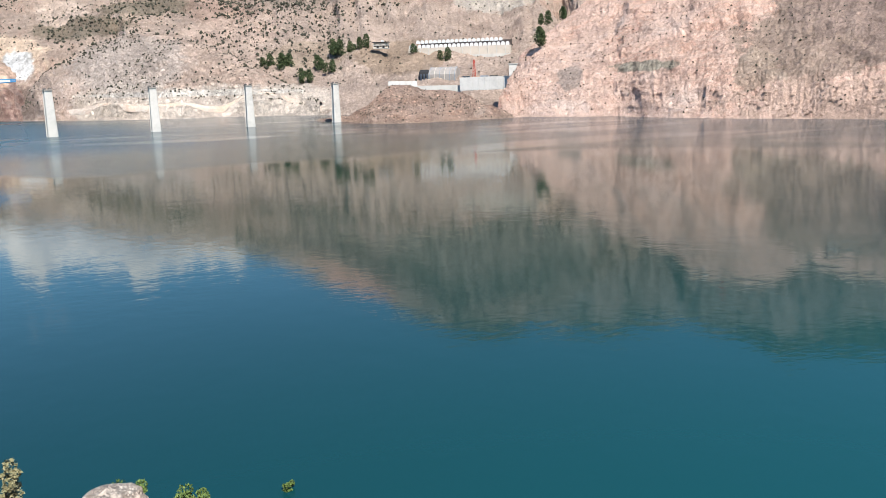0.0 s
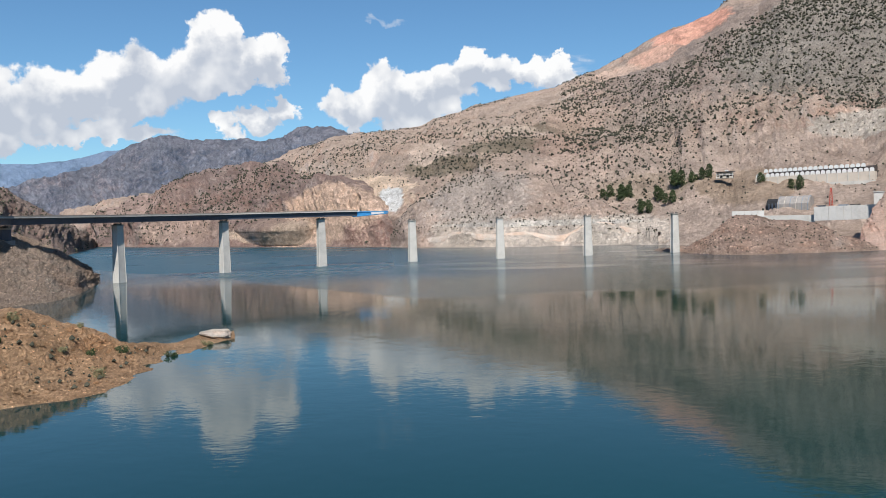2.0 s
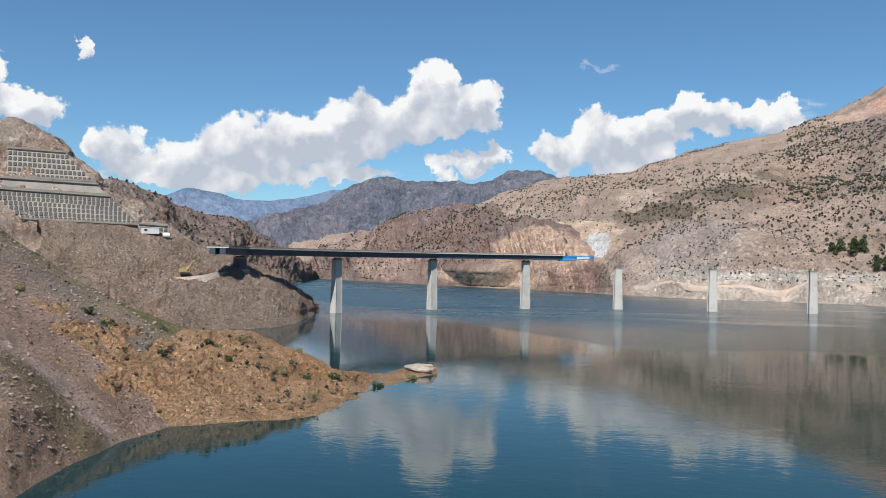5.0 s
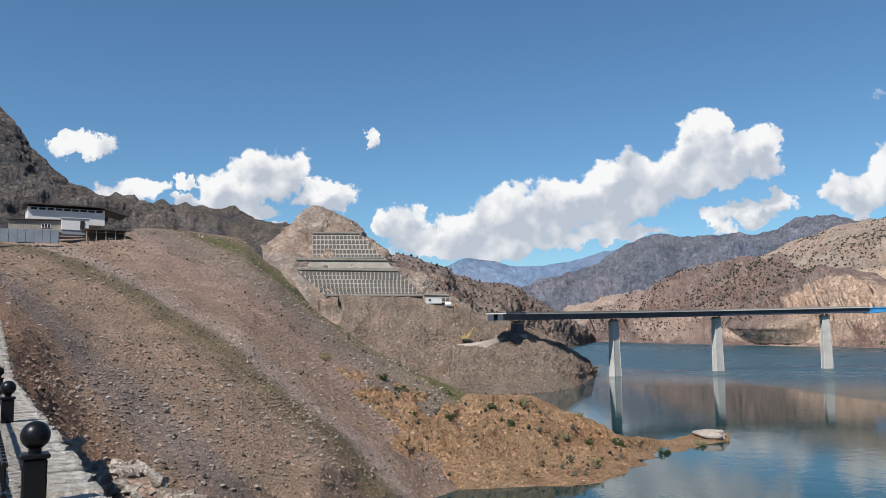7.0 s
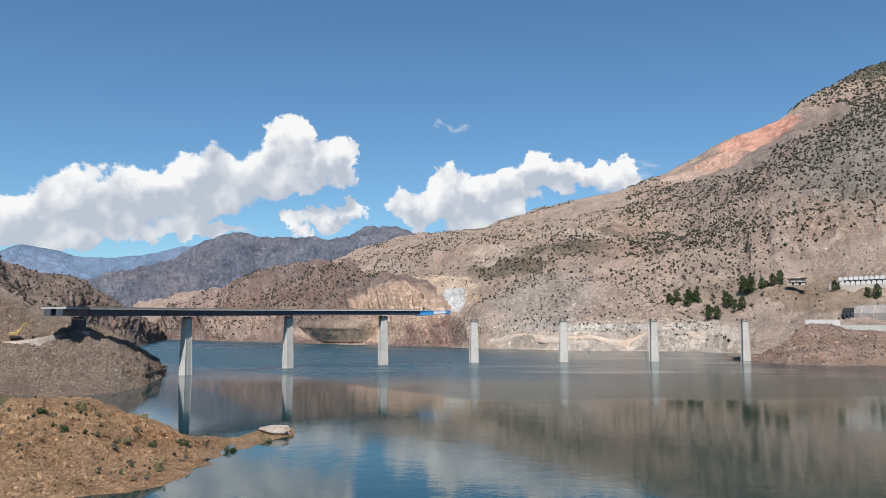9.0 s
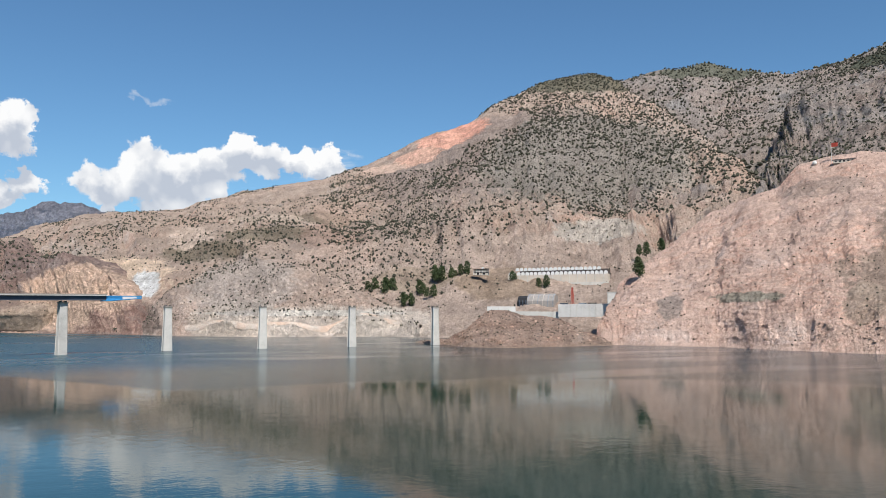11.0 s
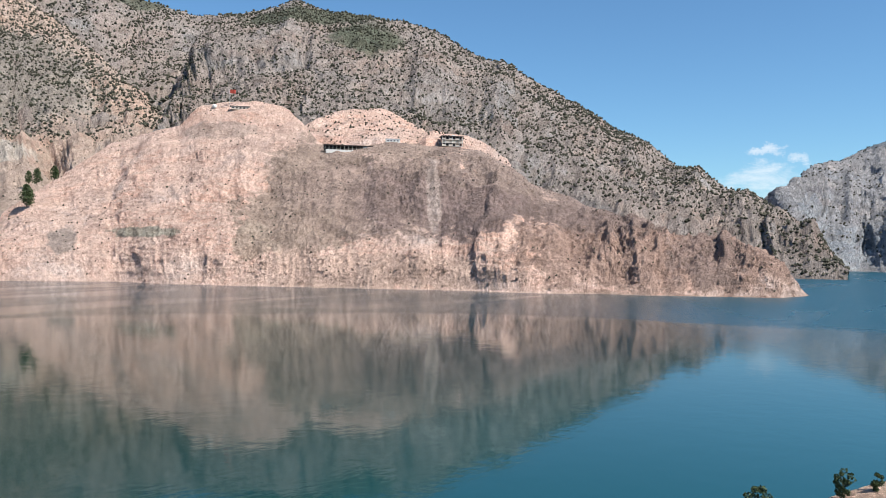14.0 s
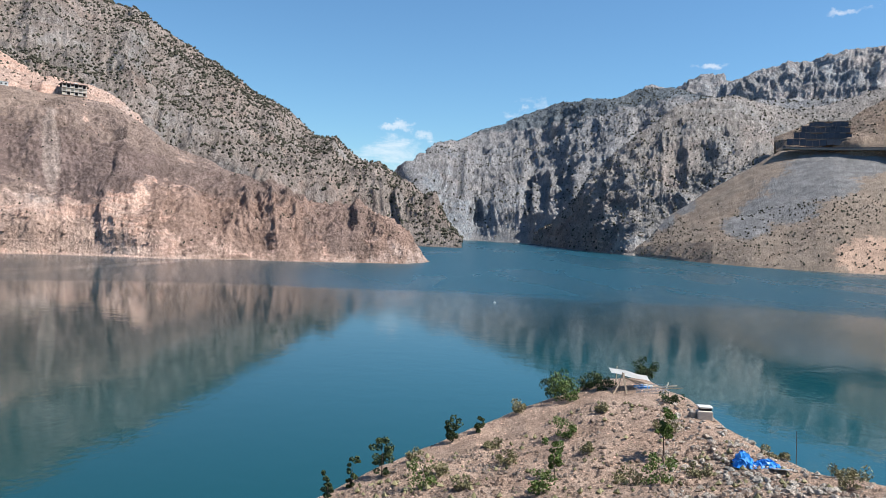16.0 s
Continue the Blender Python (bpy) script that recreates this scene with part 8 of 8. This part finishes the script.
bmesh.ops.create_icosphere(bm, subdivisions=3, radius=1.0)
for v in bm.verts:
    v.co *= 1 + 0.35 * noise.noise(v.co * 1.3) + 0.12 * noise.noise(v.co * 4)
    v.co = Vector((v.co.x * 0.95, v.co.y * 0.7, v.co.z * 0.5))
part("rock", bm, stone_pale, big)
tip = empty("boulder", "flat pale rock at the tip of the orange spur", "boulder", Matrix.Translation((-34.0, 166.6, 1.0)))
bm = bmesh.new()
bmesh.ops.create_icosphere(bm, subdivisions=3, radius=1.0)
for v in bm.verts:
    v.co *= 1 + 0.4 * noise.noise(v.co * 1.6) + 0.15 * noise.noise(v.co * 5)
    v.co = Vector((v.co.x * 3.4, v.co.y * 2.0, v.co.z * 1.1))
part("rock", bm, stone_pale, tip)
# shrubs close by
for k, (x, y, z) in enumerate(((1.7, 22.4, 11.0), (3.3, 21.7, 10.7), (-1.2, 21.0, 12.1), (11.3, 41.1, 0.0))):
    h, w = ((0.55, 0.42), (0.7, 0.5), (1.5, 0.4), (0.6, 0.4))[k]
    small_tree("scrubby green bush on the bank below the terrace", h, 0.05, w, leaf_green if k != 2 else leaf_dry, 140 + k, 9, 90, 0.05, "bush", Matrix.Translation((x, y, z - 0.15)), "bushes on the bank")
ORANGE_BUSH = [(-42.5, 122.5, 1.6, 1.1), (-76.6, 119.5, 1.3, 1.3), (-72.5, 128.5, 1.4, 1.4), (-87.5, 112.5, 1.4, 1.3), (-80.5, 119.8, 0.9, 0.9), (-57.0, 122.0, 0.8, 0.8), (-60, 135, 1.1, 1.1), (-47, 132, 1.0, 1.0),
               (-66, 118, 0.8, 0.9), (-52, 140, 1.1, 1.2), (-44, 138, 1.2, 1.1), (-38, 146, 1.0, 1.1), (-50, 128, 0.9, 0.9), (-70, 113, 0.7, 0.8), (-62, 126, 0.8, 0.8), (-34, 158, 1.1, 1.0)]
for k, (x, y, h, w) in enumerate(ORANGE_BUSH):
    small_tree("low dark green scrub on the orange earth", h, 0.02, w, leaf_dark if k % 3 else leaf_dry, 200 + k, 9, 50, 0.11, "bush", on(ORANGE if k not in (1, 3, 4) else NEAR, x, y), "scrub on the spur")
shrubs(ORANGE, 260, 0.12, 0.45, "small dry tufts on the orange spur", v0=0.2, v1=0.8, clump=0.8, size=12)
shrubs(KNOLL, 420, 0.06, 0.25, "dry grass tufts on the knoll", "dry_tufts", leaf_dry, v0=0.35, v1=0.8, clump=1.0, size=6)
shrubs(NEAR, 500, 0.08, 0.3, "small green weeds on the spoil slope", v0=0.3, v1=0.72, clump=2.5, size=14)
